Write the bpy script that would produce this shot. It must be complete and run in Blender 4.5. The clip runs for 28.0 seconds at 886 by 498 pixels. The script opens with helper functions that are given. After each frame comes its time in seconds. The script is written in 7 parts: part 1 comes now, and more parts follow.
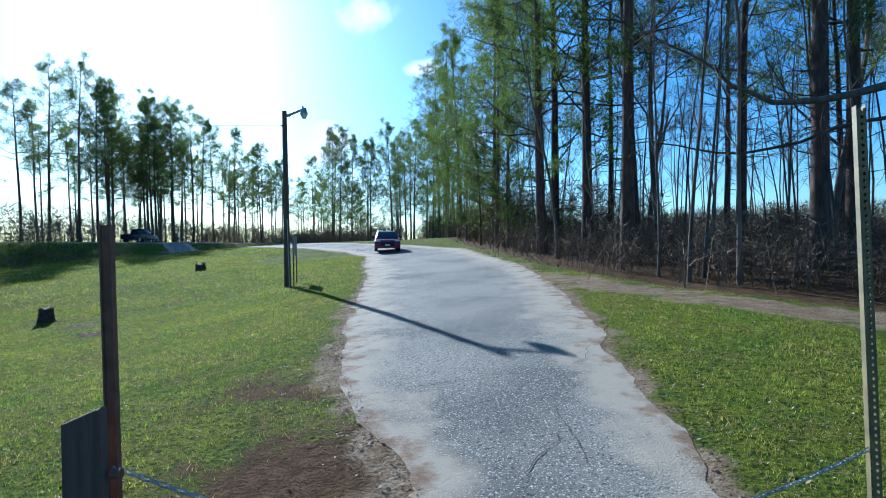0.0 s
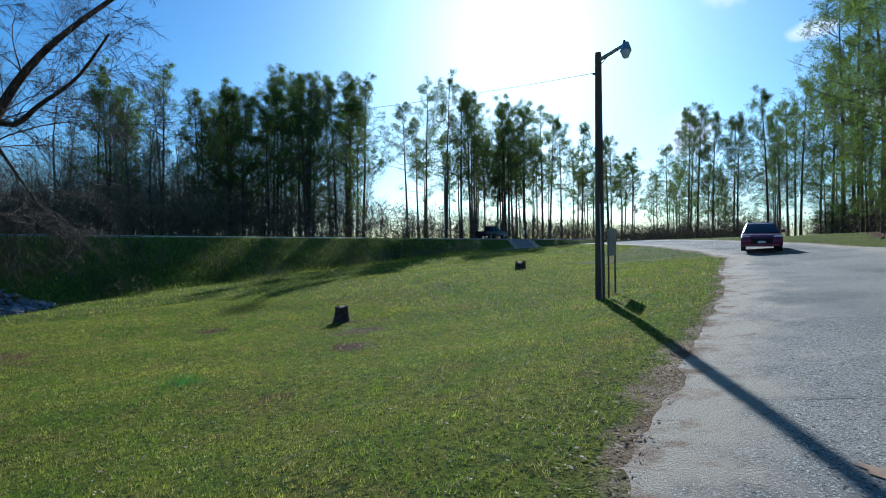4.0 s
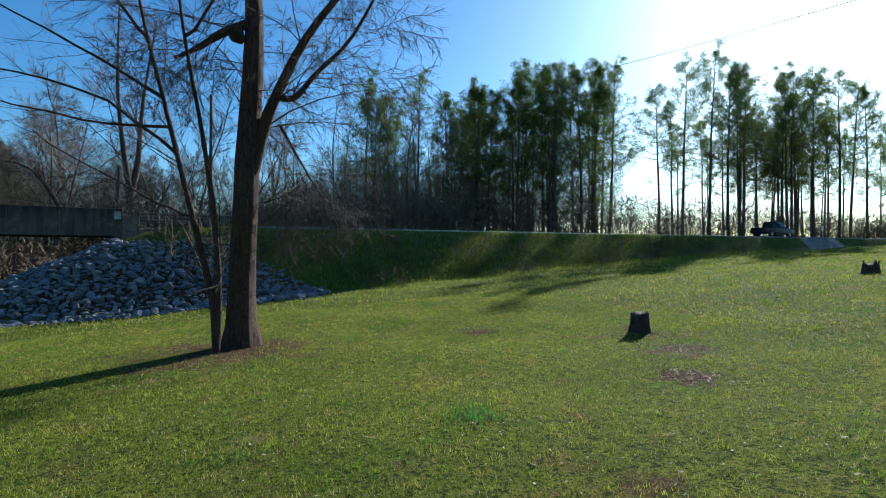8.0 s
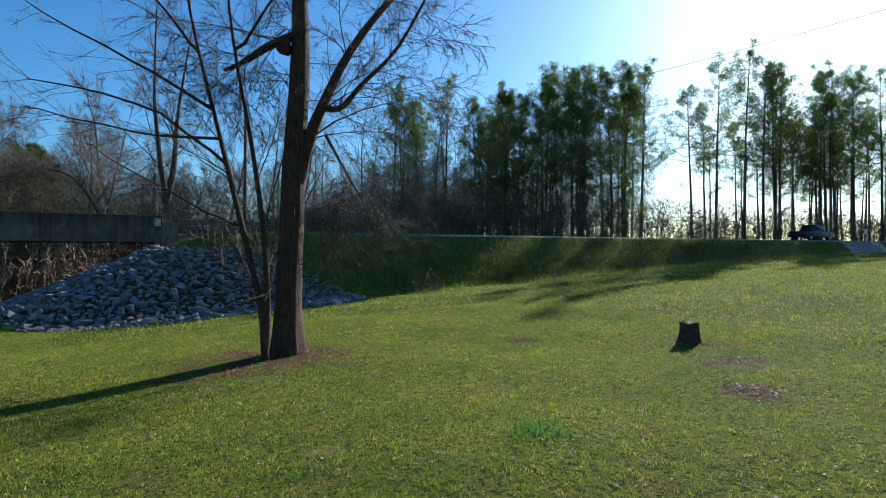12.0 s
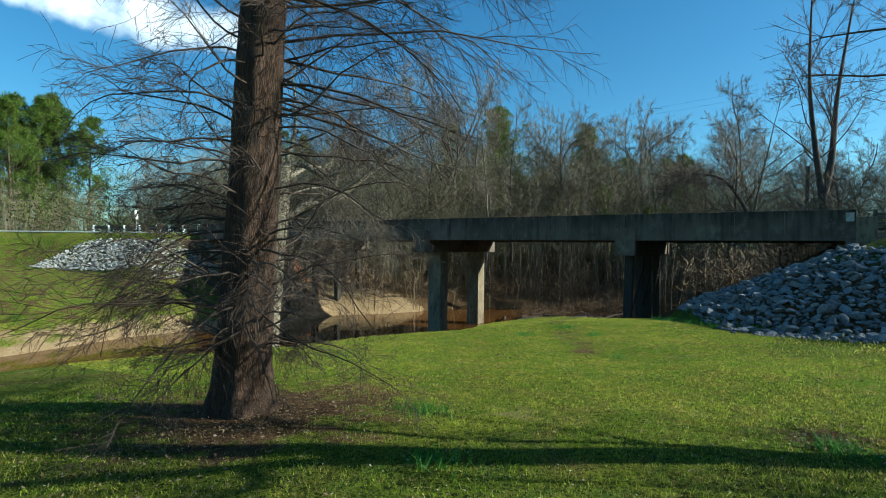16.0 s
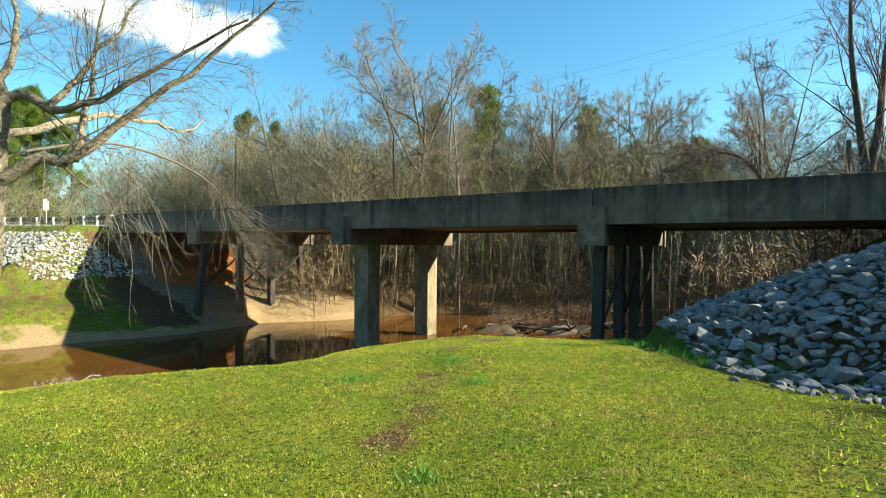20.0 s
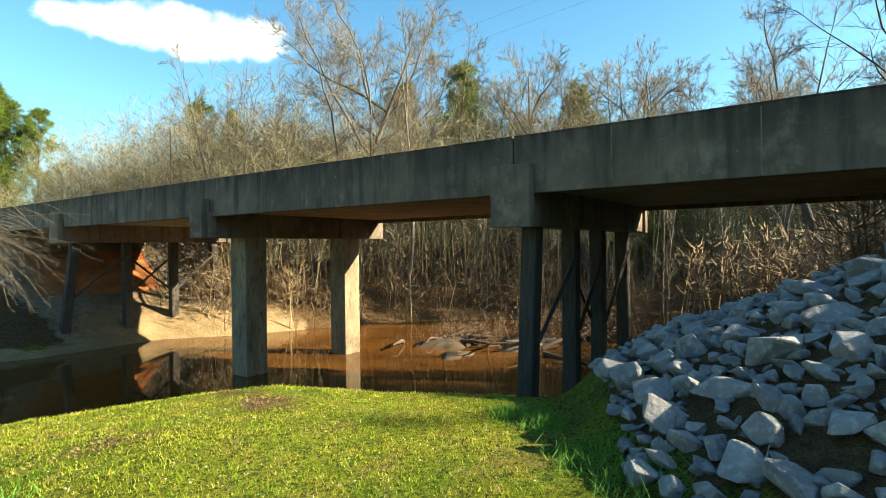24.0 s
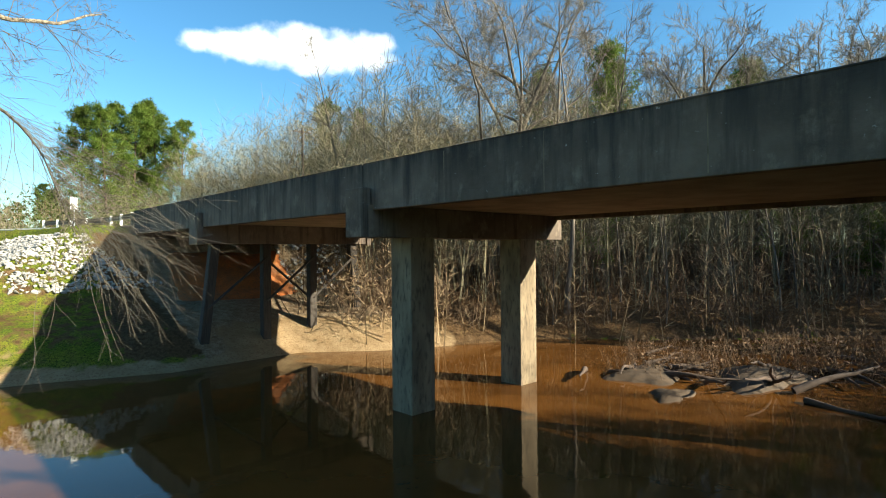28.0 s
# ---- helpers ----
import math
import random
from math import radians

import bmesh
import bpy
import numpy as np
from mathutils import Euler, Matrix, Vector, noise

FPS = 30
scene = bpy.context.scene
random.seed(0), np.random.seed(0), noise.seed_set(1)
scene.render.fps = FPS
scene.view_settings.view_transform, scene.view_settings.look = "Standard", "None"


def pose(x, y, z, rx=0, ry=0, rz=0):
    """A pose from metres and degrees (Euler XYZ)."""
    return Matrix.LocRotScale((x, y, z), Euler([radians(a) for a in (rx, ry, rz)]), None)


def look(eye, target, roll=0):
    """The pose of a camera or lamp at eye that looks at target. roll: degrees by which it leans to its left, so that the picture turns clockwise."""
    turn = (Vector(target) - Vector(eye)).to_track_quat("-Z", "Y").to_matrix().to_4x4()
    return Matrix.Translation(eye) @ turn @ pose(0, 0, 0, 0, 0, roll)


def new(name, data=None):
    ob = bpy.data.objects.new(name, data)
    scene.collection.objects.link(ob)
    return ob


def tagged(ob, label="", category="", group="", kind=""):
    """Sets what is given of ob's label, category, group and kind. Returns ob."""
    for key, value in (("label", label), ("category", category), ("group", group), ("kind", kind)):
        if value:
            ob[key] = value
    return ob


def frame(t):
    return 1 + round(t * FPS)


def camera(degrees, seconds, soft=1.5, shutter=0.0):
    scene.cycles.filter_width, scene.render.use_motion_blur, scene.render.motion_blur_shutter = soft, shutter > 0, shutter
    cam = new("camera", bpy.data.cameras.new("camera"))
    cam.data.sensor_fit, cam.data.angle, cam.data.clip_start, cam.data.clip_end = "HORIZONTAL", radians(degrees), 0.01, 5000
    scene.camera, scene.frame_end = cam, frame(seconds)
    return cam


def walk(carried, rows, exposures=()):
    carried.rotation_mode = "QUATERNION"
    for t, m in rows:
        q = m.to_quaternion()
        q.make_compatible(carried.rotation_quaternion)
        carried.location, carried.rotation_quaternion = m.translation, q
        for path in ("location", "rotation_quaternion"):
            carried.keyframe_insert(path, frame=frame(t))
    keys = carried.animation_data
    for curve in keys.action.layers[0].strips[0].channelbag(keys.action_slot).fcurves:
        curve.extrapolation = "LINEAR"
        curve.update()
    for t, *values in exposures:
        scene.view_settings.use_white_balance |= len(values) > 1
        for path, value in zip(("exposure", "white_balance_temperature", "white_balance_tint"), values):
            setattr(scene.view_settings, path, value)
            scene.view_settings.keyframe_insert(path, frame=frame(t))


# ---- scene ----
cam = camera(78.9, 28.0, soft=1.0)
PATH = [
    (0, (0.291, 11.251, 1.187), (0.166, 13.247, 1.172), -0.9),
    (0.5, (0.513, 11.886, 1.183), (0.392, 13.882, 1.169), -0.8),
    (1, (0.698, 12.718, 1.183), (0.582, 14.714, 1.167), -0.8),
    (1.5, (0.769, 13.875, 1.157), (0.638, 15.871, 1.14), -0.9),
    (2, (0.92, 14.942, 1.08), (0.593, 16.915, 1.066), -1.0),
    (2.5, (0.869, 15.877, 1.096), (0.116, 17.73, 1.083), -0.8),
    (3, (0.571, 16.738, 1.111), (-0.48, 18.44, 1.1), -0.4),
    (3.5, (-0.018, 17.207, 1.141), (-1.194, 18.825, 1.131), -0.3),
    (4, (-0.782, 17.421, 1.151), (-2.067, 18.953, 1.141), -0.4),
    (4.5, (-1.571, 17.696, 1.135), (-2.947, 19.148, 1.127), -0.2),
    (6.5, (-4.16, 18.317, 0.955), (-5.813, 19.442, 0.943), 0.2),
    (7, (-4.523, 18.415, 0.87), (-6.232, 19.455, 0.86), 0.3),
    (7.5, (-4.535, 18.495, 0.842), (-6.318, 19.402, 0.831), 0.3),
    (8, (-4.567, 18.533, 0.83), (-6.369, 19.4, 0.82), 0.4),
    (8.5, (-4.714, 18.531, 0.84), (-6.525, 19.378, 0.832), 0.3),
    (9, (-4.788, 18.566, 0.875), (-6.606, 19.399, 0.868), 0.4),
    (9.5, (-4.772, 18.608, 0.88), (-6.596, 19.429, 0.875), 0.4),
    (10, (-4.733, 18.595, 0.884), (-6.561, 19.406, 0.88), 0.3),
    (10.5, (-4.658, 18.542, 0.897), (-6.489, 19.345, 0.895), 0.3),
    (11, (-4.587, 18.474, 0.934), (-6.422, 19.27, 0.932), 0.3),
    (11.5, (-4.595, 18.381, 0.944), (-6.433, 19.17, 0.945), 0.3),
    (13.5, (-6.473, 16.562, 0.709), (-8.361, 17.22, 0.717), -0.4),
    (14, (-7.095, 15.969, 0.577), (-9.069, 16.29, 0.586), -0.3),
    (14.5, (-7.52, 15.406, 0.607), (-9.504, 15.154, 0.613), -0.0),
    (15, (-7.346, 14.989, 0.74), (-9.149, 14.124, 0.738), 0.4),
    (15.5, (-7.403, 14.817, 0.771), (-9.052, 13.687, 0.766), 0.6),
    (16, (-7.297, 14.679, 0.763), (-8.904, 13.488, 0.757), 0.6),
    (16.5, (-7.196, 14.546, 0.746), (-8.779, 13.323, 0.74), 0.7),
    (17, (-7.374, 14.247, 0.683), (-8.945, 13.01, 0.677), 0.6),
    (17.5, (-8.173, 13.735, 0.585), (-9.743, 12.497, 0.581), 0.7),
    (18, (-9.238, 13.234, 0.425), (-10.804, 11.99, 0.425), 0.6),
    (18.5, (-10.702, 13.365, 0.401), (-12.26, 12.11, 0.396), 0.6),
    (19, (-12.845, 13.397, 0.242), (-14.4, 12.139, 0.241), 0.5),
    (19.5, (-15.427, 13.422, 0.172), (-16.978, 12.159, 0.169), 0.6),
    (20, (-18.233, 13.584, 0.293), (-19.792, 12.331, 0.285), 0.4),
    (20.5, (-20.4, 13.384, 0.202), (-22.072, 12.285, 0.197), 0.3),
    (21, (-22.465, 13.228, -0.003), (-24.222, 12.273, -0.003), 0.1),
    (21.5, (-24.053, 12.809, -0.082), (-25.833, 11.897, -0.08), -0.1),
    (23.5, (-27.985, 11.969, -0.199), (-29.696, 10.933, -0.204), -0.4),
    (24, (-27.89, 11.957, -0.133), (-29.427, 10.678, -0.14), -0.7),
    (24.5, (-27.959, 11.586, -0.014), (-29.269, 10.075, -0.018), -0.2),
    (25, (-27.969, 11.354, -0.055), (-29.201, 9.779, -0.053), -0.2),
    (25.5, (-27.945, 10.893, 0.018), (-29.145, 9.293, 0.022), -0.4),
    (26, (-27.736, 10.112, 0.088), (-28.915, 8.496, 0.089), -0.5),
    (26.5, (-27.839, 8.678, 0.029), (-29.012, 7.058, 0.031), -0.4),
    (27, (-28.094, 7.416, 0.022), (-29.252, 5.785, 0.025), -0.6),
    (27.5, (-28.604, 6.082, -0.065), (-29.739, 4.435, -0.057), -0.6),
    (28, (-29.722, 5.057, -0.101), (-30.984, 3.506, -0.092), -0.5),
]
walk(cam, [(t, look(eye, target, roll)) for t, eye, target, roll in PATH],
     exposures=[(0, 1.1, 4720, 8), (1.5, 0.88, 4680, 8), (3, 0.6, 4760, 8), (4.5, 0.7, 5000, 9), (8, 0.92, 5300, 10), (12, 0.98, 5400, 11), (14, 1.02, 5550, -1), (15.5, 1.06, 5550, -6),
                (17, 1.42, 5700, -7), (18.5, 1.72, 6200, -6), (20, 2.05, 6800, -3), (21.5, 2.15, 7300, 0), (24, 2.35, 7700, 2), (26, 2.25, 7400, 3), (28, 1.9, 6700, 4)])

# ---- light ----
SUN_AZ = math.radians(31.5)      # from north towards west
SUN_EL = math.radians(24.8)
WATER = -5.9

sun_data = bpy.data.lights.new("sun", "SUN")
sun_data.energy, sun_data.angle, sun_data.color = 5.0, math.radians(0.55), (1.0, 0.91, 0.76)
sun_way = Vector((-math.sin(SUN_AZ) * math.cos(SUN_EL), math.cos(SUN_AZ) * math.cos(SUN_EL), math.sin(SUN_EL)))
sun = new("sun", sun_data)
sun.matrix_world = look(sun_way * 200, (0, 0, 0))

world = bpy.data.worlds.new("world")
scene.world = world
world.use_nodes = True
wn, wl = world.node_tree.nodes, world.node_tree.links
wn.clear()


def wnode(kind, **kw):
    n = wn.new(kind)
    for k, v in kw.items():
        if k == "op":
            n.operation = v
        elif k == "blend":
            n.blend_type = v
    return n


sky = wn.new("ShaderNodeTexSky")
sky.sky_type, sky.sun_disc = "NISHITA", False
sky.sun_elevation, sky.sun_rotation = SUN_EL, -SUN_AZ
sky.altitude, sky.air_density, sky.dust_density, sky.ozone_density = 100, 1.0, 0.8, 3.0
sky_coord = wn.new("ShaderNodeTexCoord")


def cloud(centre, width, height, seed):
    """A soft-edged white cloud round one direction of the sky."""
    c = Vector(centre).normalized()
    side = c.cross(Vector((0, 0, 1))).normalized()
    up = side.cross(c)
    dots = []
    for axis, size in ((side, width), (up, height)):
        d = wn.new("ShaderNodeVectorMath")
        d.operation = "DOT_PRODUCT"
        wl.new(sky_coord.outputs["Generated"], d.inputs[0])
        d.inputs[1].default_value = axis
        m = wn.new("ShaderNodeMath")
        m.operation = "DIVIDE"
        wl.new(d.outputs["Value"], m.inputs[0])
        m.inputs[1].default_value = size
        p = wn.new("ShaderNodeMath")
        p.operation = "MULTIPLY"
        wl.new(m.outputs[0], p.inputs[0])
        wl.new(m.outputs[0], p.inputs[1])
        dots.append(p)
    s = wn.new("ShaderNodeMath")
    wl.new(dots[0].outputs[0], s.inputs[0])
    wl.new(dots[1].outputs[0], s.inputs[1])
    n = wn.new("ShaderNodeTexNoise")
    n.inputs["Scale"].default_value, n.inputs["Detail"].default_value = 17.0, 10.0
    off = wn.new("ShaderNodeVectorMath")
    wl.new(sky_coord.outputs["Generated"], off.inputs[0])
    off.inputs[1].default_value = (seed, seed * 0.7, 0)
    wl.new(off.outputs[0], n.inputs["Vector"])
    n2 = wn.new("ShaderNodeMath")
    n2.operation = "MULTIPLY_ADD"
    wl.new(n.outputs["Fac"], n2.inputs[0])
    n2.inputs[1].default_value, n2.inputs[2].default_value = 4.0, -2.0
    t = wn.new("ShaderNodeMath")
    wl.new(s.outputs[0], t.inputs[0])
    wl.new(n2.outputs[0], t.inputs[1])
    ramp = wn.new("ShaderNodeMapRange")
    ramp.interpolation_type = "SMOOTHSTEP"
    wl.new(t.outputs[0], ramp.inputs["Value"])
    ramp.inputs["From Min"].default_value, ramp.inputs["From Max"].default_value = 1.5, -0.3
    front = wn.new("ShaderNodeVectorMath")
    front.operation = "DOT_PRODUCT"
    wl.new(sky_coord.outputs["Generated"], front.inputs[0])
    front.inputs[1].default_value = c
    gate = wn.new("ShaderNodeMath")
    gate.operation = "GREATER_THAN"
    wl.new(front.outputs["Value"], gate.inputs[0])
    gate.inputs[1].default_value = 0.3
    both = wn.new("ShaderNodeMath")
    both.operation = "MULTIPLY"
    wl.new(ramp.outputs[0], both.inputs[0])
    wl.new(gate.outputs[0], both.inputs[1])
    return both.outputs[0]


CLOUDS = [((-0.40, -0.85, 0.345), 0.125, 0.036, 3.1), ((-0.46, -0.82, 0.335), 0.075, 0.026, 7.7), ((-0.30, -0.91, 0.345), 0.08, 0.02, 1.3),
          ((-0.20, 0.99, 0.425), 0.05, 0.03, 5.2), ((-0.30, 0.98, 0.19), 0.09, 0.035, 8.4), ((-0.10, 1.0, 0.33), 0.035, 0.014, 2.2),
          ((-0.02, 1.0, 0.2), 0.05, 0.03, 4.4)]
mask = None
for spec in CLOUDS:
    c = cloud(*spec)
    if mask is None:
        mask = c
    else:
        mx = wn.new("ShaderNodeMath")
        mx.operation = "MAXIMUM"
        wl.new(mask, mx.inputs[0])
        wl.new(c, mx.inputs[1])
        mask = mx.outputs[0]
mixc = wn.new("ShaderNodeMix")
mixc.data_type = "RGBA"
wl.new(mask, mixc.inputs["Factor"])
rich = wn.new("ShaderNodeHueSaturation")
rich.inputs["Saturation"].default_value = 1.2
wl.new(sky.outputs["Color"], rich.inputs["Color"])
tint = wn.new("ShaderNodeMix")
tint.data_type, tint.blend_type = "RGBA", "MULTIPLY"
tint.inputs[0].default_value = 1.0
tint.inputs[7].default_value = (0.86, 1.04, 1.0, 1)
wl.new(rich.outputs[0], tint.inputs[6])
wl.new(tint.outputs[2], mixc.inputs[6])
mixc.inputs[7].default_value = (9, 9.2, 9.6, 1)
back = wn.new("ShaderNodeBackground")
back.inputs["Strength"].default_value = 0.068
wl.new(mixc.outputs[2], back.inputs["Color"])
wout = wn.new("ShaderNodeOutputWorld")
wl.new(back.outputs[0], wout.inputs["Surface"])

# ---- materials ----
def lay(m, kind, **inputs):
    n = m.node_tree.nodes.new(kind)
    for k, v in inputs.items():
        n.inputs[k.replace("_", " ")].default_value = v
    return n


def blend(m, fac, a, b):
    """A colour mix; a and b are colours or sockets."""
    n = m.node_tree.nodes.new("ShaderNodeMix")
    n.data_type = "RGBA"
    for i, v in ((0, fac), (6, a), (7, b)):
        if isinstance(v, (tuple, float, int)):
            n.inputs[i].default_value = (*v, 1) if isinstance(v, tuple) else v
        else:
            m.node_tree.links.new(v, n.inputs[i])
    return n.outputs[2]


def noise_of(m, vec, scale, detail=4.0, lo=0.35, hi=0.65, rough=0.55, stretch=None):
    links = m.node_tree.links
    if stretch:
        mp = m.node_tree.nodes.new("ShaderNodeMapping")
        mp.inputs["Scale"].default_value = stretch
        links.new(vec, mp.inputs["Vector"])
        vec = mp.outputs[0]
    n = lay(m, "ShaderNodeTexNoise", Scale=scale, Detail=detail, Roughness=rough)
    links.new(vec, n.inputs["Vector"])
    r = lay(m, "ShaderNodeMapRange", From_Min=lo, From_Max=hi)
    links.new(n.outputs["Fac"], r.inputs["Value"])
    return r.outputs[0]


def surface(name, base, second=None, third=None, scale=3.0, fine=40.0, rough=0.8, metal=0.0, bump=0.3, dist=0.02, world_space=True,
            vary=0.0, stretch=None, ior=1.45, finish=None):
    """A procedural surface: base with patches of second, grains of third, and relief."""
    m = bpy.data.materials.new(name)
    m.use_nodes = True
    nt = m.node_tree
    bsdf = nt.nodes["Principled BSDF"]
    bsdf.inputs["Roughness"].default_value, bsdf.inputs["Metallic"].default_value, bsdf.inputs["IOR"].default_value = rough, metal, ior
    if world_space:
        vec = nt.nodes.new("ShaderNodeNewGeometry").outputs["Position"]
    else:
        vec = nt.nodes.new("ShaderNodeTexCoord").outputs["Object"]
    col = base
    if second:
        col = blend(m, noise_of(m, vec, scale, 5, stretch=stretch), base, second)
    if third:
        col = blend(m, noise_of(m, vec, fine, 3, 0.5, 0.75, stretch=stretch), col, third)
    if vary:
        info = nt.nodes.new("ShaderNodeObjectInfo")
        hsv = nt.nodes.new("ShaderNodeHueSaturation")
        r = lay(m, "ShaderNodeMapRange", To_Min=1 - vary, To_Max=1 + vary)
        nt.links.new(info.outputs["Random"], r.inputs["Value"])
        nt.links.new(r.outputs[0], hsv.inputs["Value"])
        if isinstance(col, tuple):
            hsv.inputs["Color"].default_value = (*col, 1)
        else:
            nt.links.new(col, hsv.inputs["Color"])
        col = hsv.outputs[0]
    if isinstance(col, tuple):
        bsdf.inputs["Base Color"].default_value = (*col, 1)
    else:
        nt.links.new(col, bsdf.inputs["Base Color"])
    if bump:
        b = lay(m, "ShaderNodeBump", Strength=bump, Distance=dist)
        h = noise_of(m, vec, fine, 6, 0.2, 0.8, 0.65, stretch)
        nt.links.new(h, b.inputs["Height"])
        nt.links.new(b.outputs[0], bsdf.inputs["Normal"])
    if finish:
        # thin leaves let light through
        tr = nt.nodes.new("ShaderNodeBsdfTranslucent")
        if isinstance(col, tuple):
            tr.inputs["Color"].default_value = (*col, 1)
        else:
            nt.links.new(col, tr.inputs["Color"])
        mx = nt.nodes.new("ShaderNodeMixShader")
        mx.inputs[0].default_value = finish
        bsdf.inputs["Specular IOR Level"].default_value = 0.08
        nt.links.new(bsdf.outputs[0], mx.inputs[1])
        nt.links.new(tr.outputs[0], mx.inputs[2])
        nt.links.new(mx.outputs[0], nt.nodes["Material Output"].inputs["Surface"])
    return m


def ground_surface():
    """Lawn, leaf litter, sand and bare dirt, mixed by what covers the ground."""
    m = surface("ground_cover", (0.1, 0.1, 0.1), bump=1.0, fine=22, dist=0.09, rough=1.0)
    nt = m.node_tree
    bsdf = nt.nodes["Principled BSDF"]
    bsdf.inputs["Specular IOR Level"].default_value = 0.05
    vec = nt.nodes.new("ShaderNodeNewGeometry").outputs["Position"]
    att = nt.nodes.new("ShaderNodeAttribute")
    att.attribute_name = "cover"
    sep = nt.nodes.new("ShaderNodeSeparateColor")
    nt.links.new(att.outputs["Color"], sep.inputs[0])

    def edge(channel, scale):
        n = noise_of(m, vec, scale, 6, 0.25, 0.75)
        add = nt.nodes.new("ShaderNodeMath")
        add.operation = "ADD"
        nt.links.new(sep.outputs[channel], add.inputs[0])
        nt.links.new(n, add.inputs[1])
        r = lay(m, "ShaderNodeMapRange", From_Min=0.85, From_Max=1.15)
        nt.links.new(add.outputs[0], r.inputs["Value"])
        return r.outputs[0]

    grass = blend(m, noise_of(m, vec, 0.5, 6), (0.11, 0.16, 0.014), (0.215, 0.22, 0.026))
    grass = blend(m, noise_of(m, vec, 2.3, 5, 0.5, 0.72), grass, (0.08, 0.14, 0.025))
    grass = blend(m, noise_of(m, vec, 1.1, 6, 0.52, 0.72), grass, (0.19, 0.14, 0.045))
    grass = blend(m, noise_of(m, vec, 15, 6, 0.53, 0.6, 0.75), grass, (0.29, 0.3, 0.04))
    # dark flecks put the shade between the blades into the lawn's colour
    grass = blend(m, noise_of(m, vec, 11, 6, 0.51, 0.58, 0.75), grass, (0.04, 0.064, 0.012))
    grass = blend(m, noise_of(m, vec, 30, 3, 0.45, 0.7), grass, (0.03, 0.044, 0.011))
    grass = blend(m, noise_of(m, vec, 4.5, 6, 0.6, 0.7, 0.7), grass, (0.24, 0.2, 0.075))
    litter = blend(m, noise_of(m, vec, 6, 6), (0.085, 0.05, 0.025), (0.16, 0.1, 0.05))
    litter = blend(m, noise_of(m, vec, 40, 3, 0.5, 0.7), litter, (0.04, 0.026, 0.016))
    sand = blend(m, noise_of(m, vec, 1.2, 6), (0.27, 0.185, 0.1), (0.36, 0.26, 0.15))
    sand = blend(m, noise_of(m, vec, 9, 5, 0.5, 0.75), sand, (0.2, 0.12, 0.06))
    dirt = blend(m, noise_of(m, vec, 3, 6), (0.24, 0.165, 0.095), (0.36, 0.28, 0.19))
    dirt = blend(m, noise_of(m, vec, 26, 4, 0.5, 0.7), dirt, (0.1, 0.06, 0.03))
    col = blend(m, edge(0, 1.6), grass, litter)
    col = blend(m, edge(2, 1.3), col, dirt)
    col = blend(m, edge(1, 0.8), col, sand)
    nt.links.new(col, bsdf.inputs["Base Color"])
    return m


M_GROUND = ground_surface()
M_ASPHALT = surface("worn_asphalt", (0.2, 0.185, 0.155), (0.255, 0.23, 0.185), (0.34, 0.32, 0.28), 0.9, 45, 0.95, bump=0.9, dist=0.016)
M_ASPHALT.node_tree.nodes["Principled BSDF"].inputs["Specular IOR Level"].default_value = 0.15


def worn_edges(m):
    """Sand and dust spread over the asphalt from its edges; tar shows darker along the middle."""
    nt = m.node_tree
    bsdf = nt.nodes["Principled BSDF"]
    was = bsdf.inputs["Base Color"].links[0].from_socket
    vec = nt.nodes.new("ShaderNodeNewGeometry").outputs["Position"]
    att = nt.nodes.new("ShaderNodeAttribute")
    att.attribute_name = "edge"

    def spread(scale, lo, hi, weight):
        n = noise_of(m, vec, scale, 7, 0.2, 0.8, 0.65)
        mul = nt.nodes.new("ShaderNodeMath")
        mul.operation = "MULTIPLY_ADD"
        nt.links.new(n, mul.inputs[0])
        mul.inputs[1].default_value = weight
        nt.links.new(att.outputs["Fac"], mul.inputs[2])
        r = lay(m, "ShaderNodeMapRange", From_Min=lo, From_Max=hi)
        nt.links.new(mul.outputs[0], r.inputs["Value"])
        return r.outputs[0]

    col = blend(m, noise_of(m, vec, 0.45, 6, 0.42, 0.62), was, (0.13, 0.125, 0.11))
    col = blend(m, noise_of(m, vec, 48, 3, 0.57, 0.63), col, (0.48, 0.46, 0.41))
    col = blend(m, noise_of(m, vec, 30, 4, 0.56, 0.62, 0.65), col, (0.07, 0.066, 0.058))
    col = blend(m, spread(1.3, 0.9, 1.2, 0.75), col, (0.36, 0.31, 0.235))
    col = blend(m, spread(2.2, 1.28, 1.5, 0.8), col, (0.2, 0.13, 0.08))
    nt.links.new(col, bsdf.inputs["Base Color"])


worn_edges(M_ASPHALT)
M_CRACK = surface("crack_filling", (0.08, 0.072, 0.06), rough=1.0, bump=0)
M_STAIN = surface("rust_stain", (0.3, 0.17, 0.085), (0.21, 0.15, 0.1), None, 8, 40, 0.95, bump=0.2)
M_ROAD = surface("road_asphalt", (0.15, 0.15, 0.15), (0.2, 0.195, 0.19), None, 0.3, 40, 0.8, bump=0.2)
M_PAINT = surface("road_paint", (0.7, 0.68, 0.6), (0.5, 0.48, 0.42), None, 5, 40, 0.7)
M_YELLOW = surface("yellow_paint", (0.65, 0.4, 0.04), (0.5, 0.33, 0.06), None, 5, 40, 0.7)


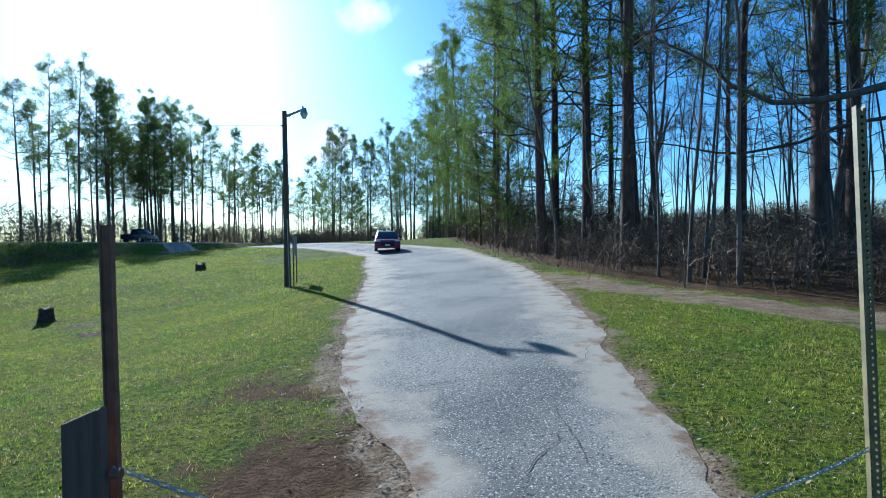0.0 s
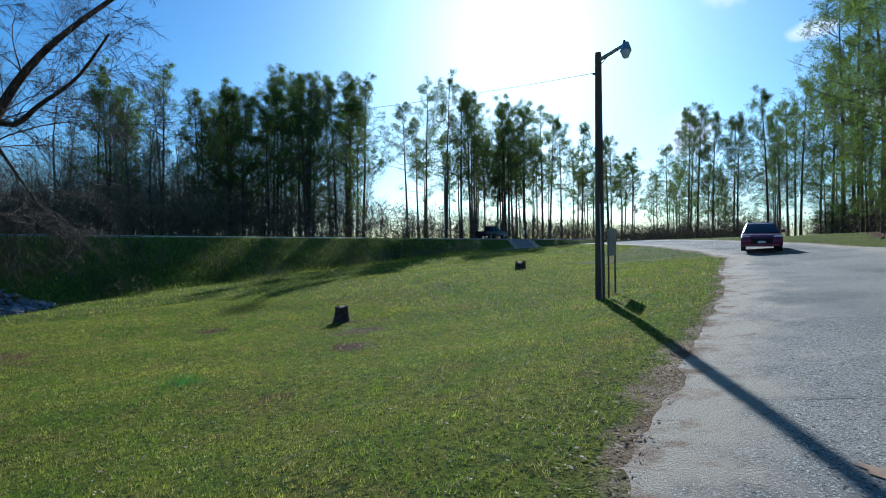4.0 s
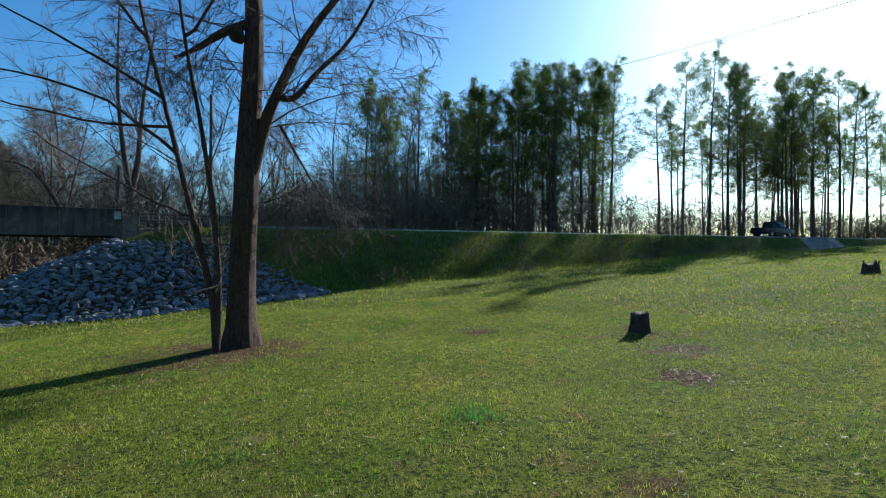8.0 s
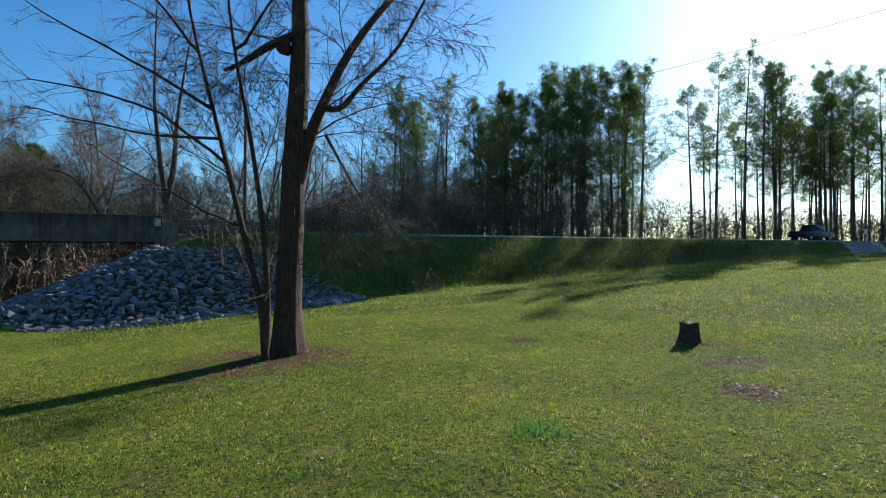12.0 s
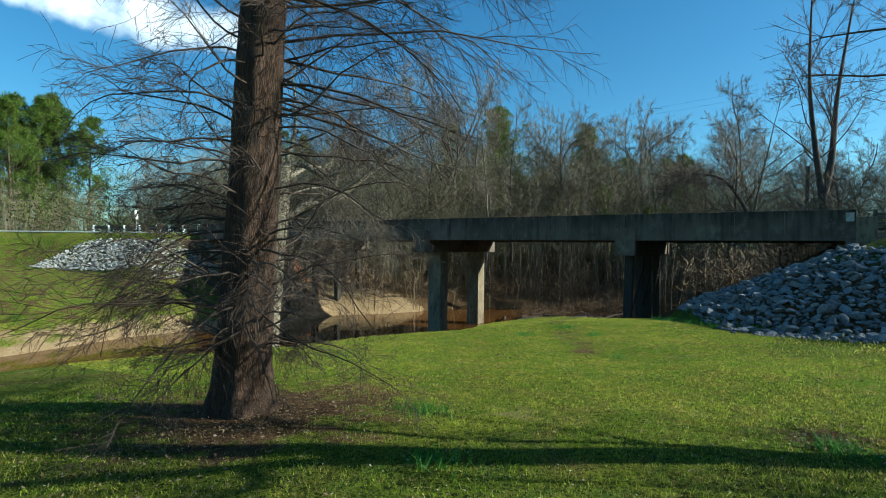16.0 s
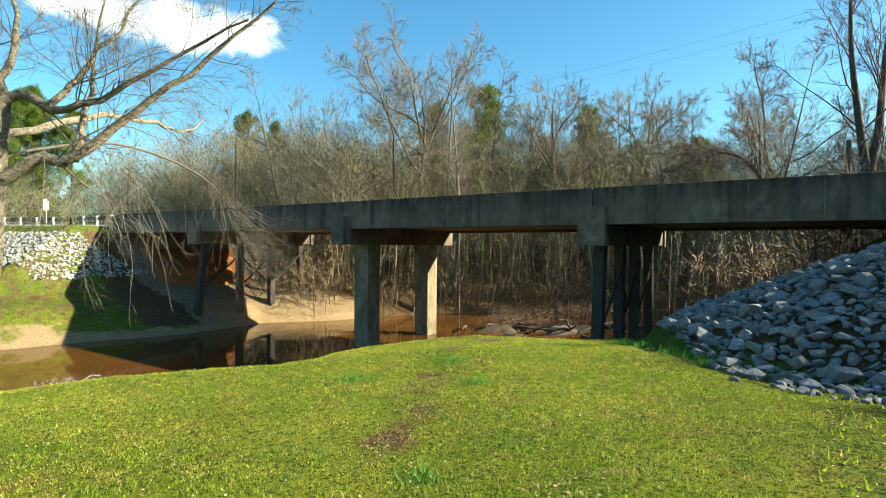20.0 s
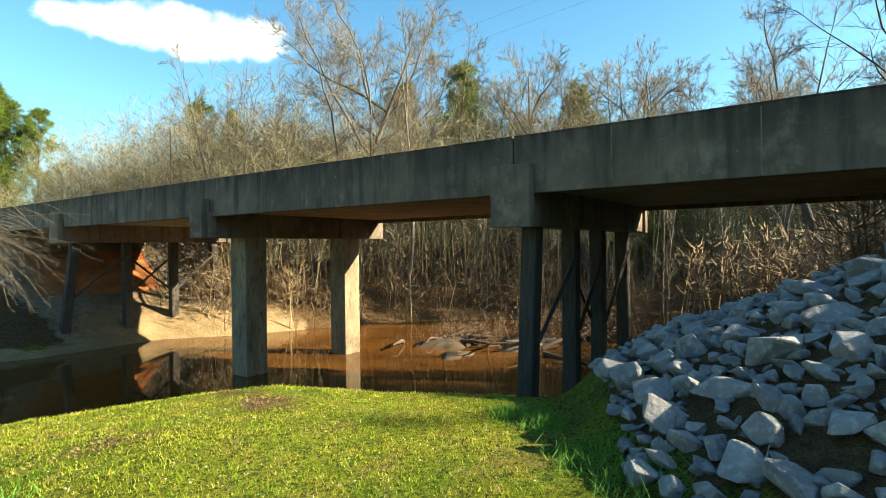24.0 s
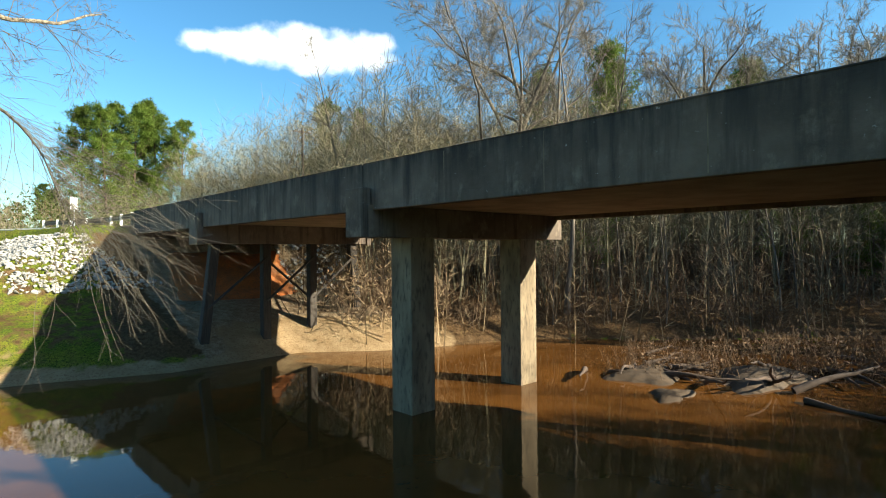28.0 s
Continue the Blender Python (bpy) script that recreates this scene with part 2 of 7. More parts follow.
def old_concrete():
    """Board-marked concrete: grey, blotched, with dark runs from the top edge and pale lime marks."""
    m = surface("stained_concrete", (0.15, 0.13, 0.108), bump=0.35, fine=9, dist=0.02, rough=0.9)
    nt = m.node_tree
    vec = nt.nodes.new("ShaderNodeNewGeometry").outputs["Position"]
    sep = nt.nodes.new("ShaderNodeSeparateXYZ")
    nt.links.new(vec, sep.inputs[0])
    col = blend(m, noise_of(m, vec, 0.35, 6, 0.36, 0.64, 0.65), (0.175, 0.134, 0.1), (0.085, 0.063, 0.046))
    col = blend(m, noise_of(m, vec, 1.4, 7, 0.52, 0.7, 0.7, (1, 1, 0.8)), col, (0.225, 0.178, 0.13))
    col = blend(m, noise_of(m, vec, 2.2, 6, 0.5, 0.68, 0.6, (1, 1, 0.1)), col, (0.056, 0.043, 0.034))
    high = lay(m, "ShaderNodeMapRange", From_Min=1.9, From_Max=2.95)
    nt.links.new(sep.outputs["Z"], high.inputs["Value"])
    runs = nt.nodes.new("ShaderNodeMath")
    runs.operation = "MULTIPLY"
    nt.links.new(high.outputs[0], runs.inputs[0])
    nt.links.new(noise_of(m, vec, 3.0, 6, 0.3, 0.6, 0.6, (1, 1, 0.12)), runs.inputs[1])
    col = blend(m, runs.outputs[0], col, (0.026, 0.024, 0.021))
    col = blend(m, noise_of(m, vec, 5.0, 5, 0.67, 0.72, 0.7, (1, 1, 1.4)), col, (0.3, 0.28, 0.25))
    nt.links.new(col, nt.nodes["Principled BSDF"].inputs["Base Color"])
    return m


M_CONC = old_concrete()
M_CONC_PALE = surface("pale_concrete", (0.25, 0.195, 0.125), (0.14, 0.105, 0.066), (0.07, 0.055, 0.038), 1.6, 8, 0.9, bump=0.3, dist=0.02, stretch=(1, 1, 0.3))
M_SOFFIT = surface("soffit_concrete", (0.3, 0.25, 0.17), (0.2, 0.16, 0.11), None, 0.8, 18, 0.9, bump=0.2)
M_PILE = surface("creosote_pile", (0.03, 0.024, 0.02), (0.055, 0.045, 0.035), None, 4, 30, 0.85, bump=0.4, stretch=(3, 3, 0.4))
M_BARK = surface("brown_bark", (0.105, 0.06, 0.038), (0.035, 0.024, 0.018), (0.2, 0.105, 0.06), 7, 30, 0.95, bump=1.0, dist=0.04, world_space=False, stretch=(2.2, 2.2, 0.35))
M_PINE_BARK = surface("pine_bark", (0.1, 0.065, 0.045), (0.045, 0.03, 0.025), None, 5, 25, 0.95, bump=0.6, world_space=False, stretch=(2, 2, 0.5), vary=0.25)
M_GREY_BARK = surface("grey_bark", (0.14, 0.115, 0.09), (0.075, 0.062, 0.048), None, 5, 25, 0.95, bump=0.5, world_space=False, stretch=(2, 2, 0.5), vary=0.3)
M_TWIG = surface("bare_twigs", (0.165, 0.138, 0.1), (0.105, 0.088, 0.064), None, 2, 20, 0.9, bump=0, world_space=False, vary=0.35)
M_DARK_TWIG = surface("dark_twigs", (0.05, 0.036, 0.028), (0.09, 0.06, 0.043), None, 3, 20, 0.9, bump=0, world_space=False)
M_BIRCH = surface("pale_peeling_bark", (0.34, 0.28, 0.19), (0.075, 0.05, 0.034), (0.44, 0.39, 0.3), 9, 30, 0.9, bump=1.0, dist=0.05, world_space=False, stretch=(1, 1, 1.6))
M_NEEDLE = surface("pine_needles", (0.08, 0.13, 0.025), (0.13, 0.17, 0.035), None, 0.6, 20, 0.75, bump=0, world_space=False, vary=0.3, finish=0.55)
M_LEAF = surface("evergreen_leaves", (0.055, 0.085, 0.02), (0.1, 0.12, 0.03), None, 0.8, 20, 0.7, bump=0, world_space=False, vary=0.3, finish=0.4)
M_BRUSH = surface("brown_brush", (0.13, 0.08, 0.045), (0.075, 0.05, 0.03), None, 1.5, 20, 0.95, bump=0, world_space=False, vary=0.3)
M_BLADE = surface("grass_blades", (0.17, 0.285, 0.022), (0.36, 0.39, 0.042), (0.42, 0.31, 0.08), 0.7, 1.8, 0.7, bump=0, finish=0.4)


def mixed_blades(m):
    """Single blades differ: fresh, dull and straw-coloured."""
    nt = m.node_tree
    bsdf = nt.nodes["Principled BSDF"]
    was = bsdf.inputs["Base Color"].links[0].from_socket
    geo = nt.nodes.new("ShaderNodeNewGeometry")
    pick = geo.outputs["Random Per Island"]
    r = lay(m, "ShaderNodeMapRange", From_Min=0.9, From_Max=0.93)
    nt.links.new(pick, r.inputs["Value"])
    col = blend(m, r.outputs[0], was, (0.36, 0.27, 0.11))
    hsv = nt.nodes.new("ShaderNodeHueSaturation")
    q = lay(m, "ShaderNodeMapRange", From_Max=0.86, To_Min=0.45, To_Max=1.3)
    nt.links.new(pick, q.inputs["Value"])
    nt.links.new(q.outputs[0], hsv.inputs["Value"])
    nt.links.new(col, hsv.inputs["Color"])
    tuft = lay(m, "ShaderNodeMath")
    tuft.operation = "MULTIPLY"
    clump = noise_of(m, geo.outputs["Position"], 9, 4, 0.3, 0.7, 0.6)
    span = lay(m, "ShaderNodeMapRange", To_Min=0.38, To_Max=1.6)
    nt.links.new(clump, span.inputs["Value"])
    nt.links.new(q.outputs[0], tuft.inputs[0])
    nt.links.new(span.outputs[0], tuft.inputs[1])
    nt.links.new(tuft.outputs[0], hsv.inputs["Value"])
    for link in list(was.links):
        if link.to_node.name != hsv.name and link.to_node.bl_idname in ("ShaderNodeBsdfPrincipled", "ShaderNodeBsdfTranslucent"):
            nt.links.new(hsv.outputs[0], link.to_socket)


mixed_blades(M_BLADE)
M_WEED = surface("lush_grass", (0.07, 0.2, 0.03), (0.12, 0.24, 0.05), None, 2, 9, 0.6, bump=0, finish=0.4)
M_DEADLEAF = surface("fallen_leaves", (0.22, 0.14, 0.07), (0.12, 0.07, 0.035), (0.33, 0.26, 0.18), 3, 9, 0.8, bump=0)
M_STRAW = surface("dry_flecks", (0.5, 0.45, 0.34), (0.36, 0.3, 0.2), None, 3, 9, 0.8, bump=0)
M_ROCK = surface("riprap_granite", (0.125, 0.128, 0.135), (0.2, 0.2, 0.205), (0.29, 0.285, 0.28), 2.2, 12, 0.85, bump=0.7, dist=0.04, vary=0.22)
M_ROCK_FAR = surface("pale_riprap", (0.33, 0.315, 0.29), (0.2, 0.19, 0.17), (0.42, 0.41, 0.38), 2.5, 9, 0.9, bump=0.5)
M_CLAY = surface("red_clay", (0.45, 0.14, 0.035), (0.25, 0.1, 0.04), (0.15, 0.08, 0.04), 1.2, 9, 0.95, bump=0.6, dist=0.08)
M_WOOD = surface("weathered_post", (0.085, 0.06, 0.05), (0.14, 0.1, 0.08), None, 6, 40, 0.9, bump=0.6, stretch=(3, 3, 0.25))
M_POLE = surface("wooden_pole", (0.12, 0.085, 0.06), (0.07, 0.05, 0.04), None, 5, 40, 0.9, bump=0.5, stretch=(3, 3, 0.2))
M_STUMP = surface("old_stump", (0.1, 0.065, 0.045), (0.045, 0.03, 0.025), None, 6, 30, 0.95, bump=0.9, dist=0.04)
M_STEEL = surface("galvanised_steel", (0.42, 0.43, 0.44), (0.3, 0.3, 0.3), None, 5, 50, 0.45, metal=0.85, bump=0.1)
M_RAIL = surface("weathered_rail", (0.2, 0.165, 0.12), (0.13, 0.1, 0.07), None, 5, 50, 0.7, metal=0.3, bump=0.1)
M_RUST = surface("rusty_iron", (0.14, 0.07, 0.045), (0.22, 0.12, 0.08), None, 7, 50, 0.75, metal=0.4, bump=0.3)
M_POSTYEL = surface("dull_yellow_post", (0.2, 0.165, 0.07), (0.12, 0.1, 0.05), None, 6, 40, 0.6, bump=0.15)
M_DARK = surface("dark_void", (0.015, 0.014, 0.013), rough=0.9, bump=0)
M_SIGN = surface("white_sign", (0.75, 0.74, 0.7), (0.62, 0.6, 0.56), None, 4, 30, 0.5, bump=0)
M_SIGNBACK = surface("sign_back", (0.22, 0.22, 0.23), (0.16, 0.16, 0.17), None, 4, 30, 0.5, metal=0.5, bump=0)
M_INK = surface("black_print", (0.03, 0.03, 0.03), rough=0.6, bump=0)
M_CARRED = surface("maroon_paint", (0.16, 0.02, 0.05), (0.12, 0.016, 0.04), None, 4, 60, 0.25, metal=0.3, bump=0)
M_CARBLK = surface("dark_paint", (0.02, 0.022, 0.03), rough=0.25, bump=0)
M_GLASS_CAR = surface("tinted_glass", (0.015, 0.02, 0.025), rough=0.05, bump=0)
M_TYRE = surface("tyre_rubber", (0.018, 0.018, 0.018), rough=0.9, bump=0)
M_CHROME = surface("bright_metal", (0.6, 0.6, 0.6), rough=0.2, metal=1.0, bump=0)
M_LENS = surface("lamp_lens", (0.55, 0.56, 0.58), rough=0.15, bump=0)
M_REDLENS = surface("red_lens", (0.3, 0.01, 0.01), rough=0.2, bump=0)
M_ROOF = surface("grey_roof", (0.1, 0.1, 0.11), (0.14, 0.14, 0.14), None, 2, 20, 0.8)
M_WALL = surface("house_wall", (0.3, 0.24, 0.19), (0.24, 0.2, 0.16), None, 2, 20, 0.9)


def water_surface():
    m = surface("muddy_water", (0.098, 0.04, 0.009), (0.062, 0.026, 0.007), None, 0.25, 3, 0.04, bump=0.0, ior=1.33)
    nt = m.node_tree
    vec = nt.nodes.new("ShaderNodeNewGeometry").outputs["Position"]
    b = lay(m, "ShaderNodeBump", Strength=0.08, Distance=0.02)
    nt.links.new(noise_of(m, vec, 1.6, 3, 0.2, 0.8), b.inputs["Height"])
    nt.links.new(b.outputs[0], nt.nodes["Principled BSDF"].inputs["Normal"])
    return m


M_WATER = water_surface()

# ---- mesh helpers ----
def mesh_of(name, verts, faces, material, smooth=False):
    me = bpy.data.meshes.new(name)
    me.from_pydata([tuple(v) for v in verts], [], [tuple(f) for f in faces])
    me.materials.append(material)
    if smooth:
        me.shade_smooth()
    me.update()
    return me


def fast_mesh(name, verts, faces, material, smooth=False):
    """A mesh from arrays of vertices and of equal-sized faces."""
    verts, faces = np.asarray(verts, np.float32), np.asarray(faces, np.int32)
    me = bpy.data.meshes.new(name)
    me.vertices.add(len(verts))
    me.vertices.foreach_set("co", verts.ravel())
    n = faces.shape[1]
    me.loops.add(faces.size)
    me.loops.foreach_set("vertex_index", faces.ravel())
    me.polygons.add(len(faces))
    me.polygons.foreach_set("loop_start", np.arange(0, faces.size, n, dtype=np.int32))
    me.polygons.foreach_set("use_smooth", np.full(len(faces), smooth))
    me.materials.append(material)
    me.update(calc_edges=True)
    return me


def thing(name, at=(0, 0, 0), turn=0.0, label="", category="", group="", kind=""):
    ob = new(name)
    ob.empty_display_size = 0.2
    ob.matrix_basis = pose(*at, 0, 0, turn)
    return tagged(ob, label, category, group, kind)


def part(name, bm, material, parent, label="", smooth=False):
    me = bpy.data.meshes.new(name)
    bm.normal_update()
    bm.to_mesh(me)
    bm.free()
    me.materials.append(material)
    if smooth:
        me.shade_smooth()
    ob = new(name, me)
    ob.parent = parent
    return tagged(ob, label)


def part_me(name, me, parent, label="", at=None):
    ob = new(name, me)
    ob.parent = parent
    if at is not None:
        ob.matrix_basis = at
    return tagged(ob, label)


def box(x0, x1, y0, y1, z0, z1, bevel=0.0, bm=None):
    bm = bm or bmesh.new()
    r = bmesh.ops.create_cube(bm, size=1.0)
    for v in r["verts"]:
        v.co = Vector(((x0 + x1) / 2 + v.co.x * (x1 - x0), (y0 + y1) / 2 + v.co.y * (y1 - y0), (z0 + z1) / 2 + v.co.z * (z1 - z0)))
    if bevel:
        edges = list({e for v in r["verts"] for e in v.link_edges})
        bmesh.ops.bevel(bm, geom=edges, offset=bevel, segments=2, affect="EDGES", profile=0.6)
    return bm


def rod(a, b, r0, r1=None, sides=10, bm=None):
    """A tapered round bar between two points."""
    bm = bm or bmesh.new()
    a, b = Vector(a), Vector(b)
    r1 = r0 if r1 is None else r1
    m = Matrix.Translation((a + b) / 2) @ (b - a).to_track_quat("Z", "Y").to_matrix().to_4x4()
    bmesh.ops.create_cone(bm, cap_ends=True, segments=sides, radius1=r0, radius2=r1, depth=(b - a).length, matrix=m)
    return bm


def extruded(outline, y0, y1, bevel=0.0):
    """A profile in x and z, drawn out along y."""
    bm = bmesh.new()
    f = bm.faces.new([bm.verts.new((x, y0, z)) for x, z in outline])
    r = bmesh.ops.extrude_face_region(bm, geom=[f])
    bmesh.ops.translate(bm, verts=[v for v in r["geom"] if isinstance(v, bmesh.types.BMVert)], vec=(0, y1 - y0, 0))
    bmesh.ops.recalc_face_normals(bm, faces=bm.faces)
    if bevel:
        bmesh.ops.bevel(bm, geom=list(bm.edges), offset=bevel, segments=2, affect="EDGES", profile=0.6)
    return bm


class Tubes:
    """Chains of points with radii, gathered into one mesh of tubes."""

    def __init__(self):
        self.bins = {}

    def add(self, pts, radii, sides):
        pts = np.asarray(pts, float)
        key = (len(pts), sides)
        self.bins.setdefault(key, []).append((pts, np.asarray(radii, float)))

    def spikes(self, p, d, length, r):
        """Many straight tapering twigs at once."""
        pts = np.stack([p, p + d * length[:, None]], 1)
        for q, k in zip(pts, r):
            self.bins.setdefault((2, 3), []).append((q, np.array([k, k * 0.35])))

    def mesh(self, name, material):
        vs, fs, n = [], [], 0
        for (m, sides), items in self.bins.items():
            pts, radii = np.array([a for a, _ in items]), np.array([b for _, b in items])
            ahead = np.gradient(pts, axis=1)
            ahead /= np.linalg.norm(ahead, axis=2, keepdims=True) + 1e-9
            mid = np.abs(ahead[:, m // 2, 2]) > 0.9
            ref = np.where(mid[:, None], [[1.0, 0, 0]], [[0, 0, 1.0]])[:, None] + 0 * ahead
            a = np.cross(ahead, ref)
            a /= np.linalg.norm(a, axis=2, keepdims=True) + 1e-9
            b = np.cross(ahead, a)
            ang = np.arange(sides) * 2 * np.pi / sides
            ring = a[:, :, None] * np.cos(ang)[:, None] + b[:, :, None] * np.sin(ang)[:, None]
            vs.append((pts[:, :, None] + ring * radii[:, :, None, None]).reshape(-1, 3))
            i = np.arange(m - 1)[:, None] * sides + np.arange(sides)[None]
            j = np.arange(m - 1)[:, None] * sides + (np.arange(sides)[None] + 1) % sides
            quad = np.stack([i, j, j + sides, i + sides], -1).reshape(-1, 4)
            fs.append((quad[None] + (np.arange(len(items)) * m * sides)[:, None, None]).reshape(-1, 4) + n)
            n += len(items) * m * sides
        return fast_mesh(name, np.concatenate(vs), np.concatenate(fs), material, True)


def wander(rng, start, way, length, n, wobble, lift=0.0):
    """A crooked chain of points; lift bends it up, or down if negative."""
    px, py, pz = (float(q) for q in start)
    dx, dy, dz = (float(q) for q in way)
    pts, step = [(px, py, pz)], length / n
    for ex, ey, ez in rng.normal(0, wobble, (n, 3)):
        dx, dy, dz = dx + ex, dy + ey, dz + ez + lift
        k = 1 / math.sqrt(dx * dx + dy * dy + dz * dz)
        dx, dy, dz = dx * k, dy * k, dz * k
        px, py, pz = px + dx * step, py + dy * step, pz + dz * step
        pts.append((px, py, pz))
    return np.array(pts)


def curve(pts, n=10):
    """A smooth chain through a few points."""
    pts = np.array(pts, float)
    k = np.linspace(0, len(pts) - 1, n)
    out = []
    for t in k:
        i = min(int(t), len(pts) - 2)
        p0, p1, p2, p3 = pts[max(i - 1, 0)], pts[i], pts[i + 1], pts[min(i + 2, len(pts) - 1)]
        u = t - i
        out.append(0.5 * (2 * p1 + (p2 - p0) * u + (2 * p0 - 5 * p1 + 4 * p2 - p3) * u * u + (3 * p1 - p0 - 3 * p2 + p3) * u ** 3))
    return np.array(out)


def along(chain, f):
    k = f * (len(chain) - 1)
    i = min(int(k), len(chain) - 2)
    return chain[i] + (chain[i + 1] - chain[i]) * (k - i), chain[i + 1] - chain[i]


def aside(rng, way, angle):
    """A direction that leaves way by about that angle, at any side."""
    wx, wy, wz = way
    k = 1 / (math.sqrt(wx * wx + wy * wy + wz * wz) + 1e-9)
    wx, wy, wz = wx * k, wy * k, wz * k
    x, y, z = rng.normal(0, 1, 3)
    sx, sy, sz = wy * z - wz * y, wz * x - wx * z, wx * y - wy * x
    k = math.sin(angle) / (math.sqrt(sx * sx + sy * sy + sz * sz) + 1e-9)
    c = math.cos(angle)
    return np.array([wx * c + sx * k, wy * c + sy * k, wz * c + sz * k])


def sprout(rng, tubes, chain, r0, length, depth, count, angle, wobble, lift, start=0.3, shrink=0.55, rmin=0.006):
    """Side branches along a chain, and theirs in turn."""
    for _ in range(count):
        f = start + (1 - start) * rng.random() ** 0.8
        p, way = along(chain, f)
        d = aside(rng, way, angle * rng.uniform(0.7, 1.3))
        ln = length * rng.uniform(0.6, 1.15) * (1.15 - 0.6 * f)
        r = max(r0 * (1.05 - 0.75 * f) * rng.uniform(0.35, 0.6), rmin)
        c = wander(rng, p, d, ln, 4 if depth > 0 else 3, wobble, lift)
        tubes.add(c, np.linspace(r, max(r * 0.3, rmin * 0.7), len(c)), 5 if r > 0.05 else 3)
        if depth > 0:
            sprout(rng, tubes, c, r, ln * shrink, depth - 1, max(2, int(count * 0.55)), angle, wobble, lift, 0.2, shrink, rmin)


def twigs(rng, tubes, chain, count, length, angle, up, r, start=0.15):
    """Fine straight twigs all along a branch."""
    k = (start + (1 - start) * rng.random(count)) * (len(chain) - 1)
    i = np.minimum(k.astype(int), len(chain) - 2)
    step = chain[i + 1] - chain[i]
    p = chain[i] + step * (k - i)[:, None]
    way = step / (np.linalg.norm(step, axis=1, keepdims=True) + 1e-9)
    side = np.cross(way, rng.normal(0, 1, (count, 3)))
    side /= np.linalg.norm(side, axis=1, keepdims=True) + 1e-9
    a = angle * rng.uniform(0.5, 1.3, (count, 1))
    d = way * np.cos(a) + side * np.sin(a) + (0, 0, up)
    d /= np.linalg.norm(d, axis=1, keepdims=True)
    tubes.spikes(p, d, length * rng.uniform(0.4, 1.2, count), r * rng.uniform(0.7, 1.2, count))


def ramify(rng, tubes, chain, r0, length, depth, count, angle, wobble, lift, start, rtwig, ntwig):
    """Branches that fork down to sprays of fine twigs."""
    for _ in range(count):
        f = start + (1 - start) * rng.random() ** 0.8
        p, way = along(chain, f)
        ln = length * rng.uniform(0.55, 1.15) * (1.15 - 0.55 * f)
        r = max(r0 * (1.0 - 0.65 * f) * rng.uniform(0.3, 0.5), rtwig * 1.4)
        c = wander(rng, p, aside(rng, way, angle * rng.uniform(0.6, 1.3)), ln, 4, wobble, lift)
        tubes.add(c, np.linspace(r, max(r * 0.3, rtwig), len(c)), 5 if r > 0.05 else 3)
        if depth > 0:
            ramify(rng, tubes, c, r, ln * 0.55, depth - 1, max(3, int(count * 0.5)), angle, wobble, lift, 0.2, rtwig, ntwig)
        twigs(rng, tubes, c, ntwig, ln * 0.36, 0.85, 0.12 if lift > 0 else -0.35, rtwig)


# ---- lie of the land ----
NORTH_BANK = [(80, -16), (0, -6.5), (-5, -4.9), (-11, -3.0), (-15.3, -1.8), (-18, -0.9), (-20.5, -0.8), (-23.5, -1.0), (-25.4, 0.1), (-26.5, 1.3), (-27.7, 1.5), (-29, 0.7), (-30.3, 0.5), (-31.7, 1.1), (-34.2, 2.2), (-35.1, 4.3), (-36.6, 7.2), (-41, 8.2), (-46, 7.5), (-52, 5.5), (-58, 4), (-64, 4.5), (-72, 9), (-84, 20), (-120, 40)]
SOUTH_BANK = [(80, -36), (0, -26), (-15, -24), (-25, -26.2), (-31, -25.2), (-36, -23.6), (-43, -24.4), (-47, -21.6), (-56.6, -18.5), (-60, -15.2), (-65, -10.5), (-70.6, -6), (-78, 2), (-90, 14), (-120, 30)]
ROAD_NORTH = [(-46.7, 22.0), (-47.1, 30), (-46.4, 45), (-45, 60), (-43, 80), (-40.5, 110), (-38, 160), (-36, 300), (-34, 700)]
ROAD_SOUTH = [(-41.7, -41.0), (-39.8, -49), (-34.5, -59), (-24, -69), (-8, -80), (20, -96), (80, -128), (400, -290)]
DRIVE = [(2.0, 2), (1.2, 12), (1.0, 15), (0.28, 18.5), (0.05, 22), (-0.45, 27), (-0.9, 31), (-2.2, 37), (-3.4, 44), (-6.5, 50), (-11, 55), (-20, 63), (-30, 71), (-41.5, 79)]
EAST_EDGE = [(16, 17.0), (9.5, 20.2), (7.7, 21.8), (5.9, 23.6), (4.3, 26.0), (3.3, 28.2), (1.9, 34.2), (-0.9, 51), (-5.5, 80), (-14, 130)]
ROAD_Z = 2.05


def in_east_woods(x, y):
    """Metres past the edge of the woods beside the driveway."""
    d, side = off_line(x, y, EAST_EDGE)
    return d * side


def drive_half(y):
    """Half the driveway's width along its way north."""
    return np.interp(y, [12, 15, 18.5, 21, 24, 27, 30, 44, 50, 55, 60], [0.9, 1.05, 1.85, 2.2, 2.5, 2.7, 2.8, 3.0, 2.8, 2.4, 2.3])



def off_line(x, y, line):
    """The distance to a line of points, and the side: positive to its right."""
    best, side = np.full(np.shape(x), 1e9), np.ones(np.shape(x))
    for (ax, ay), (bx, by) in zip(line, line[1:]):
        ux, uy = bx - ax, by - ay
        k = np.clip(((x - ax) * ux + (y - ay) * uy) / (ux * ux + uy * uy), 0, 1)
        dx, dy = x - ax - k * ux, y - ay - k * uy
        d = np.hypot(dx, dy)
        s = np.where(ux * dy - uy * dx < 0, 1.0, -1.0)
        side = np.where(d < best - 1e-6, s, side)
        best = np.minimum(best, d)
    return best, side


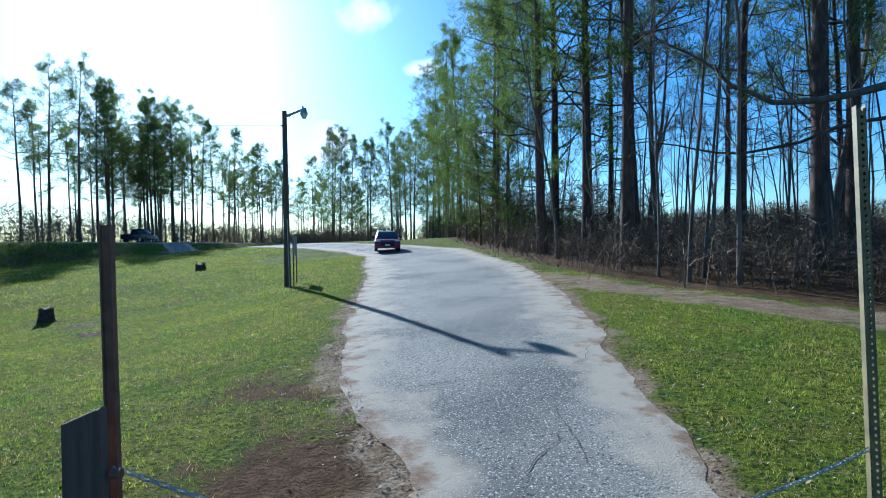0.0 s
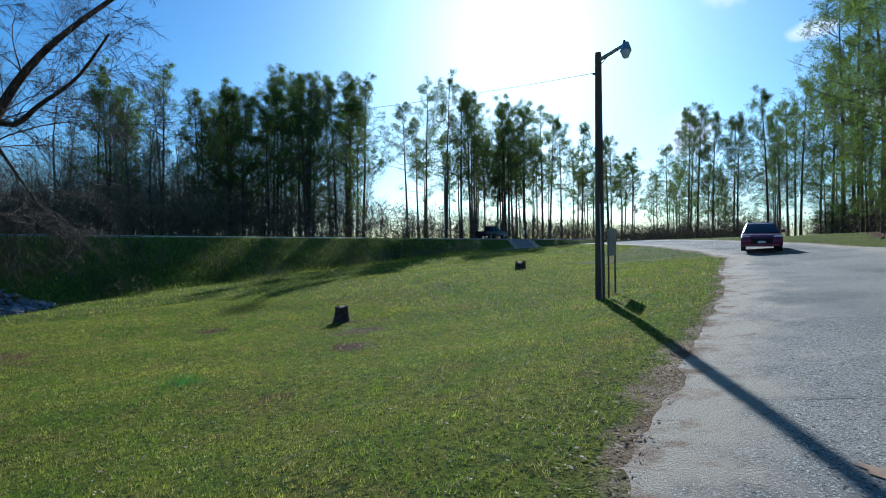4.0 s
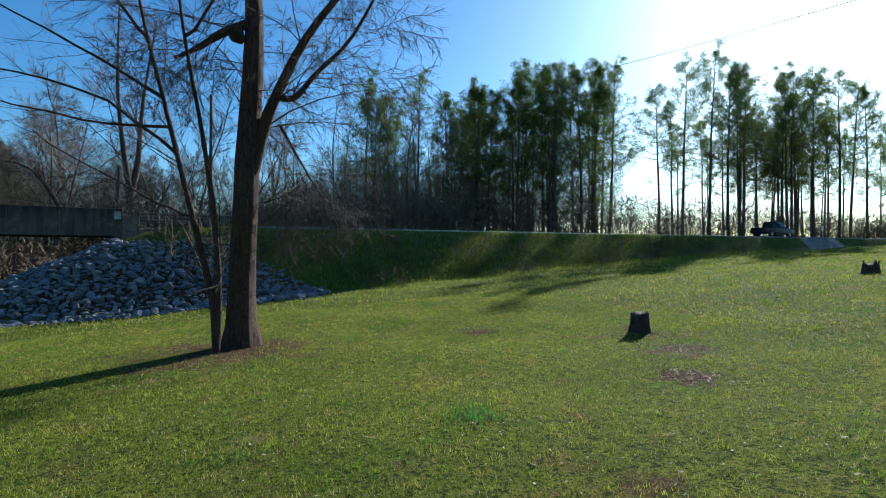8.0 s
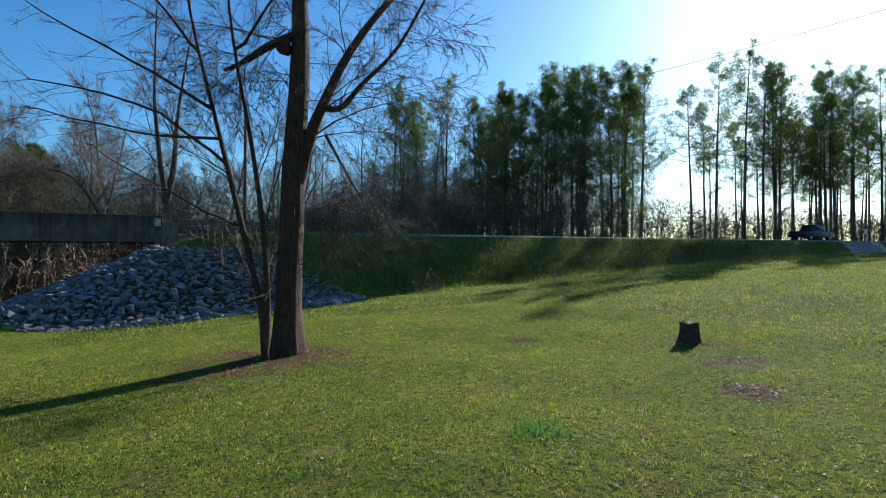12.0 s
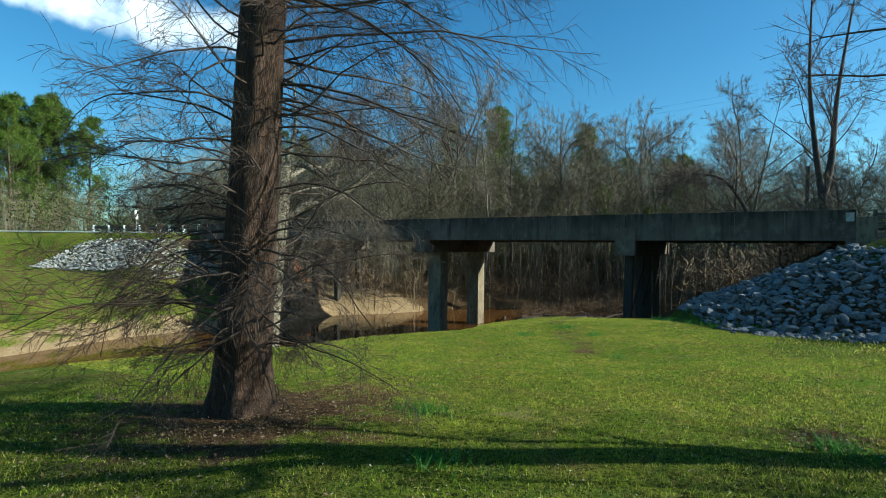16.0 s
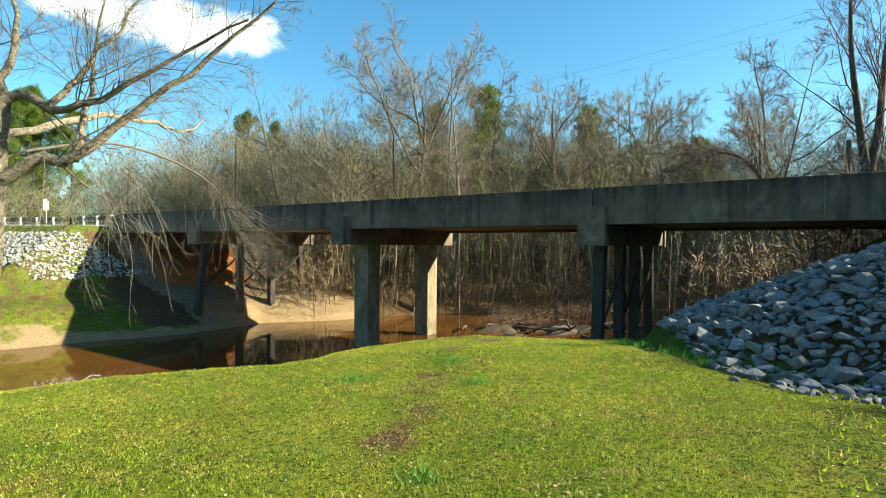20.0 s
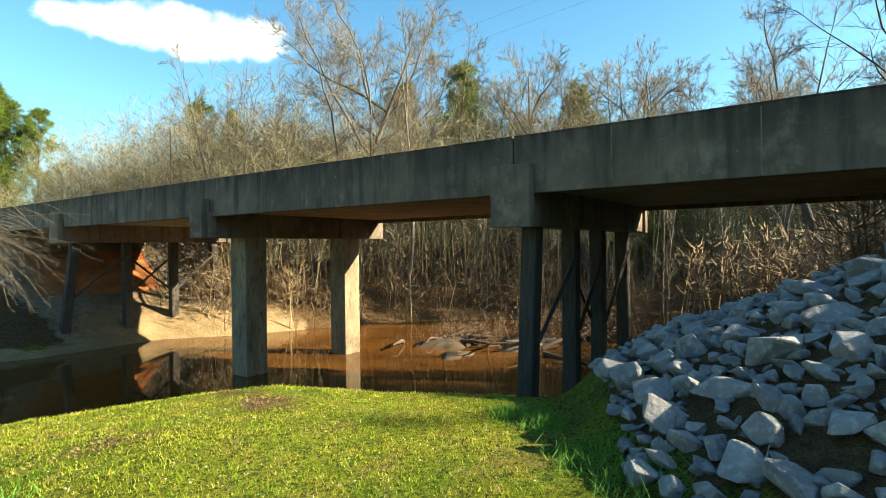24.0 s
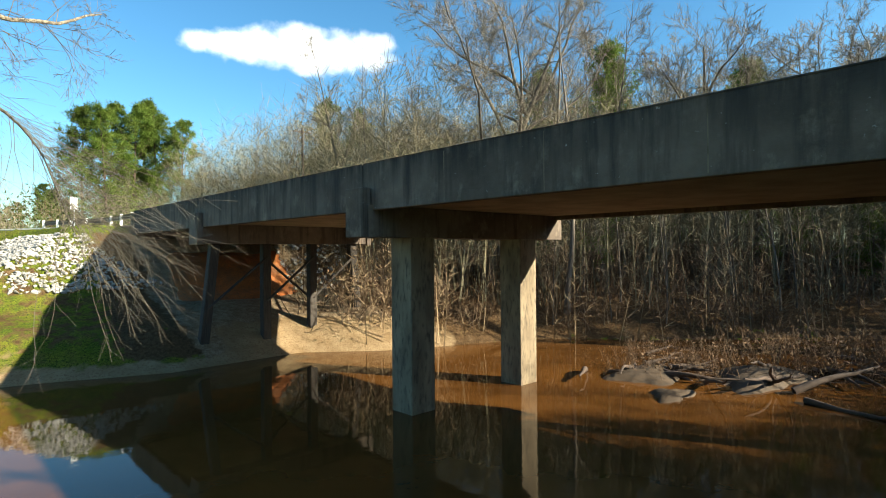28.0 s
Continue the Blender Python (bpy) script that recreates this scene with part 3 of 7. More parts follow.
def soft(v, lo, hi):
    t = np.clip((v - lo) / (hi - lo), 0, 1)
    return t * t * (3 - 2 * t)


def bump_at(x, y, cx, cy, r):
    return np.exp(-((x - cx) ** 2 + (y - cy) ** 2) / (2 * r * r))


def smax(a, b, k=0.35):
    h = np.clip(0.5 + 0.5 * (a - b) / k, 0, 1)
    return b * (1 - h) + a * h + k * h * (1 - h)


def land(x, y):
    """Height of the ground, before roads and things."""
    x, y = np.asarray(x, float), np.asarray(y, float)
    lawn = -1.83 + 0.0434 * np.clip(x, -60, 25) + 0.0621 * np.clip(y, -14, 62)
    lawn = lawn - 0.5 * bump_at(x, y, -14, 27.5, 6) - 0.16 * bump_at(x, y, -23, 8, 5) + 0.3 * bump_at(x, y, -32.3, 4.2, 4.2)
    dd, _ = off_line(x, y, DRIVE)
    lawn = lawn + 0.22 * soft(-dd, -8, -3.4) - 0.28 * bump_at(x, y, -6, 47, 7)
    wave = 0.05 * np.sin(x * 0.9 + 1.3 * np.sin(y * 0.35)) * np.sin(y * 0.8 + 0.6)
    lawn = lawn + wave * soft(dd, 3.5, 6)
    lawn = lawn + (1.4 - lawn) * soft(-x - 50, 0, 6) * soft(y, 16, 32)
    dn, sn = off_line(x, y, NORTH_BANK)
    ds, ss = off_line(x, y, SOUTH_BANK)
    dn, ds = dn * sn, -ds * ss
    k = soft(-dn, -0.3, 6.0 - 2.0 * soft(-x, 20, 25) * (1 - soft(-x, 36, 40)))
    north = lawn * (1 - k) - 6.3 * k - 0.9 * soft(-dn, 6, 10)
    south = -5.95 + 0.62 * np.clip(ds, -3, 3) + 0.22 * np.clip(ds - 3, 0, 9) + 0.06 * np.clip(ds - 12, 0, 30)
    south = south + 0.25 * np.sin(x * 0.5) * np.sin(y * 0.7) * soft(ds, 0.5, 4)
    z = np.where(ds > -3, np.maximum(north, south), north)
    cone = np.hypot(x + 39.6, (y - 18.0) * 0.85)
    cut = np.clip(np.maximum(9.5 + 0.53 * (x + 33.5), 7.7) - y, 0, 8)
    z = smax(z, ROAD_Z - 0.5 - 0.5 * np.clip(cone - 1.2, 0, 20) - 20 * soft(cone, 9, 20) - 1.1 * cut)
    for line, half, fall in ((ROAD_NORTH, 6.3, 0.58), ([(-44.3, -12.0)] + ROAD_SOUTH, 8.3, 0.62)):
        d, _ = off_line(x, y, line)
        bank = ROAD_Z - 0.1 - fall * np.clip(d - half, 0, 40)
        if half > 8:
            # the slope below the far abutment
            bank = np.minimum(bank, ROAD_Z - 0.1 - 0.85 * np.clip(y + 38.0, 0, 40))
            d = np.where(y > -38.0, 99.0, d)
        z = smax(z, bank)
        z = np.where(d < half, np.minimum(z, ROAD_Z - 0.1 * soft(d, 3.6, 6.0) - 0.06), z)
    return z


def land_at(x, y):
    return float(land(np.array([x]), np.array([y]))[0])


# ---- trees ----
def pine_meshes(seed, h=22.0, r=0.24, bare=0.5, reach=2.8, limbs=34, needles=30, size=0.34, wide=0.02, dead=9):
    """A pine: a straight trunk, whorls of rising limbs, and needles in tufts at their ends."""
    rng = np.random.default_rng(seed)
    wood = Tubes()
    c = wander(rng, (0, 0, -0.4), (0, 0, 1), h + 0.4, 9, 0.018, 0.02)
    wood.add(c, np.linspace(r, 0.03, len(c)) * np.array([1.25] + [1] * (len(c) - 1)), 8)
    tips = []
    for k in range(limbs):
        u = ((k + rng.random()) / limbs) ** 0.9
        p, way = along(c, bare + (0.985 - bare) * u)
        d = aside(rng, np.array([0, 0, 1.0]), 1.5 - 0.75 * u + rng.normal(0, 0.12))
        ln = reach * (1.0 - 0.78 * u ** 1.7) * rng.uniform(0.55, 1.15) * (0.5 + min(0.5, u * 3))
        b = wander(rng, p, d, ln, 5, 0.13, 0.07)
        wood.add(b, np.linspace(0.05 * (1.2 - 0.7 * u), 0.014, len(b)), 3)
        tips.append(b[-1])
        for g in rng.uniform(0.3, 0.97, 7):
            q, w = along(b, g)
            e = wander(rng, q, aside(rng, w, 0.9), ln * 0.36 * rng.uniform(0.6, 1.3), 2, 0.15, 0.1)
            wood.add(e, np.linspace(0.014, 0.006, len(e)), 3)
            tips += [e[-1], e[1]] if rng.random() < 0.6 else [e[-1]]
    for _ in range(dead):
        p, way = along(c, rng.uniform(bare * 0.35, bare))
        b = wander(rng, p, aside(rng, np.array([0, 0, 1.0]), 1.45), rng.uniform(0.5, 2.0), 3, 0.2, -0.05)
        wood.add(b, np.linspace(0.028, 0.008, len(b)), 3)
    tips = np.repeat(np.array(tips), needles, 0)
    n = len(tips)
    d = rng.normal(0, 1, (n, 3)) + (0, 0, 0.45)
    d /= np.linalg.norm(d, axis=1, keepdims=True)
    s = np.cross(d, rng.normal(0, 1, (n, 3)))
    s *= wide / (np.linalg.norm(s, axis=1, keepdims=True) + 1e-9)
    a = tips + d * size * 0.25 * rng.random((n, 1))
    ln = size * rng.uniform(0.6, 1.25, (n, 1))
    v = np.stack([a + d * ln * 0.25 - s, a + d * ln * 0.25 + s, a + d * ln], 1).reshape(-1, 3)
    return wood.mesh("trunk", M_PINE_BARK), fast_mesh("needles", v, np.arange(3 * n).reshape(-1, 3), M_NEEDLE)


def bare_meshes(seed, h=16.0, r=0.2, fork=0.35, count=11, length=4.6, depth=1, bark=None, twig=None, lean=0.03, angle=0.8, lift=0.05, rtwig=0.0075, ntwig=20, stems=1):
    rng = np.random.default_rng(seed)
    trunk, crown = Tubes(), Tubes()
    for s in range(stems):
        way = (0, 0, 1) if stems == 1 else (rng.normal(0, 0.18), rng.normal(0, 0.18), 1)
        c = wander(rng, (0, 0, -0.4), way, (h + 0.4) * (1 if s == 0 else rng.uniform(0.75, 1)), 9, lean + 0.02, 0.03)
        rr = r * (1 if s == 0 else rng.uniform(0.6, 0.85))
        trunk.add(c, np.linspace(rr, rr * 0.1, len(c)) * np.array([1.3] + [1] * (len(c) - 1)), 8)
        ramify(rng, crown, c, rr, length, depth, count, angle, 0.14, lift, fork, rtwig, ntwig)
    return trunk.mesh("trunk", bark or M_GREY_BARK), crown.mesh("crown", twig or M_TWIG)


def oak_meshes(seed, h, r, spread):
    """A wide tree: a short trunk that parts into rising, spreading limbs."""
    rng = np.random.default_rng(seed)
    trunk, crown = Tubes(), Tubes()
    c = wander(rng, (0, 0, -0.4), (0, 0, 1), h * 0.8, 9, 0.06, 0.03)
    trunk.add(c, np.linspace(r, r * 0.12, len(c)) * np.array([1.4] + [1] * (len(c) - 1)), 9)
    ramify(rng, crown, c, r * 0.35, spread * 0.6, 1, 12, 0.8, 0.2, 0.02, 0.55, 0.0075, 24)
    for k in range(11):
        p, way = along(c, 0.32 + 0.45 * k / 11)
        a = k * 2.4 + rng.normal(0, 0.3)
        up = rng.uniform(0.25, 0.6) + 0.06 * k
        d = np.array([math.cos(a), math.sin(a), up])
        b = wander(rng, p, d / np.linalg.norm(d), spread * rng.uniform(0.8, 1.15) * (1.12 - 0.03 * k), 8, 0.16, 0.03)
        trunk.add(b, np.linspace(r * 0.3, 0.03, len(b)), 6)
        ramify(rng, crown, b, r * 0.26, spread * 0.42, 1, 13, 0.85, 0.2, 0.02, 0.25, 0.0075, 24)
    return trunk.mesh("trunk", M_GREY_BARK), crown.mesh("crown", M_TWIG)


def plant(name, meshes, x, y, label, category="tree", group="", scale=1.0, turn=0.0, names=("trunk", "crown"), z=None):
    """A tree as a thing with its parts, standing on the ground."""
    t = thing(name, (0, 0, 0), 0, label, category, group)
    for n, me in zip(names, meshes):
        p = part_me(n, me, t)
        if n in ("brushwood", "foliage", "crown"):
            tagged(p, kind="stuff")
    t.matrix_basis = Matrix.LocRotScale((x, y, (land_at(x, y) if z is None else z) - 0.03), Euler((0, 0, turn)), (scale, scale, scale))
    return t

# ---- ground, water and roads ----
def steps(lo, hi, fine, inner):
    """Grid lines: fine inside inner, growing outwards."""
    a = list(np.arange(inner[0], inner[1] + 1e-6, fine))
    d = fine
    while a[-1] < hi:
        d = min(d * 1.18, 60)
        a.append(a[-1] + d)
    d = fine
    while a[0] > lo:
        d = min(d * 1.18, 60)
        a.insert(0, a[0] - d)
    return np.array(a)


gx, gy = steps(-900, 900, 0.4, (-52, 12)), steps(-900, 1400, 0.4, (-40, 52))
GX, GY = np.meshgrid(gx, gy, indexing="ij")
GZ = land(GX, GY)
idx = np.arange(GX.size).reshape(GX.shape)
quads = np.stack([idx[:-1, :-1], idx[1:, :-1], idx[1:, 1:], idx[:-1, 1:]], -1).reshape(-1, 4)
ground_me = fast_mesh("ground", np.stack([GX, GY, GZ], -1).reshape(-1, 3), quads, M_GROUND, True)


def cover_of(x, y):
    """How far leaf litter, sand and bare dirt cover the ground."""
    dn, sn = off_line(x, y, NORTH_BANK)
    ds, ss = off_line(x, y, SOUTH_BANK)
    dn, ds = dn * sn, -ds * ss
    drn, _ = off_line(x, y, ROAD_NORTH)
    drs, _ = off_line(x, y, ROAD_SOUTH)
    dd, sd = off_line(x, y, DRIVE)
    # woodland litter, begun where the woods' shade begins so its brown darkens that strip
    east = soft(in_east_woods(x, y), -0.3, 0.6)
    west = soft(-x - 53, 0, 4) * soft(y, -2, 6)
    south = soft(ds, -1.0, 0.3) * soft(-x - 47, 0, 4) * (1 - soft(-drs, -7, -5)) + 0 * ds
    litter = np.maximum(np.maximum(east, west), south)
    litter = np.maximum(litter, soft(-x - 37, 0, 4) * soft(-dn + 8, 0, 6) * soft(y + 8, 0, 3))
    for cx, cy, r, k in ((-17.6, 19.3, 1.7, 0.75), (-12.7, 6.9, 1.9, 0.95), (-9.5, 10.5, 1.0, 0.5), (-11.9, 27.2, 0.7, 0.75), (-14, 28.0, 0.6, 0.5), (-33, 3.7, 0.6, 0.7), (-1.0, 15.4, 1.0, 0.95), (-2.2, 18.0, 0.7, 0.7), (0.2, 13.6, 0.9, 0.9), (3.4, 25.0, 1.6, 0.45), (-10.2, 25.4, 0.4, 0.9), (-17.0, 25.6, 0.35, 0.8), (-33.3, 2.5, 0.5, 0.75), (-30.3, 4.1, 0.4, 0.6),
                        (-27.6, 5.7, 0.35, 0.7), (-26.5, 6.5, 0.35, 0.75), (-25.3, 7.3, 0.4, 0.75), (-24.5, 7.8, 0.35, 0.6), (-23.7, 8.2, 0.4, 0.7), (-11.4, 8.2, 0.9, 0.85), (-15.9, 14.5, 0.5, 0.8), (-7.6, 22.0, 0.35, 0.5)):
        litter = np.maximum(litter, k * bump_at(x, y, cx, cy, r))
    sand = soft(ds, -3, -0.6) * (1 - soft(ds - 1.6 * soft(-x - 37, 0, 4), 1.6, 3.6)) * (1 - soft(-x - 49.5, 0, 3))
    sand = np.maximum(sand, soft(-dn, 4.2, 5.4) * 0.75 * (1 - soft(-dn, 7, 8)))
    z = land(x, y)
    sand = sand * (1 - soft(z, -4.9, -4.3) * (1 - soft(-x - 37, 0, 4)))
    sand = sand * (1 - soft(z, -5.7, -5.2) * soft(-x, 29, 31) * (1 - soft(-x, 38, 40)))
    sand = sand * (1 - soft(z, -4.4, -3.9)) * (1 - 0.42 * soft(x, -31, -28) * soft(z, -5.75, -5.3))
    deck = soft(6.4 - np.abs(x + 44.4 + 0.093 * (y + 11.2)), 0, 1.5) * soft(np.abs(y + 11) - 12, 0, 2) * (1 - soft(np.abs(y + 11.3), 27, 30))
    cone = np.hypot(x + 39.6, (y - 18.0) * 0.85)
    litter = np.maximum(litter, 0.95 * soft(cone, 3.4, 4.2) * (1 - soft(cone, 8.4, 9.4)) * soft(x + 39.8 - np.clip(y - 19, 0, 99) * 0.9, -0.5, 0.5))
    track = soft(in_east_woods(x, y), -2.6, -1.3) * (1 - soft(in_east_woods(x, y), -0.6, 0.4)) * soft(x, 0.5, 2.5) * (1 - soft(y, 27, 30)) * 0.8
    verge = 0.8 * soft(drive_half(y) - dd, -0.35, -0.05)
    verge = np.maximum(verge, 0.8 * soft(drive_half(y) - dd, -0.75, -0.1) * soft(-sd, -0.5, 0.5) * (1 - soft(y, 24, 30)))
    dirt = np.maximum(np.maximum(track, verge), 0.8 * soft(-dn, 1.5, 3.5) * (1 - soft(-x - 36, 0, 4)) * (1 - soft(-dn, 4, 5)))
    dirt = np.maximum(np.maximum(dirt, 0.45 * soft(-drn, -6.6, -5.4)), 0.95 * deck)
    litter = np.maximum(litter, 0.42 * soft(ds, 1.0, 3.0) * (1 - soft(z, 0.3, 1.2)))
    # litter on the far abutment's slope, ending at the shade line to darken it
    litter = np.maximum(litter, 0.95 * soft(-x, 33.2, 34.8) * (1 - soft(-x, 56, 58)) * soft(ds, 0.4, 1.4) * (1 - soft(z, 1.0, 1.7)))
    return litter, sand, dirt


cov = cover_of(GX, GY)
layer = ground_me.color_attributes.new("cover", "FLOAT_COLOR", "POINT")
rgba = np.stack([*[np.clip(c, 0, 1).ravel() for c in cov], np.ones(GX.size)], -1).astype(np.float32)
layer.data.foreach_set("color", rgba.ravel())
ground = new("ground", ground_me)
tagged(ground, "mown green lawn sloping to sandy creek banks and leaf-strewn woods", "ground", kind="structure")

water_me = fast_mesh("water", [(-160, -70, WATER), (90, -70, WATER), (90, 30, WATER), (-160, 30, WATER)], [(0, 1, 2, 3)], M_WATER)
water = tagged(new("water", water_me), "still muddy orange-brown creek water", "water", kind="structure")


def ribbon(name, line, half, lift, material, label, ragged=0.0, smooth_to=0.7, seed=1, category="road", flat=None, offset=0.0):
    """A strip of paving laid along a line, with uneven edges and a small thickness."""
    rng = np.random.default_rng(seed)
    pts = [np.array(line[0], float)]
    for a, b in zip(line, line[1:]):
        n = max(1, int(math.dist(a, b) / smooth_to))
        for k in range(1, n + 1):
            pts.append(np.array(a) + (np.array(b) - a) * k / n)
    pts = np.array(pts)
    for _ in range(40):
        pts[1:-1] = (pts[:-2] + pts[2:]) / 2 * 0.5 + pts[1:-1] * 0.5
    way = np.gradient(pts, axis=0)
    way /= np.linalg.norm(way, axis=1, keepdims=True)
    side = np.stack([way[:, 1], -way[:, 0]], -1)
    e = np.zeros((2, len(pts)))
    if ragged:
        e = np.array([np.convolve(rng.normal(0, 1, len(pts) + 6), np.ones(5) / 5, "same")[3:-3] for _ in range(2)]) * ragged
    cross = np.linspace(-1, 1, 7)
    v, f = [], []
    for i, p in enumerate(pts):
        for c in cross:
            w = c * ((half(p[1]) if callable(half) else half) + (e[0, i] if c < 0 else e[1, i])) + offset
            q = p + side[i] * w
            z = (land_at(*q) if flat is None else flat) + (lift if abs(c) < 0.99 or flat is not None else 0.006)
            v.append((*q, z))
        for c in (1, -1):
            q = p + side[i] * (c * ((half(p[1]) if callable(half) else half) + e[1 if c > 0 else 0, i] + 0.02) + offset)
            v.append((*q, v[-1 - (6 if c < 0 else 0)][2] - 0.1 if c > 0 else v[-8][2] - 0.1))
    n = 9
    for i in range(len(pts) - 1):
        a, b = i * n, (i + 1) * n
        for k in range(6):
            f.append((a + k, a + k + 1, b + k + 1, b + k))
        f.append((a + 6, a + 7, b + 7, b + 6))
        f.append((a + 8, a, b, b + 8))
    me = fast_mesh(name, v, f, material)
    edge = me.attributes.new("edge", "FLOAT", "POINT")
    edge.data.foreach_set("value", np.tile(np.append(np.abs(cross), (1.0, 1.0)), len(pts)).astype(np.float32))
    return tagged(new(name, me), label, category, kind="structure")


ribbon("driveway", DRIVE, drive_half, 0.025, M_ASPHALT, "cracked grey asphalt driveway with crumbling edges", 0.11, 0.16, 4)
ribbon("road_north", ROAD_NORTH, 3.6, 0.03, M_ROAD, "two-lane grey asphalt highway on an embankment", 0, 3.0, flat=ROAD_Z)
ribbon("road_south", ROAD_SOUTH, 3.6, 0.03, M_ROAD, "two-lane grey asphalt highway beyond the bridge", 0, 3.0, flat=ROAD_Z)
for nm, ln in (("north", ROAD_NORTH[:7]), ("south", ROAD_SOUTH[:5])):
    for off, mt, what in ((-3.35, M_PAINT, "white"), (3.35, M_PAINT, "white"), (-0.12, M_YELLOW, "yellow"), (0.12, M_YELLOW, "yellow")):
        ribbon("road_line", ln, 0.055, 0.05, mt, f"{what} painted line along the highway", 0, 4.0, flat=ROAD_Z, offset=off, category="road line")


# cracks and a stain in the driveway
rng_c = np.random.default_rng(31)
for x0, y0, x1, y1 in ((0.6, 15.2, 0.9, 16.6), (1.1, 15.4, 1.2, 16.9), (0.2, 20.4, 2.0, 20.6), (-1.2, 17.4, 0.4, 17.8), (-2.2, 22.8, -0.4, 23.6), (1.5, 18.3, 2.0, 19.4), (-2.6, 25.8, 0.2, 26.4), (0.9, 23.0, 2.3, 23.4), (-0.6, 18.6, 0.9, 19.5), (0.3, 13.6, 1.6, 13.9), (-3.2, 29.5, 1.2, 30.0), (-1.0, 34.0, 0.4, 36.5)):
    n = 16
    px, py = np.linspace(x0, x1, n) + np.cumsum(rng_c.normal(0, 0.035, n)), np.linspace(y0, y1, n) + np.cumsum(rng_c.normal(0, 0.035, n))
    w = 0.006 * np.sin(np.linspace(0.1, 3.04, n)) * rng_c.uniform(0.6, 1.5, n)
    a = math.atan2(y1 - y0, x1 - x0)
    v = []
    for k in range(n):
        z = land_at(px[k], py[k]) + 0.034
        v += [(px[k] - math.sin(a) * w[k], py[k] + math.cos(a) * w[k], z), (px[k] + math.sin(a) * w[k], py[k] - math.cos(a) * w[k], z)]
    f = [(2 * k, 2 * k + 1, 2 * k + 3, 2 * k + 2) for k in range(n - 1)]
    tagged(new("crack", fast_mesh("crack", v, f, M_CRACK)), "dark crack across the worn asphalt", "crack", "driveway cracks", kind="structure")
v = [(-0.84, 21.8, land_at(-0.84, 21.8) + 0.036)]
for k in range(18):
    a = k * 2 * math.pi / 18
    q = 0.09 * (1 + 0.35 * math.sin(3 * a) + 0.2 * math.sin(5 * a + 1))
    px, py = -0.84 + 1.3 * q * math.cos(a), 21.8 + q * math.sin(a)
    v.append((px, py, land_at(px, py) + 0.034))
tagged(new("stain", fast_mesh("stain", v, [(0, 1 + k, 1 + (k + 1) % 18) for k in range(18)], M_STAIN)), "rusty orange stain on the asphalt", "stain", kind="structure")

# ---- the bridge ----
# Local frame: x across towards the east, y along towards the north, origin over the two-column pier.
BRIDGE_AT = Matrix.Translation((-44.4, -11.2, 0)) @ Matrix.Rotation(math.radians(5.35), 4, "Z")
SPANS = [(-26.8, -14.85), (-14.85, 0.0), (0.0, 14.9), (14.9, 26.25)]
SKEW = 0.03
HALF = 5.22
bridge = thing("road_bridge", label="old stained concrete road bridge on columns and piles over a creek", category="bridge")
bridge.matrix_basis = BRIDGE_AT


def skewed(bm):
    for v in bm.verts:
        v.co.y += -SKEW * v.co.x
    return bm


rng_b = np.random.default_rng(5)
for y0, y1 in SPANS:
    slab = part("deck_slab", skewed(box(-HALF + 0.3, HALF - 0.3, y0 + 0.015, y1 - 0.015, 1.48, 1.98, 0)), M_SOFFIT, bridge, "brownish concrete deck slab, smooth underneath")
    part("road_surface", skewed(box(-HALF + 0.3, HALF - 0.3, y0 + 0.02, y1 - 0.02, 1.985, 2.08, 0)), M_ROAD, bridge, "asphalt on the deck")
    for s in (-1, 1):
        prof = [(s * (HALF - 0.3), 1.3), (s * HALF, 1.3), (s * HALF, 2.87), (s * (HALF - 0.24), 2.87), (s * (HALF - 0.3), 2.1)]
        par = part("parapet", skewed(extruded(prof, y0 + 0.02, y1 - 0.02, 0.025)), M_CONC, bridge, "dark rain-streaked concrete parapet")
        # formwork joints: thin raised bands left by the boards
        n = 4
        for k in range(1, n):
            yy = y0 + (y1 - y0) * k / n + rng_b.uniform(-0.3, 0.3)
            x = s * (HALF + 0.004)
            part("joint_seam", skewed(box(min(x, x - s * 0.02), max(x, x - s * 0.02), yy - 0.012, yy + 0.012, 1.36, 2.8)), M_CONC_PALE, par)
        x = s * (HALF - 0.13)
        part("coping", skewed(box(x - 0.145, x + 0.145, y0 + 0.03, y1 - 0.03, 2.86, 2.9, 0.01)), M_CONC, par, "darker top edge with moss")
# end posts
for s in (-1, 1):
    for y0, y1 in ((26.22, 27.1), (-27.6, -26.8)):
        part("end_post", skewed(box(s * HALF - 0.16 - (0.14 if s > 0 else -0.14), s * HALF + 0.16 - (0.14 if s > 0 else -0.14), y0, y1, 1.2, 2.55 if y0 > 0 else 2.8, 0.04)), M_CONC_PALE, bridge, "paler concrete end post")
part("marker_plate", skewed(box(HALF + 0.006, HALF + 0.03, 25.8, 26.15, 2.3, 2.75, 0.0)), M_STEEL, bridge, "small grey metal plate")
# abutments
for y0, y1 in ((25.8, 27.0), (-27.5, -26.3)):
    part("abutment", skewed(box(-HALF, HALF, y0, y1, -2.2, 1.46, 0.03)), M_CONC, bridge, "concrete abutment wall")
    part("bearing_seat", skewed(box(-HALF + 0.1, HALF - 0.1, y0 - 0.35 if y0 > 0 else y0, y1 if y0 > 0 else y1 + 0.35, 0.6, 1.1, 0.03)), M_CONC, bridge)
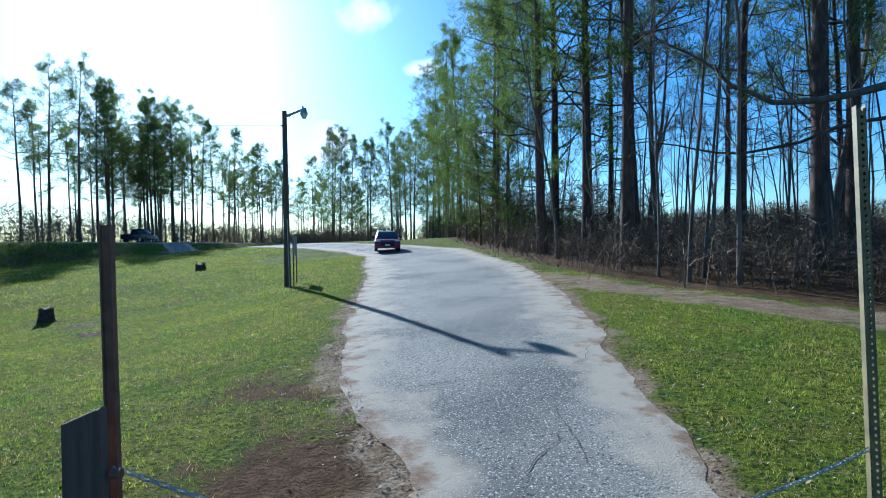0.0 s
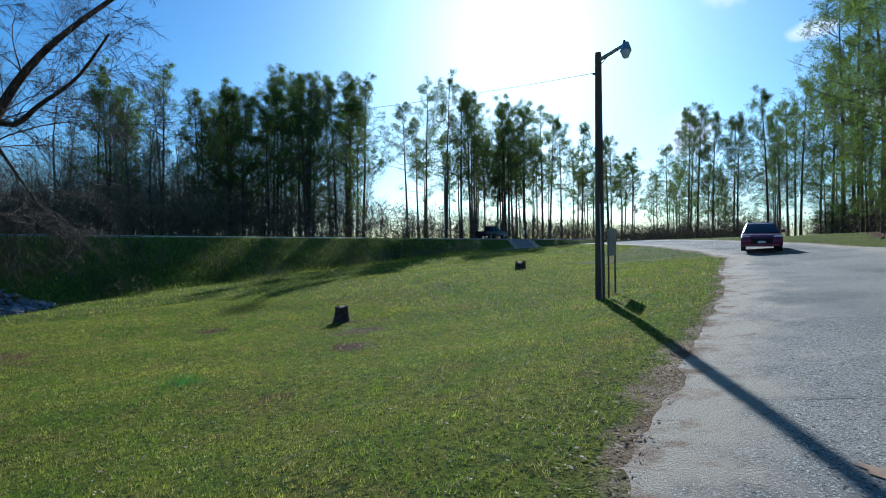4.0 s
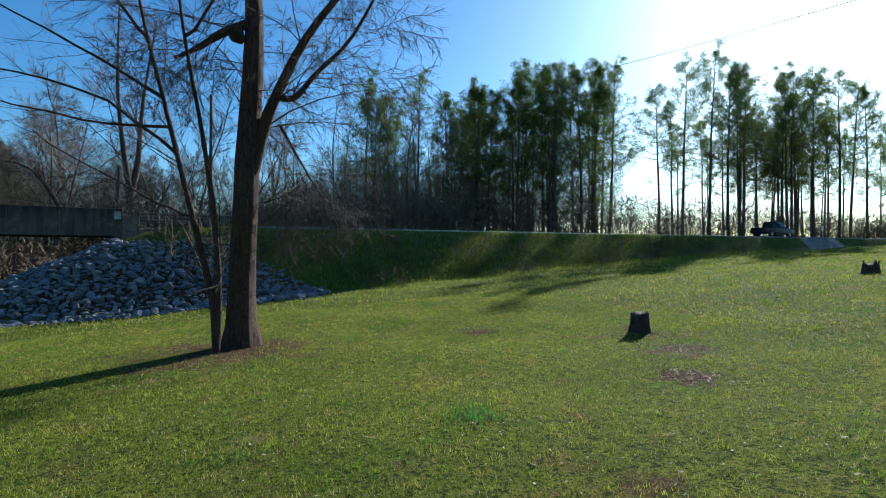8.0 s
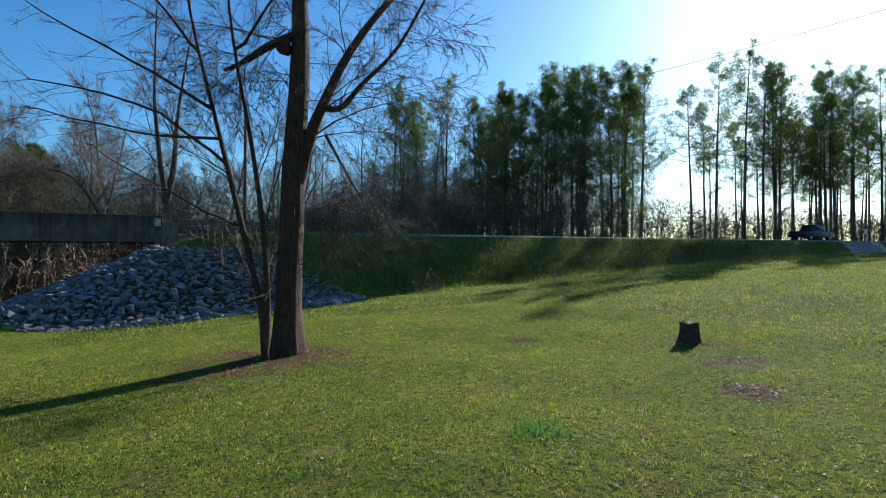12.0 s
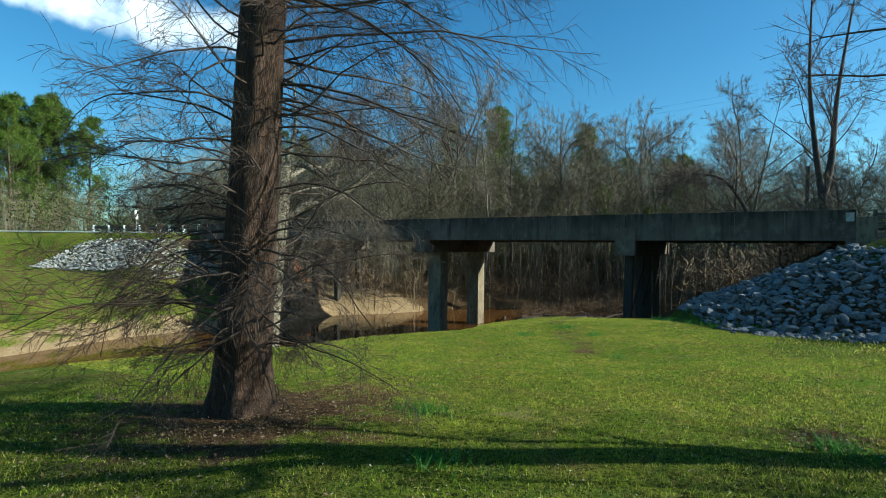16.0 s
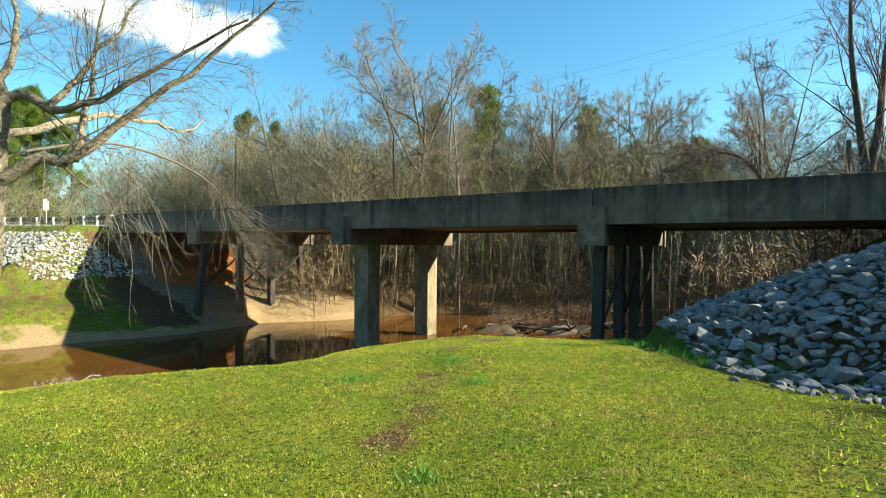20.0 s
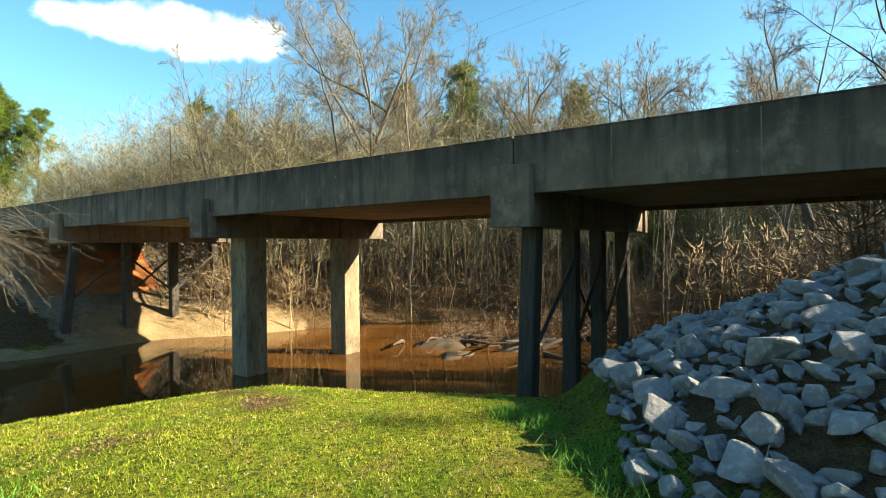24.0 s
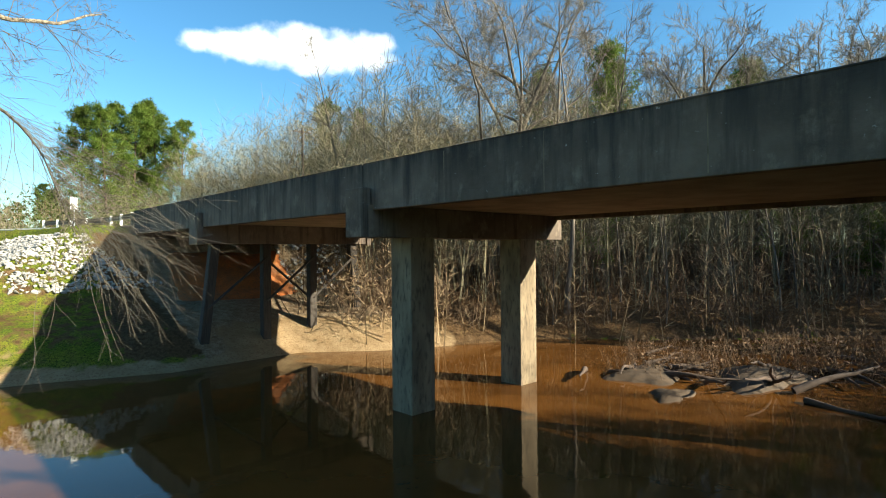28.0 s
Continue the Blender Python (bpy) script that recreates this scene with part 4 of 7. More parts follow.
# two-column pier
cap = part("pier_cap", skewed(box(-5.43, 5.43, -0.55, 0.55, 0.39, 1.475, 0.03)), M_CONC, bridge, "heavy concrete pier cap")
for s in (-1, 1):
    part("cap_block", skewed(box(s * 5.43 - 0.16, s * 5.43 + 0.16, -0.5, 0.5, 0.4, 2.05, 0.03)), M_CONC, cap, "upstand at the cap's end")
for x, tint in ((3.05, "grey"), (-3.0, "yellowish")):
    part("column", skewed(box(x - 0.55, x + 0.55, -0.57, 0.55, -7.5, 0.42, 0.05)), M_CONC_PALE, bridge, f"{tint} square concrete column, stained at the waterline")
# pile bents
def bent(y, cap_name, piles):
    c = part(cap_name, skewed(box(-5.35, 5.35, y - 0.5, y + 0.5, 0.42, 1.475, 0.03)), M_CONC, bridge, "concrete cap on dark piles")
    for s in (-1, 1):
        part("cap_block", skewed(box(s * 5.38 - 0.16, s * 5.38 + 0.16, y - 0.56, y + 0.62, 0.38, 2.08, 0.03)), M_CONC, c)
    ends = []
    for x0, x1, zb in piles:
        a, b = Vector((x1, y - SKEW * x1, zb)), Vector((x0, y - SKEW * x0, 0.45))
        bm = bmesh.new()
        w = 0.24
        lo = [bm.verts.new(a + Vector(d)) for d in ((-w, -w, 0), (w, -w, 0), (w, w, 0), (-w, w, 0))]
        hi = [bm.verts.new(b + Vector(d)) for d in ((-w, -w, 0), (w, -w, 0), (w, w, 0), (-w, w, 0))]
        for k in range(4):
            bm.faces.new((lo[k], lo[(k + 1) % 4], hi[(k + 1) % 4], hi[k]))
        bm.faces.new(lo[::-1])
        bm.faces.new(hi)
        bmesh.ops.bevel(bm, geom=list(bm.edges), offset=0.03, segments=2, affect="EDGES")
        part("pier_post", bm, M_PILE, bridge, "dark square pile")
        ends.append((a, b))
    for k, ((a0, b0), (a1, b1)) in enumerate(zip(ends, ends[1:])):
        for side, (p, q) in ((0.24, (a0.lerp(b0, 0.5), b1.lerp(a1, 0.12))), (-0.24, (b0.lerp(a0, 0.12), a1.lerp(b1, 0.5))))[: 1 + (k == 1)]:
            o = Vector((0, side, 0))
            part("brace", rod(p + o, q + o, 0.075, sides=4), M_PILE, bridge, "slanting brace between the piles")


bent(14.9, "bent_cap", [(4.1, 4.7, -6.4), (1.3, 1.35, -6.4), (-1.2, -1.25, -6.4), (-4.0, -4.35, -6.4)])
bent(-14.85, "bent_cap", [(4.4, 5.2, -6.5), (1.5, 1.5, -6.2), (-1.5, -1.5, -6.2), (-4.4, -5.0, -6.2)])

# ---- trees ----
rng_t = np.random.default_rng(11)
PINES = [pine_meshes(20 + i, 22, 0.205, b, r, n, 20, 0.5, 0.021) for i, (b, r, n) in enumerate(((0.42, 5.4, 30), (0.36, 5.8, 33), (0.5, 5.0, 27), (0.34, 5.8, 36), (0.14, 5.6, 52)))]
# the tall pines nearest to the driveway
TALL = [pine_meshes(33 + i, 24, 0.25, b, r, n, 36, 0.42, 0.016, 16) for i, (b, r, n) in enumerate(((0.27, 5.6, 28), (0.17, 5.4, 46)))]
FOREST = [pine_meshes(40 + i, 18, 0.22, b, r, 52, 30, 0.55, 0.034) for i, (b, r) in enumerate(((0.08, 5.0), (0.14, 5.4)))]
BARES = [bare_meshes(60 + i, 15, 0.15, 0.25, 15, 3.9, 1) for i in range(4)]
THIN = [bare_meshes(80 + i, 13, 0.055, 0.2, 17, 2.0, 0, rtwig=0.006, ntwig=14, angle=0.6) for i in range(4)]
OAK = [oak_meshes(170 + i, 18.5, 0.36, s) for i, s in enumerate((9.4, 7.2))]
BROAD = [bare_meshes(95 + i, 19, 0.34, 0.22, 17, 7.0, 2, rtwig=0.01, ntwig=12, angle=0.85) for i in range(2)]

# where the shade of the roadside woods ends on the lawn
SHADE_Y, SHADE_X = (7.9, 9.2, 10.5, 13.5, 17.0), (-34.4, -32.2, -31.2, -29.4, -27.0)


def free(x, y, gap, h=0.0):
    # trees whose shadows would reach the sunlit lawn stay low or away
    for k in np.arange(2, h / math.tan(SUN_EL), 2):
        sx, sy = x + math.sin(SUN_AZ) * k, y - math.cos(SUN_AZ) * k
        if np.interp(sy, SHADE_Y, SHADE_X) - 0.6 < sx < -6 and -3 < sy < 17:
            return False
    for line in (ROAD_NORTH, ROAD_SOUTH):
        if off_line(np.array([x]), np.array([y]), line)[0][0] < gap:
            return False
    return True


def bank_side(x, y):
    d, s = off_line(x, y, SOUTH_BANK)
    return -d * s


PINE_LABEL = "tall slender pine with a high dark green crown"
ROW = [(-75.0, 68.0, 24), (-77.0, 74.0, 22), (-76.0, 80.0, 23), (-68.3, 76.0, 21.5), (-60.6, 70.5, 22.5), (-62.5, 81.8, 21.5), (-59.5, 83.2, 24.5),
       (-55.6, 83.6, 24.5), (-56.4, 91.3, 24), (-50.6, 87.5, 23.5), (-53.7, 99.0, 24), (-55.8, 107.8, 24.5), (-49.3, 105.0, 25), (-40.9, 97.5, 24), (-45.0, 113.5, 24.5),
       (-52, 108, 25), (-49, 118, 24), (-46.5, 126, 25), (-48, 140, 24), (-45, 152, 23), (-47, 165, 25), (-44, 185, 24), (-47, 205, 25), (-49, 132, 23), (-45, 232, 24), (-58.5, 95, 24), (-55.5, 100, 23), (-61, 98, 24)]
for i, (x, y, h) in enumerate(ROW):
    d, _ = off_line(np.array([x]), np.array([y]), ROAD_NORTH)
    if d[0] < 9:
        x -= 9 - d[0] + 4
    plant("pine_tree", PINES[i % 3], x, y, PINE_LABEL, group="pines along the highway", scale=h / 20.6, turn=i * 1.7)
for i in range(26):
    y = rng_t.uniform(95, 250)
    x = -57 - rng_t.uniform(0, 22) + 0.06 * max(0, y - 70)
    if not free(x, y, 9, 23):
        continue
    plant("pine_tree", PINES[i % 3], x, y, PINE_LABEL, group="pines along the highway", scale=rng_t.uniform(0.8, 1.1), turn=rng_t.uniform(0, 6))

for i in range(24):
    y = rng_t.uniform(100, 175)
    x = -58 - rng_t.uniform(0, 20) + 0.07 * max(0, y - 70)
    if not free(x, y, 9.5, 23):
        continue
    plant("pine_tree", PINES[i % 3], x, y, PINE_LABEL, group="pines along the highway", scale=rng_t.uniform(0.85, 1.12), turn=rng_t.uniform(0, 6))

for i in range(3):
    x, y = rng_t.uniform(-66, -56), rng_t.uniform(66, 100)
    if not free(x, y, 10, 23):
        continue
    plant("pine_tree", PINES[i % 3], x, y, PINE_LABEL, group="pines along the highway", scale=rng_t.uniform(0.85, 1.05), turn=rng_t.uniform(0, 6))

# the roadside woods whose shade lies on the riprap
for i in range(22):
    ly = 8.5 + 9.0 * (i % 11) / 10
    k = rng_t.uniform(38, 58) if i < 11 else rng_t.uniform(44, 66)
    lx = float(np.interp(ly, SHADE_Y, SHADE_X)) - (0.5 if i < 11 else 3.0) - rng_t.uniform(0, 1.5)
    x, y = lx - math.sin(SUN_AZ) * k, ly + math.cos(SUN_AZ) * k
    if off_line(np.array([x]), np.array([y]), ROAD_NORTH)[0][0] < 8.5:
        continue
    h = math.tan(SUN_EL) * k - 2.6 - land_at(x, y)
    plant("pine_tree", PINES[3 if i % 3 else 4], x, y, "dark pine in the dense roadside woods", group="pines along the highway", scale=h / 22, turn=i * 1.3)

# pines and saplings beside the driveway
EAST = [(5.9, 31.7, 24, 5), (10.55, 28.0, 25, 5), (3.4, 37.0, 23, 6), (4.6, 41, 22, 6), (5.2, 35.6, 22, 6), (7.4, 36.0, 23, 5), (1.5, 50, 20, 4), (2.0, 57, 20, 4), (-1.2, 64, 20, 4), (1.6, 46, 17, 4), (-2.6, 68, 14, 4), (-3.0, 72, 22, 1),
        (-6.2, 79, 22, 0), (-4, 88, 20, 3), (-10, 100, 20, 3), (-15, 128, 24, 3), (-17, 134, 24, 3), (-13, 120, 21, 1), (4, 70, 18, 3), (6, 60, 21, 1), (9, 47, 22, 1), (13, 38, 22, 5), (13.2, 30.5, 24, 5), (-9, 112, 22, 3), (-20, 150, 22, 3), (-24, 175, 22, 3),
        (15, 44, 20, 1), (19, 40, 19, 3), (22, 47, 20, 1),
        (-24, 106, 21, 3), (-26.5, 110, 22, 4), (-22.2, 108, 20, 4), (-28, 117, 22, 3), (-20.5, 113, 20, 4), (-18, 104, 18, 4), (-13, 96, 19, 4), (-9, 88, 18, 4),
        (2.2, 44, 8, 4), (0.6, 49, 9, 4), (-0.6, 55, 8, 4), (-1.8, 60, 10, 4), (-3.0, 66, 9, 4), (-4.6, 74, 10, 4), (-6.6, 84, 10, 4), (-9.5, 94, 11, 4)]
for i, (x, y, h, k) in enumerate(EAST):
    if y < 95:
        x += max(0.0, 1.0 - float(in_east_woods(np.array([x]), np.array([y]))[0]))
    plant("pine_tree", (PINES + TALL)[k], x, y, "tall pine with a dark furrowed trunk beside the driveway", group="pines beside the driveway", scale=h / 22, turn=i * 2.1)
for i in range(95):
    y = rng_t.uniform(25, 80)
    x = float(np.interp(y, [25, 34, 51, 85], [5.5, 2.9, 0.3, -5.0])) + rng_t.uniform(0, 26) ** 1.0
    plant("sapling", THIN[i % 4], x, y, "thin leafless sapling in the roadside thicket", group="saplings by the driveway", scale=rng_t.uniform(0.7, 1.25), turn=rng_t.uniform(0, 6))
for i, (x, y) in enumerate(((8.5, 36), (14, 33), (10.5, 44), (17, 30), (-14, 112), (-2, 68), (5, 78))):
    plant("bare_tree", BARES[i % 4], x, y, "leafless tree among the pines", scale=1.1, turn=i * 1.3)

# woods behind the bridge and along the creek
for i in range(150):
    a = rng_t.uniform(0, 1)
    x, y = -52 - rng_t.uniform(0, 50), rng_t.uniform(-92, 0)
    d, s = off_line(np.array([x]), np.array([y]), SOUTH_BANK)
    if -d[0] * s[0] < 1.5 or not free(x, y, 10):
        continue
    plant("bare_tree", BARES[i % 4] if i % 3 == 0 else THIN[i % 4], x, y, "slim leafless tree in the creekside woods", group="creekside woods", scale=rng_t.uniform(1.0, 1.5), turn=rng_t.uniform(0, 6))
for i in range(110):
    x, y = -57 - rng_t.uniform(0, 40) ** 1.0, rng_t.uniform(6, 66)
    if not free(x, y, 12, 14) or (y < 36 and x > -80):
        continue
    plant("bare_tree", BARES[i % 4] if i % 2 == 0 else THIN[i % 4], x, y, "slim leafless tree west of the highway", group="woods west of the highway", scale=rng_t.uniform(0.85, 1.35), turn=rng_t.uniform(0, 6))
for i in range(30):
    x, y = -82 - rng_t.uniform(0, 42), rng_t.uniform(-95, 0)
    plant("pine_tree", FOREST[i % 2], x, y, "bushy green pine in the woods", group="evergreens in the woods", scale=rng_t.uniform(0.7, 1.1), turn=rng_t.uniform(0, 6))
for i in range(16):
    x, y = rng_t.uniform(-60, 0), rng_t.uniform(-190, -140)
    if not free(x, y, 12):
        continue
    plant("pine_tree", FOREST[i % 2], x, y, "bushy green pine beyond the creek", group="evergreens in the woods", scale=rng_t.uniform(0.7, 1.0), turn=rng_t.uniform(0, 6))
for i in range(16):
    x, y = rng_t.uniform(-86, -62), rng_t.uniform(-70, -4)
    if bank_side(np.array([x]), np.array([y]))[0] > 6 and free(x, y, 12):
        plant("pine_tree", FOREST[i % 2], x, y, "young green pine among the leafless trees", group="evergreens in the woods", scale=rng_t.uniform(0.5, 0.78), turn=rng_t.uniform(0, 6))
plant("oak_tree", OAK[0], -63.5, -29, "great leafless oak with a wide crown", turn=0.4, scale=1.5)
plant("bare_tree", OAK[1], -76, -16, "tall leafless tree with an open crown", turn=2.0, scale=1.35)
for i, (x, y) in enumerate(((-86, 12), (-92, 20), (-84, 24), (-97, 14), (-101, 28), (-90, 30), (-105, 20), (-82, 4))):
    plant("bare_tree", OAK[i % 2] if i % 3 == 0 else BARES[i % 4], x, y, "tall leafless tree behind the highway", group="woods west of the highway", turn=i * 1.9, scale=1.15 if i % 3 == 0 else 1.6)
plant("bare_tree", BROAD[0], -84, -6, "leafless tree with spreading branches", turn=3.0, scale=0.95)
plant("bare_tree", BROAD[1], -90, 2, "leafless tree with spreading branches", turn=4.4, scale=1.0)

for i in range(20):
    x, y = -65 - rng_t.uniform(0, 18), rng_t.uniform(38, 66)
    if not free(x, y, 12, 20):
        continue
    plant("pine_tree", PINES[(i * 2 + 1) % 4], x, y, "dark pine in the dense roadside woods", group="pines along the highway", scale=rng_t.uniform(0.75, 1.0), turn=rng_t.uniform(0, 6))


# ---- undergrowth ----
def brush_mesh(seed, h, w, stems, green=0):
    rng = np.random.default_rng(seed)
    t = Tubes()
    for _ in range(stems):
        p = np.array([rng.normal(0, w * 0.4), rng.normal(0, w * 0.4), -0.1])
        c = wander(rng, p, (rng.normal(0, 0.35), rng.normal(0, 0.35), 1), h * rng.uniform(0.5, 1.1), 4, 0.16, 0.0)
        t.add(c, np.linspace(0.016, 0.007, len(c)), 3)
        sprout(rng, t, c, 0.016, h * 0.45, 0, 5, 0.8, 0.2, 0.0, 0.2, 0.5, 0.006)
    return t.mesh("stems", M_BRUSH)


def leaf_mesh(seed, h, w, n, size, material):
    rng = np.random.default_rng(seed)
    c = rng.normal(0, 1, (n, 3)) * (w * 0.4, w * 0.4, h * 0.22) + (0, 0, h * 0.45)
    c[:, 2] = np.abs(c[:, 2])
    u, v = rng.normal(0, 1, (n, 3)), rng.normal(0, 1, (n, 3))
    u /= np.linalg.norm(u, axis=1, keepdims=True)
    v = np.cross(u, v)
    v /= np.linalg.norm(v, axis=1, keepdims=True)
    s = size * rng.uniform(0.6, 1.3, (n, 1))
    q = np.stack([c - u * s, c + v * s * 0.45, c + u * s, c - v * s * 0.45], 1).reshape(-1, 3)
    return fast_mesh("leaves", q, np.arange(4 * n).reshape(-1, 4), material)


BRUSH = [(brush_mesh(200 + i, 2.0, 2.6, 26), leaf_mesh(210 + i, 1.7, 2.6, 240, 0.07, M_BRUSH)) for i in range(3)]
SHRUB = [(brush_mesh(220 + i, 2.4, 2.2, 12), leaf_mesh(230 + i, 2.8, 2.6, 700, 0.09, M_LEAF)) for i in range(2)]


def bushes(places, kinds, label, group, lo=0.7, hi=1.3, name="bush"):
    for i, (x, y) in enumerate(places):
        plant(name, kinds[i % len(kinds)], x, y, label, "bush", group, rng_t.uniform(lo, hi), rng_t.uniform(0, 6), ("brushwood", "foliage"))


bushes([(-55.5 - rng_t.uniform(0, 5) + 0.055 * max(0, y - 60), y) for y in np.arange(8, 120, 2.6)], BRUSH, "tangled brown winter brush along the highway", "roadside brush")
bushes([(float(np.interp(y, [20, 21.8, 23.6, 26, 28.2, 34.2, 51, 80], [11, 9.2, 7.4, 5.6, 4.5, 3.0, 0.2, -4.4])) + rng_t.uniform(0, 3.5), y) for y in np.arange(20.5, 80, 1.0)], BRUSH, "tangled brown winter brush beside the driveway", "brush by the driveway", 0.45, 0.8)
bushes([(12 + rng_t.uniform(0, 16), rng_t.uniform(27, 40)) for _ in range(26)], BRUSH, "tangled brown winter brush beside the driveway", "brush by the driveway", 0.5, 0.9)
bushes([(3.6, 45.5), (2.4, 51), (4.2, 41.5), (1.0, 58), (-0.6, 63), (3.0, 48), (-2, 70), (-4.5, 80)], SHRUB, "green evergreen shrub at the woods' edge", "evergreen shrubs", 1.0, 1.7)
spots = []
while len(spots) < 70:
    x, y = rng_t.uniform(-100, -46), rng_t.uniform(-60, 2)
    d, s = off_line(np.array([x]), np.array([y]), SOUTH_BANK)
    k = -d[0] * s[0]
    if 0.6 < k < 22 and free(x, y, 9.5):
        spots.append((x, y))
bushes(spots, BRUSH, "tangled brown brush on the creek's far bank", "creekside brush", 0.9, 1.9)
bushes([(rng_t.uniform(-95, -53), rng_t.uniform(13, 34)) for _ in range(20)], BRUSH, "tangled brown brush west of the highway", "roadside brush", 1.0, 1.8)
spots = []
while len(spots) < 36:
    x, y = rng_t.uniform(-42, -30), rng_t.uniform(22, 60)
    if 8.2 < off_line(np.array([x]), np.array([y]), ROAD_NORTH)[0][0] < 12.5 and not (x < -38 and y < 24):
        spots.append((x, y))
bushes(spots, SHRUB, "low leafy weeds and vines on the highway embankment", "embankment weeds", 0.22, 0.5)
bushes([(-56, 17), (-58, 22), (-60, 28), (-33, -52 - 20), (-47, -58), (-52, -52), (-50, -62)], SHRUB, "dark green evergreen shrub", "evergreen shrubs", 1.2, 2.4)


def thicket(name, label, n, box_, hlo, hhi, twigs, material, keep, w=0.03, tw=0.014, reach=0.2):
    """A stand of stems and twigs too many to count."""
    x, y = rng_t.uniform(box_[0], box_[1], n), rng_t.uniform(box_[2], box_[3], n)
    ok = keep(x, y)
    x, y = x[ok], y[ok]
    n = len(x)
    z = land(x, y) - 0.1
    h = rng_t.uniform(hlo, hhi, n)
    foot = np.stack([x, y, z], -1)
    top = foot + np.stack([rng_t.normal(0, 0.11, n) * h, rng_t.normal(0, 0.11, n) * h, h], -1)
    a = rng_t.uniform(0, 6.28, n)
    s = np.stack([np.cos(a), np.sin(a), 0 * a], -1) * w * (0.6 + h / hhi)[:, None]
    tri = [np.stack([foot - s, foot + s, top], 1)]
    for _ in range(twigs):
        f = rng_t.uniform(0.15, 1.0, n) ** 0.7
        p = foot + (top - foot) * f[:, None]
        d = rng_t.normal(0, 1, (n, 3)) * (1, 1, 0.55) + (0, 0, 0.8)
        d /= np.linalg.norm(d, axis=1, keepdims=True)
        ln = (h * reach * rng_t.uniform(0.5, 1.3, n) * (1.2 - 0.6 * f))[:, None]
        p = p + d * ln * rng_t.uniform(0, 0.7, (n, 1))
        c = np.cross(d, rng_t.normal(0, 1, (n, 3)))
        c *= tw / (np.linalg.norm(c, axis=1, keepdims=True) + 1e-9)
        tri.append(np.stack([p - c, p + c, p + d * ln], 1))
    v = np.concatenate(tri).reshape(-1, 3)
    return tagged(new(name, fast_mesh(name, v, np.arange(len(v)).reshape(-1, 3), material)), label, "woods" if hhi > 5 else "brush", kind="stuff")


def off_roads(x, y, gap):
    return (off_line(x, y, ROAD_NORTH)[0] > gap) & (off_line(x, y, ROAD_SOUTH)[0] > gap)


M_WOODS = surface("winter_woods", (0.2, 0.168, 0.1), (0.12, 0.105, 0.06), (0.26, 0.225, 0.14), 0.15, 2.0, 0.9, bump=0)
M_SCRUB = surface("winter_scrub", (0.21, 0.145, 0.082), (0.13, 0.09, 0.054), (0.27, 0.2, 0.11), 0.3, 3.0, 0.9, bump=0)
thicket("far_woods", "dense grey-brown leafless woods beyond the creek", 5200, (-112, -49, -88, 10), 8.5, 17, 84, M_WOODS, lambda x, y: (bank_side(x, y) > 3.0) & off_roads(x, y, 12), 0.04, 0.017, 0.19)
thicket("far_woods", "leafless woods beyond the southern approach", 900, (-75, 10, -135, -70), 7, 13, 60, M_WOODS, lambda x, y: off_roads(x, y, 14) & (y < -100 - 0.3 * (x + 40)), 0.06, 0.02)
thicket("far_woods", "dim leafless woods west of the highway", 2400, (-118, -61, 6, 75), 7, 12.5, 62, M_WOODS, lambda x, y: off_roads(x, y, 12) & ((x < -82) | (y > 33)), 0.05, 0.016)
thicket("undergrowth", "brown winter scrub below the roadside pines", 8600, (-68, -40, 10, 260), 2.6, 6.2, 26, M_SCRUB, lambda x, y: (off_line(x, y, ROAD_NORTH)[0] > 9) & (off_line(x, y, ROAD_NORTH)[0] < 17) & (x < np.where(y < 45, -50, -40)), 0.035, 0.035, 0.34)
thicket("undergrowth", "brown winter scrub beside the driveway", 6500, (-8, 34, 19, 95), 0.5, 1.7, 14, M_SCRUB, lambda x, y: in_east_woods(x, y) > 0.9 + 0.6 * np.sin(y * 1.7) + 0.4 * np.sin(x * 2.3), 0.02, 0.018, 0.34)
thicket("undergrowth", "dense dark scrub at the foot of the driveway pines", 4200, (-34, 16, 42, 138), 1.4, 4.6, 22, M_SCRUB, lambda x, y: (in_east_woods(x, y) > 1.2) & (in_east_woods(x, y) < 12) | (y > 96) & (x < -14) & (x > -32), 0.03, 0.032, 0.34)
thicket("undergrowth", "brown winter scrub along the creek's far bank", 3800, (-108, -46, -60, 20), 1.6, 6.0, 22, M_SCRUB, lambda x, y: (bank_side(x, y) > np.where(x < -50, -0.9, 0.4)) & (bank_side(x, y) < 20) & off_roads(x, y, 10), 0.03, 0.026, 0.3)
thicket("undergrowth", "leaning weeds and vines on the embankment", 2600, (-44, -24, 21, 62), 0.35, 1.25, 12, M_SCRUB, lambda x, y: np.abs(off_line(x, y, ROAD_NORTH)[0] - 9.6) < 2.6 + np.sin(y * 0.7) + np.sin(x * 1.1), 0.012, 0.012, 0.5)
thicket("undergrowth", "dim brown scrub behind the bridge's north end", 2400, (-112, -54, 0, 34), 2.0, 5.0, 24, M_SCRUB, lambda x, y: off_roads(x, y, 11) & (off_line(x, y, NORTH_BANK)[0] * off_line(x, y, NORTH_BANK)[1] > -2) & (x < -60 + 0.4 * (y - 4)), 0.04, 0.04, 0.3)
rng = np.random.default_rng(311)
reach_tree = thing("bare_tree", (13.6, 26.6, land_at(13.6, 26.6)), 0, "spreading leafless tree with a long level bough beside the dirt track", "tree")
base = np.array([13.6, 26.6, land_at(13.6, 26.6)])
c = wander(rng, (0, 0, -0.4), (0, 0, 1), 13, 9, 0.05, 0.03)
t = Tubes()
t.add(c, np.linspace(0.3, 0.05, len(c)), 9)
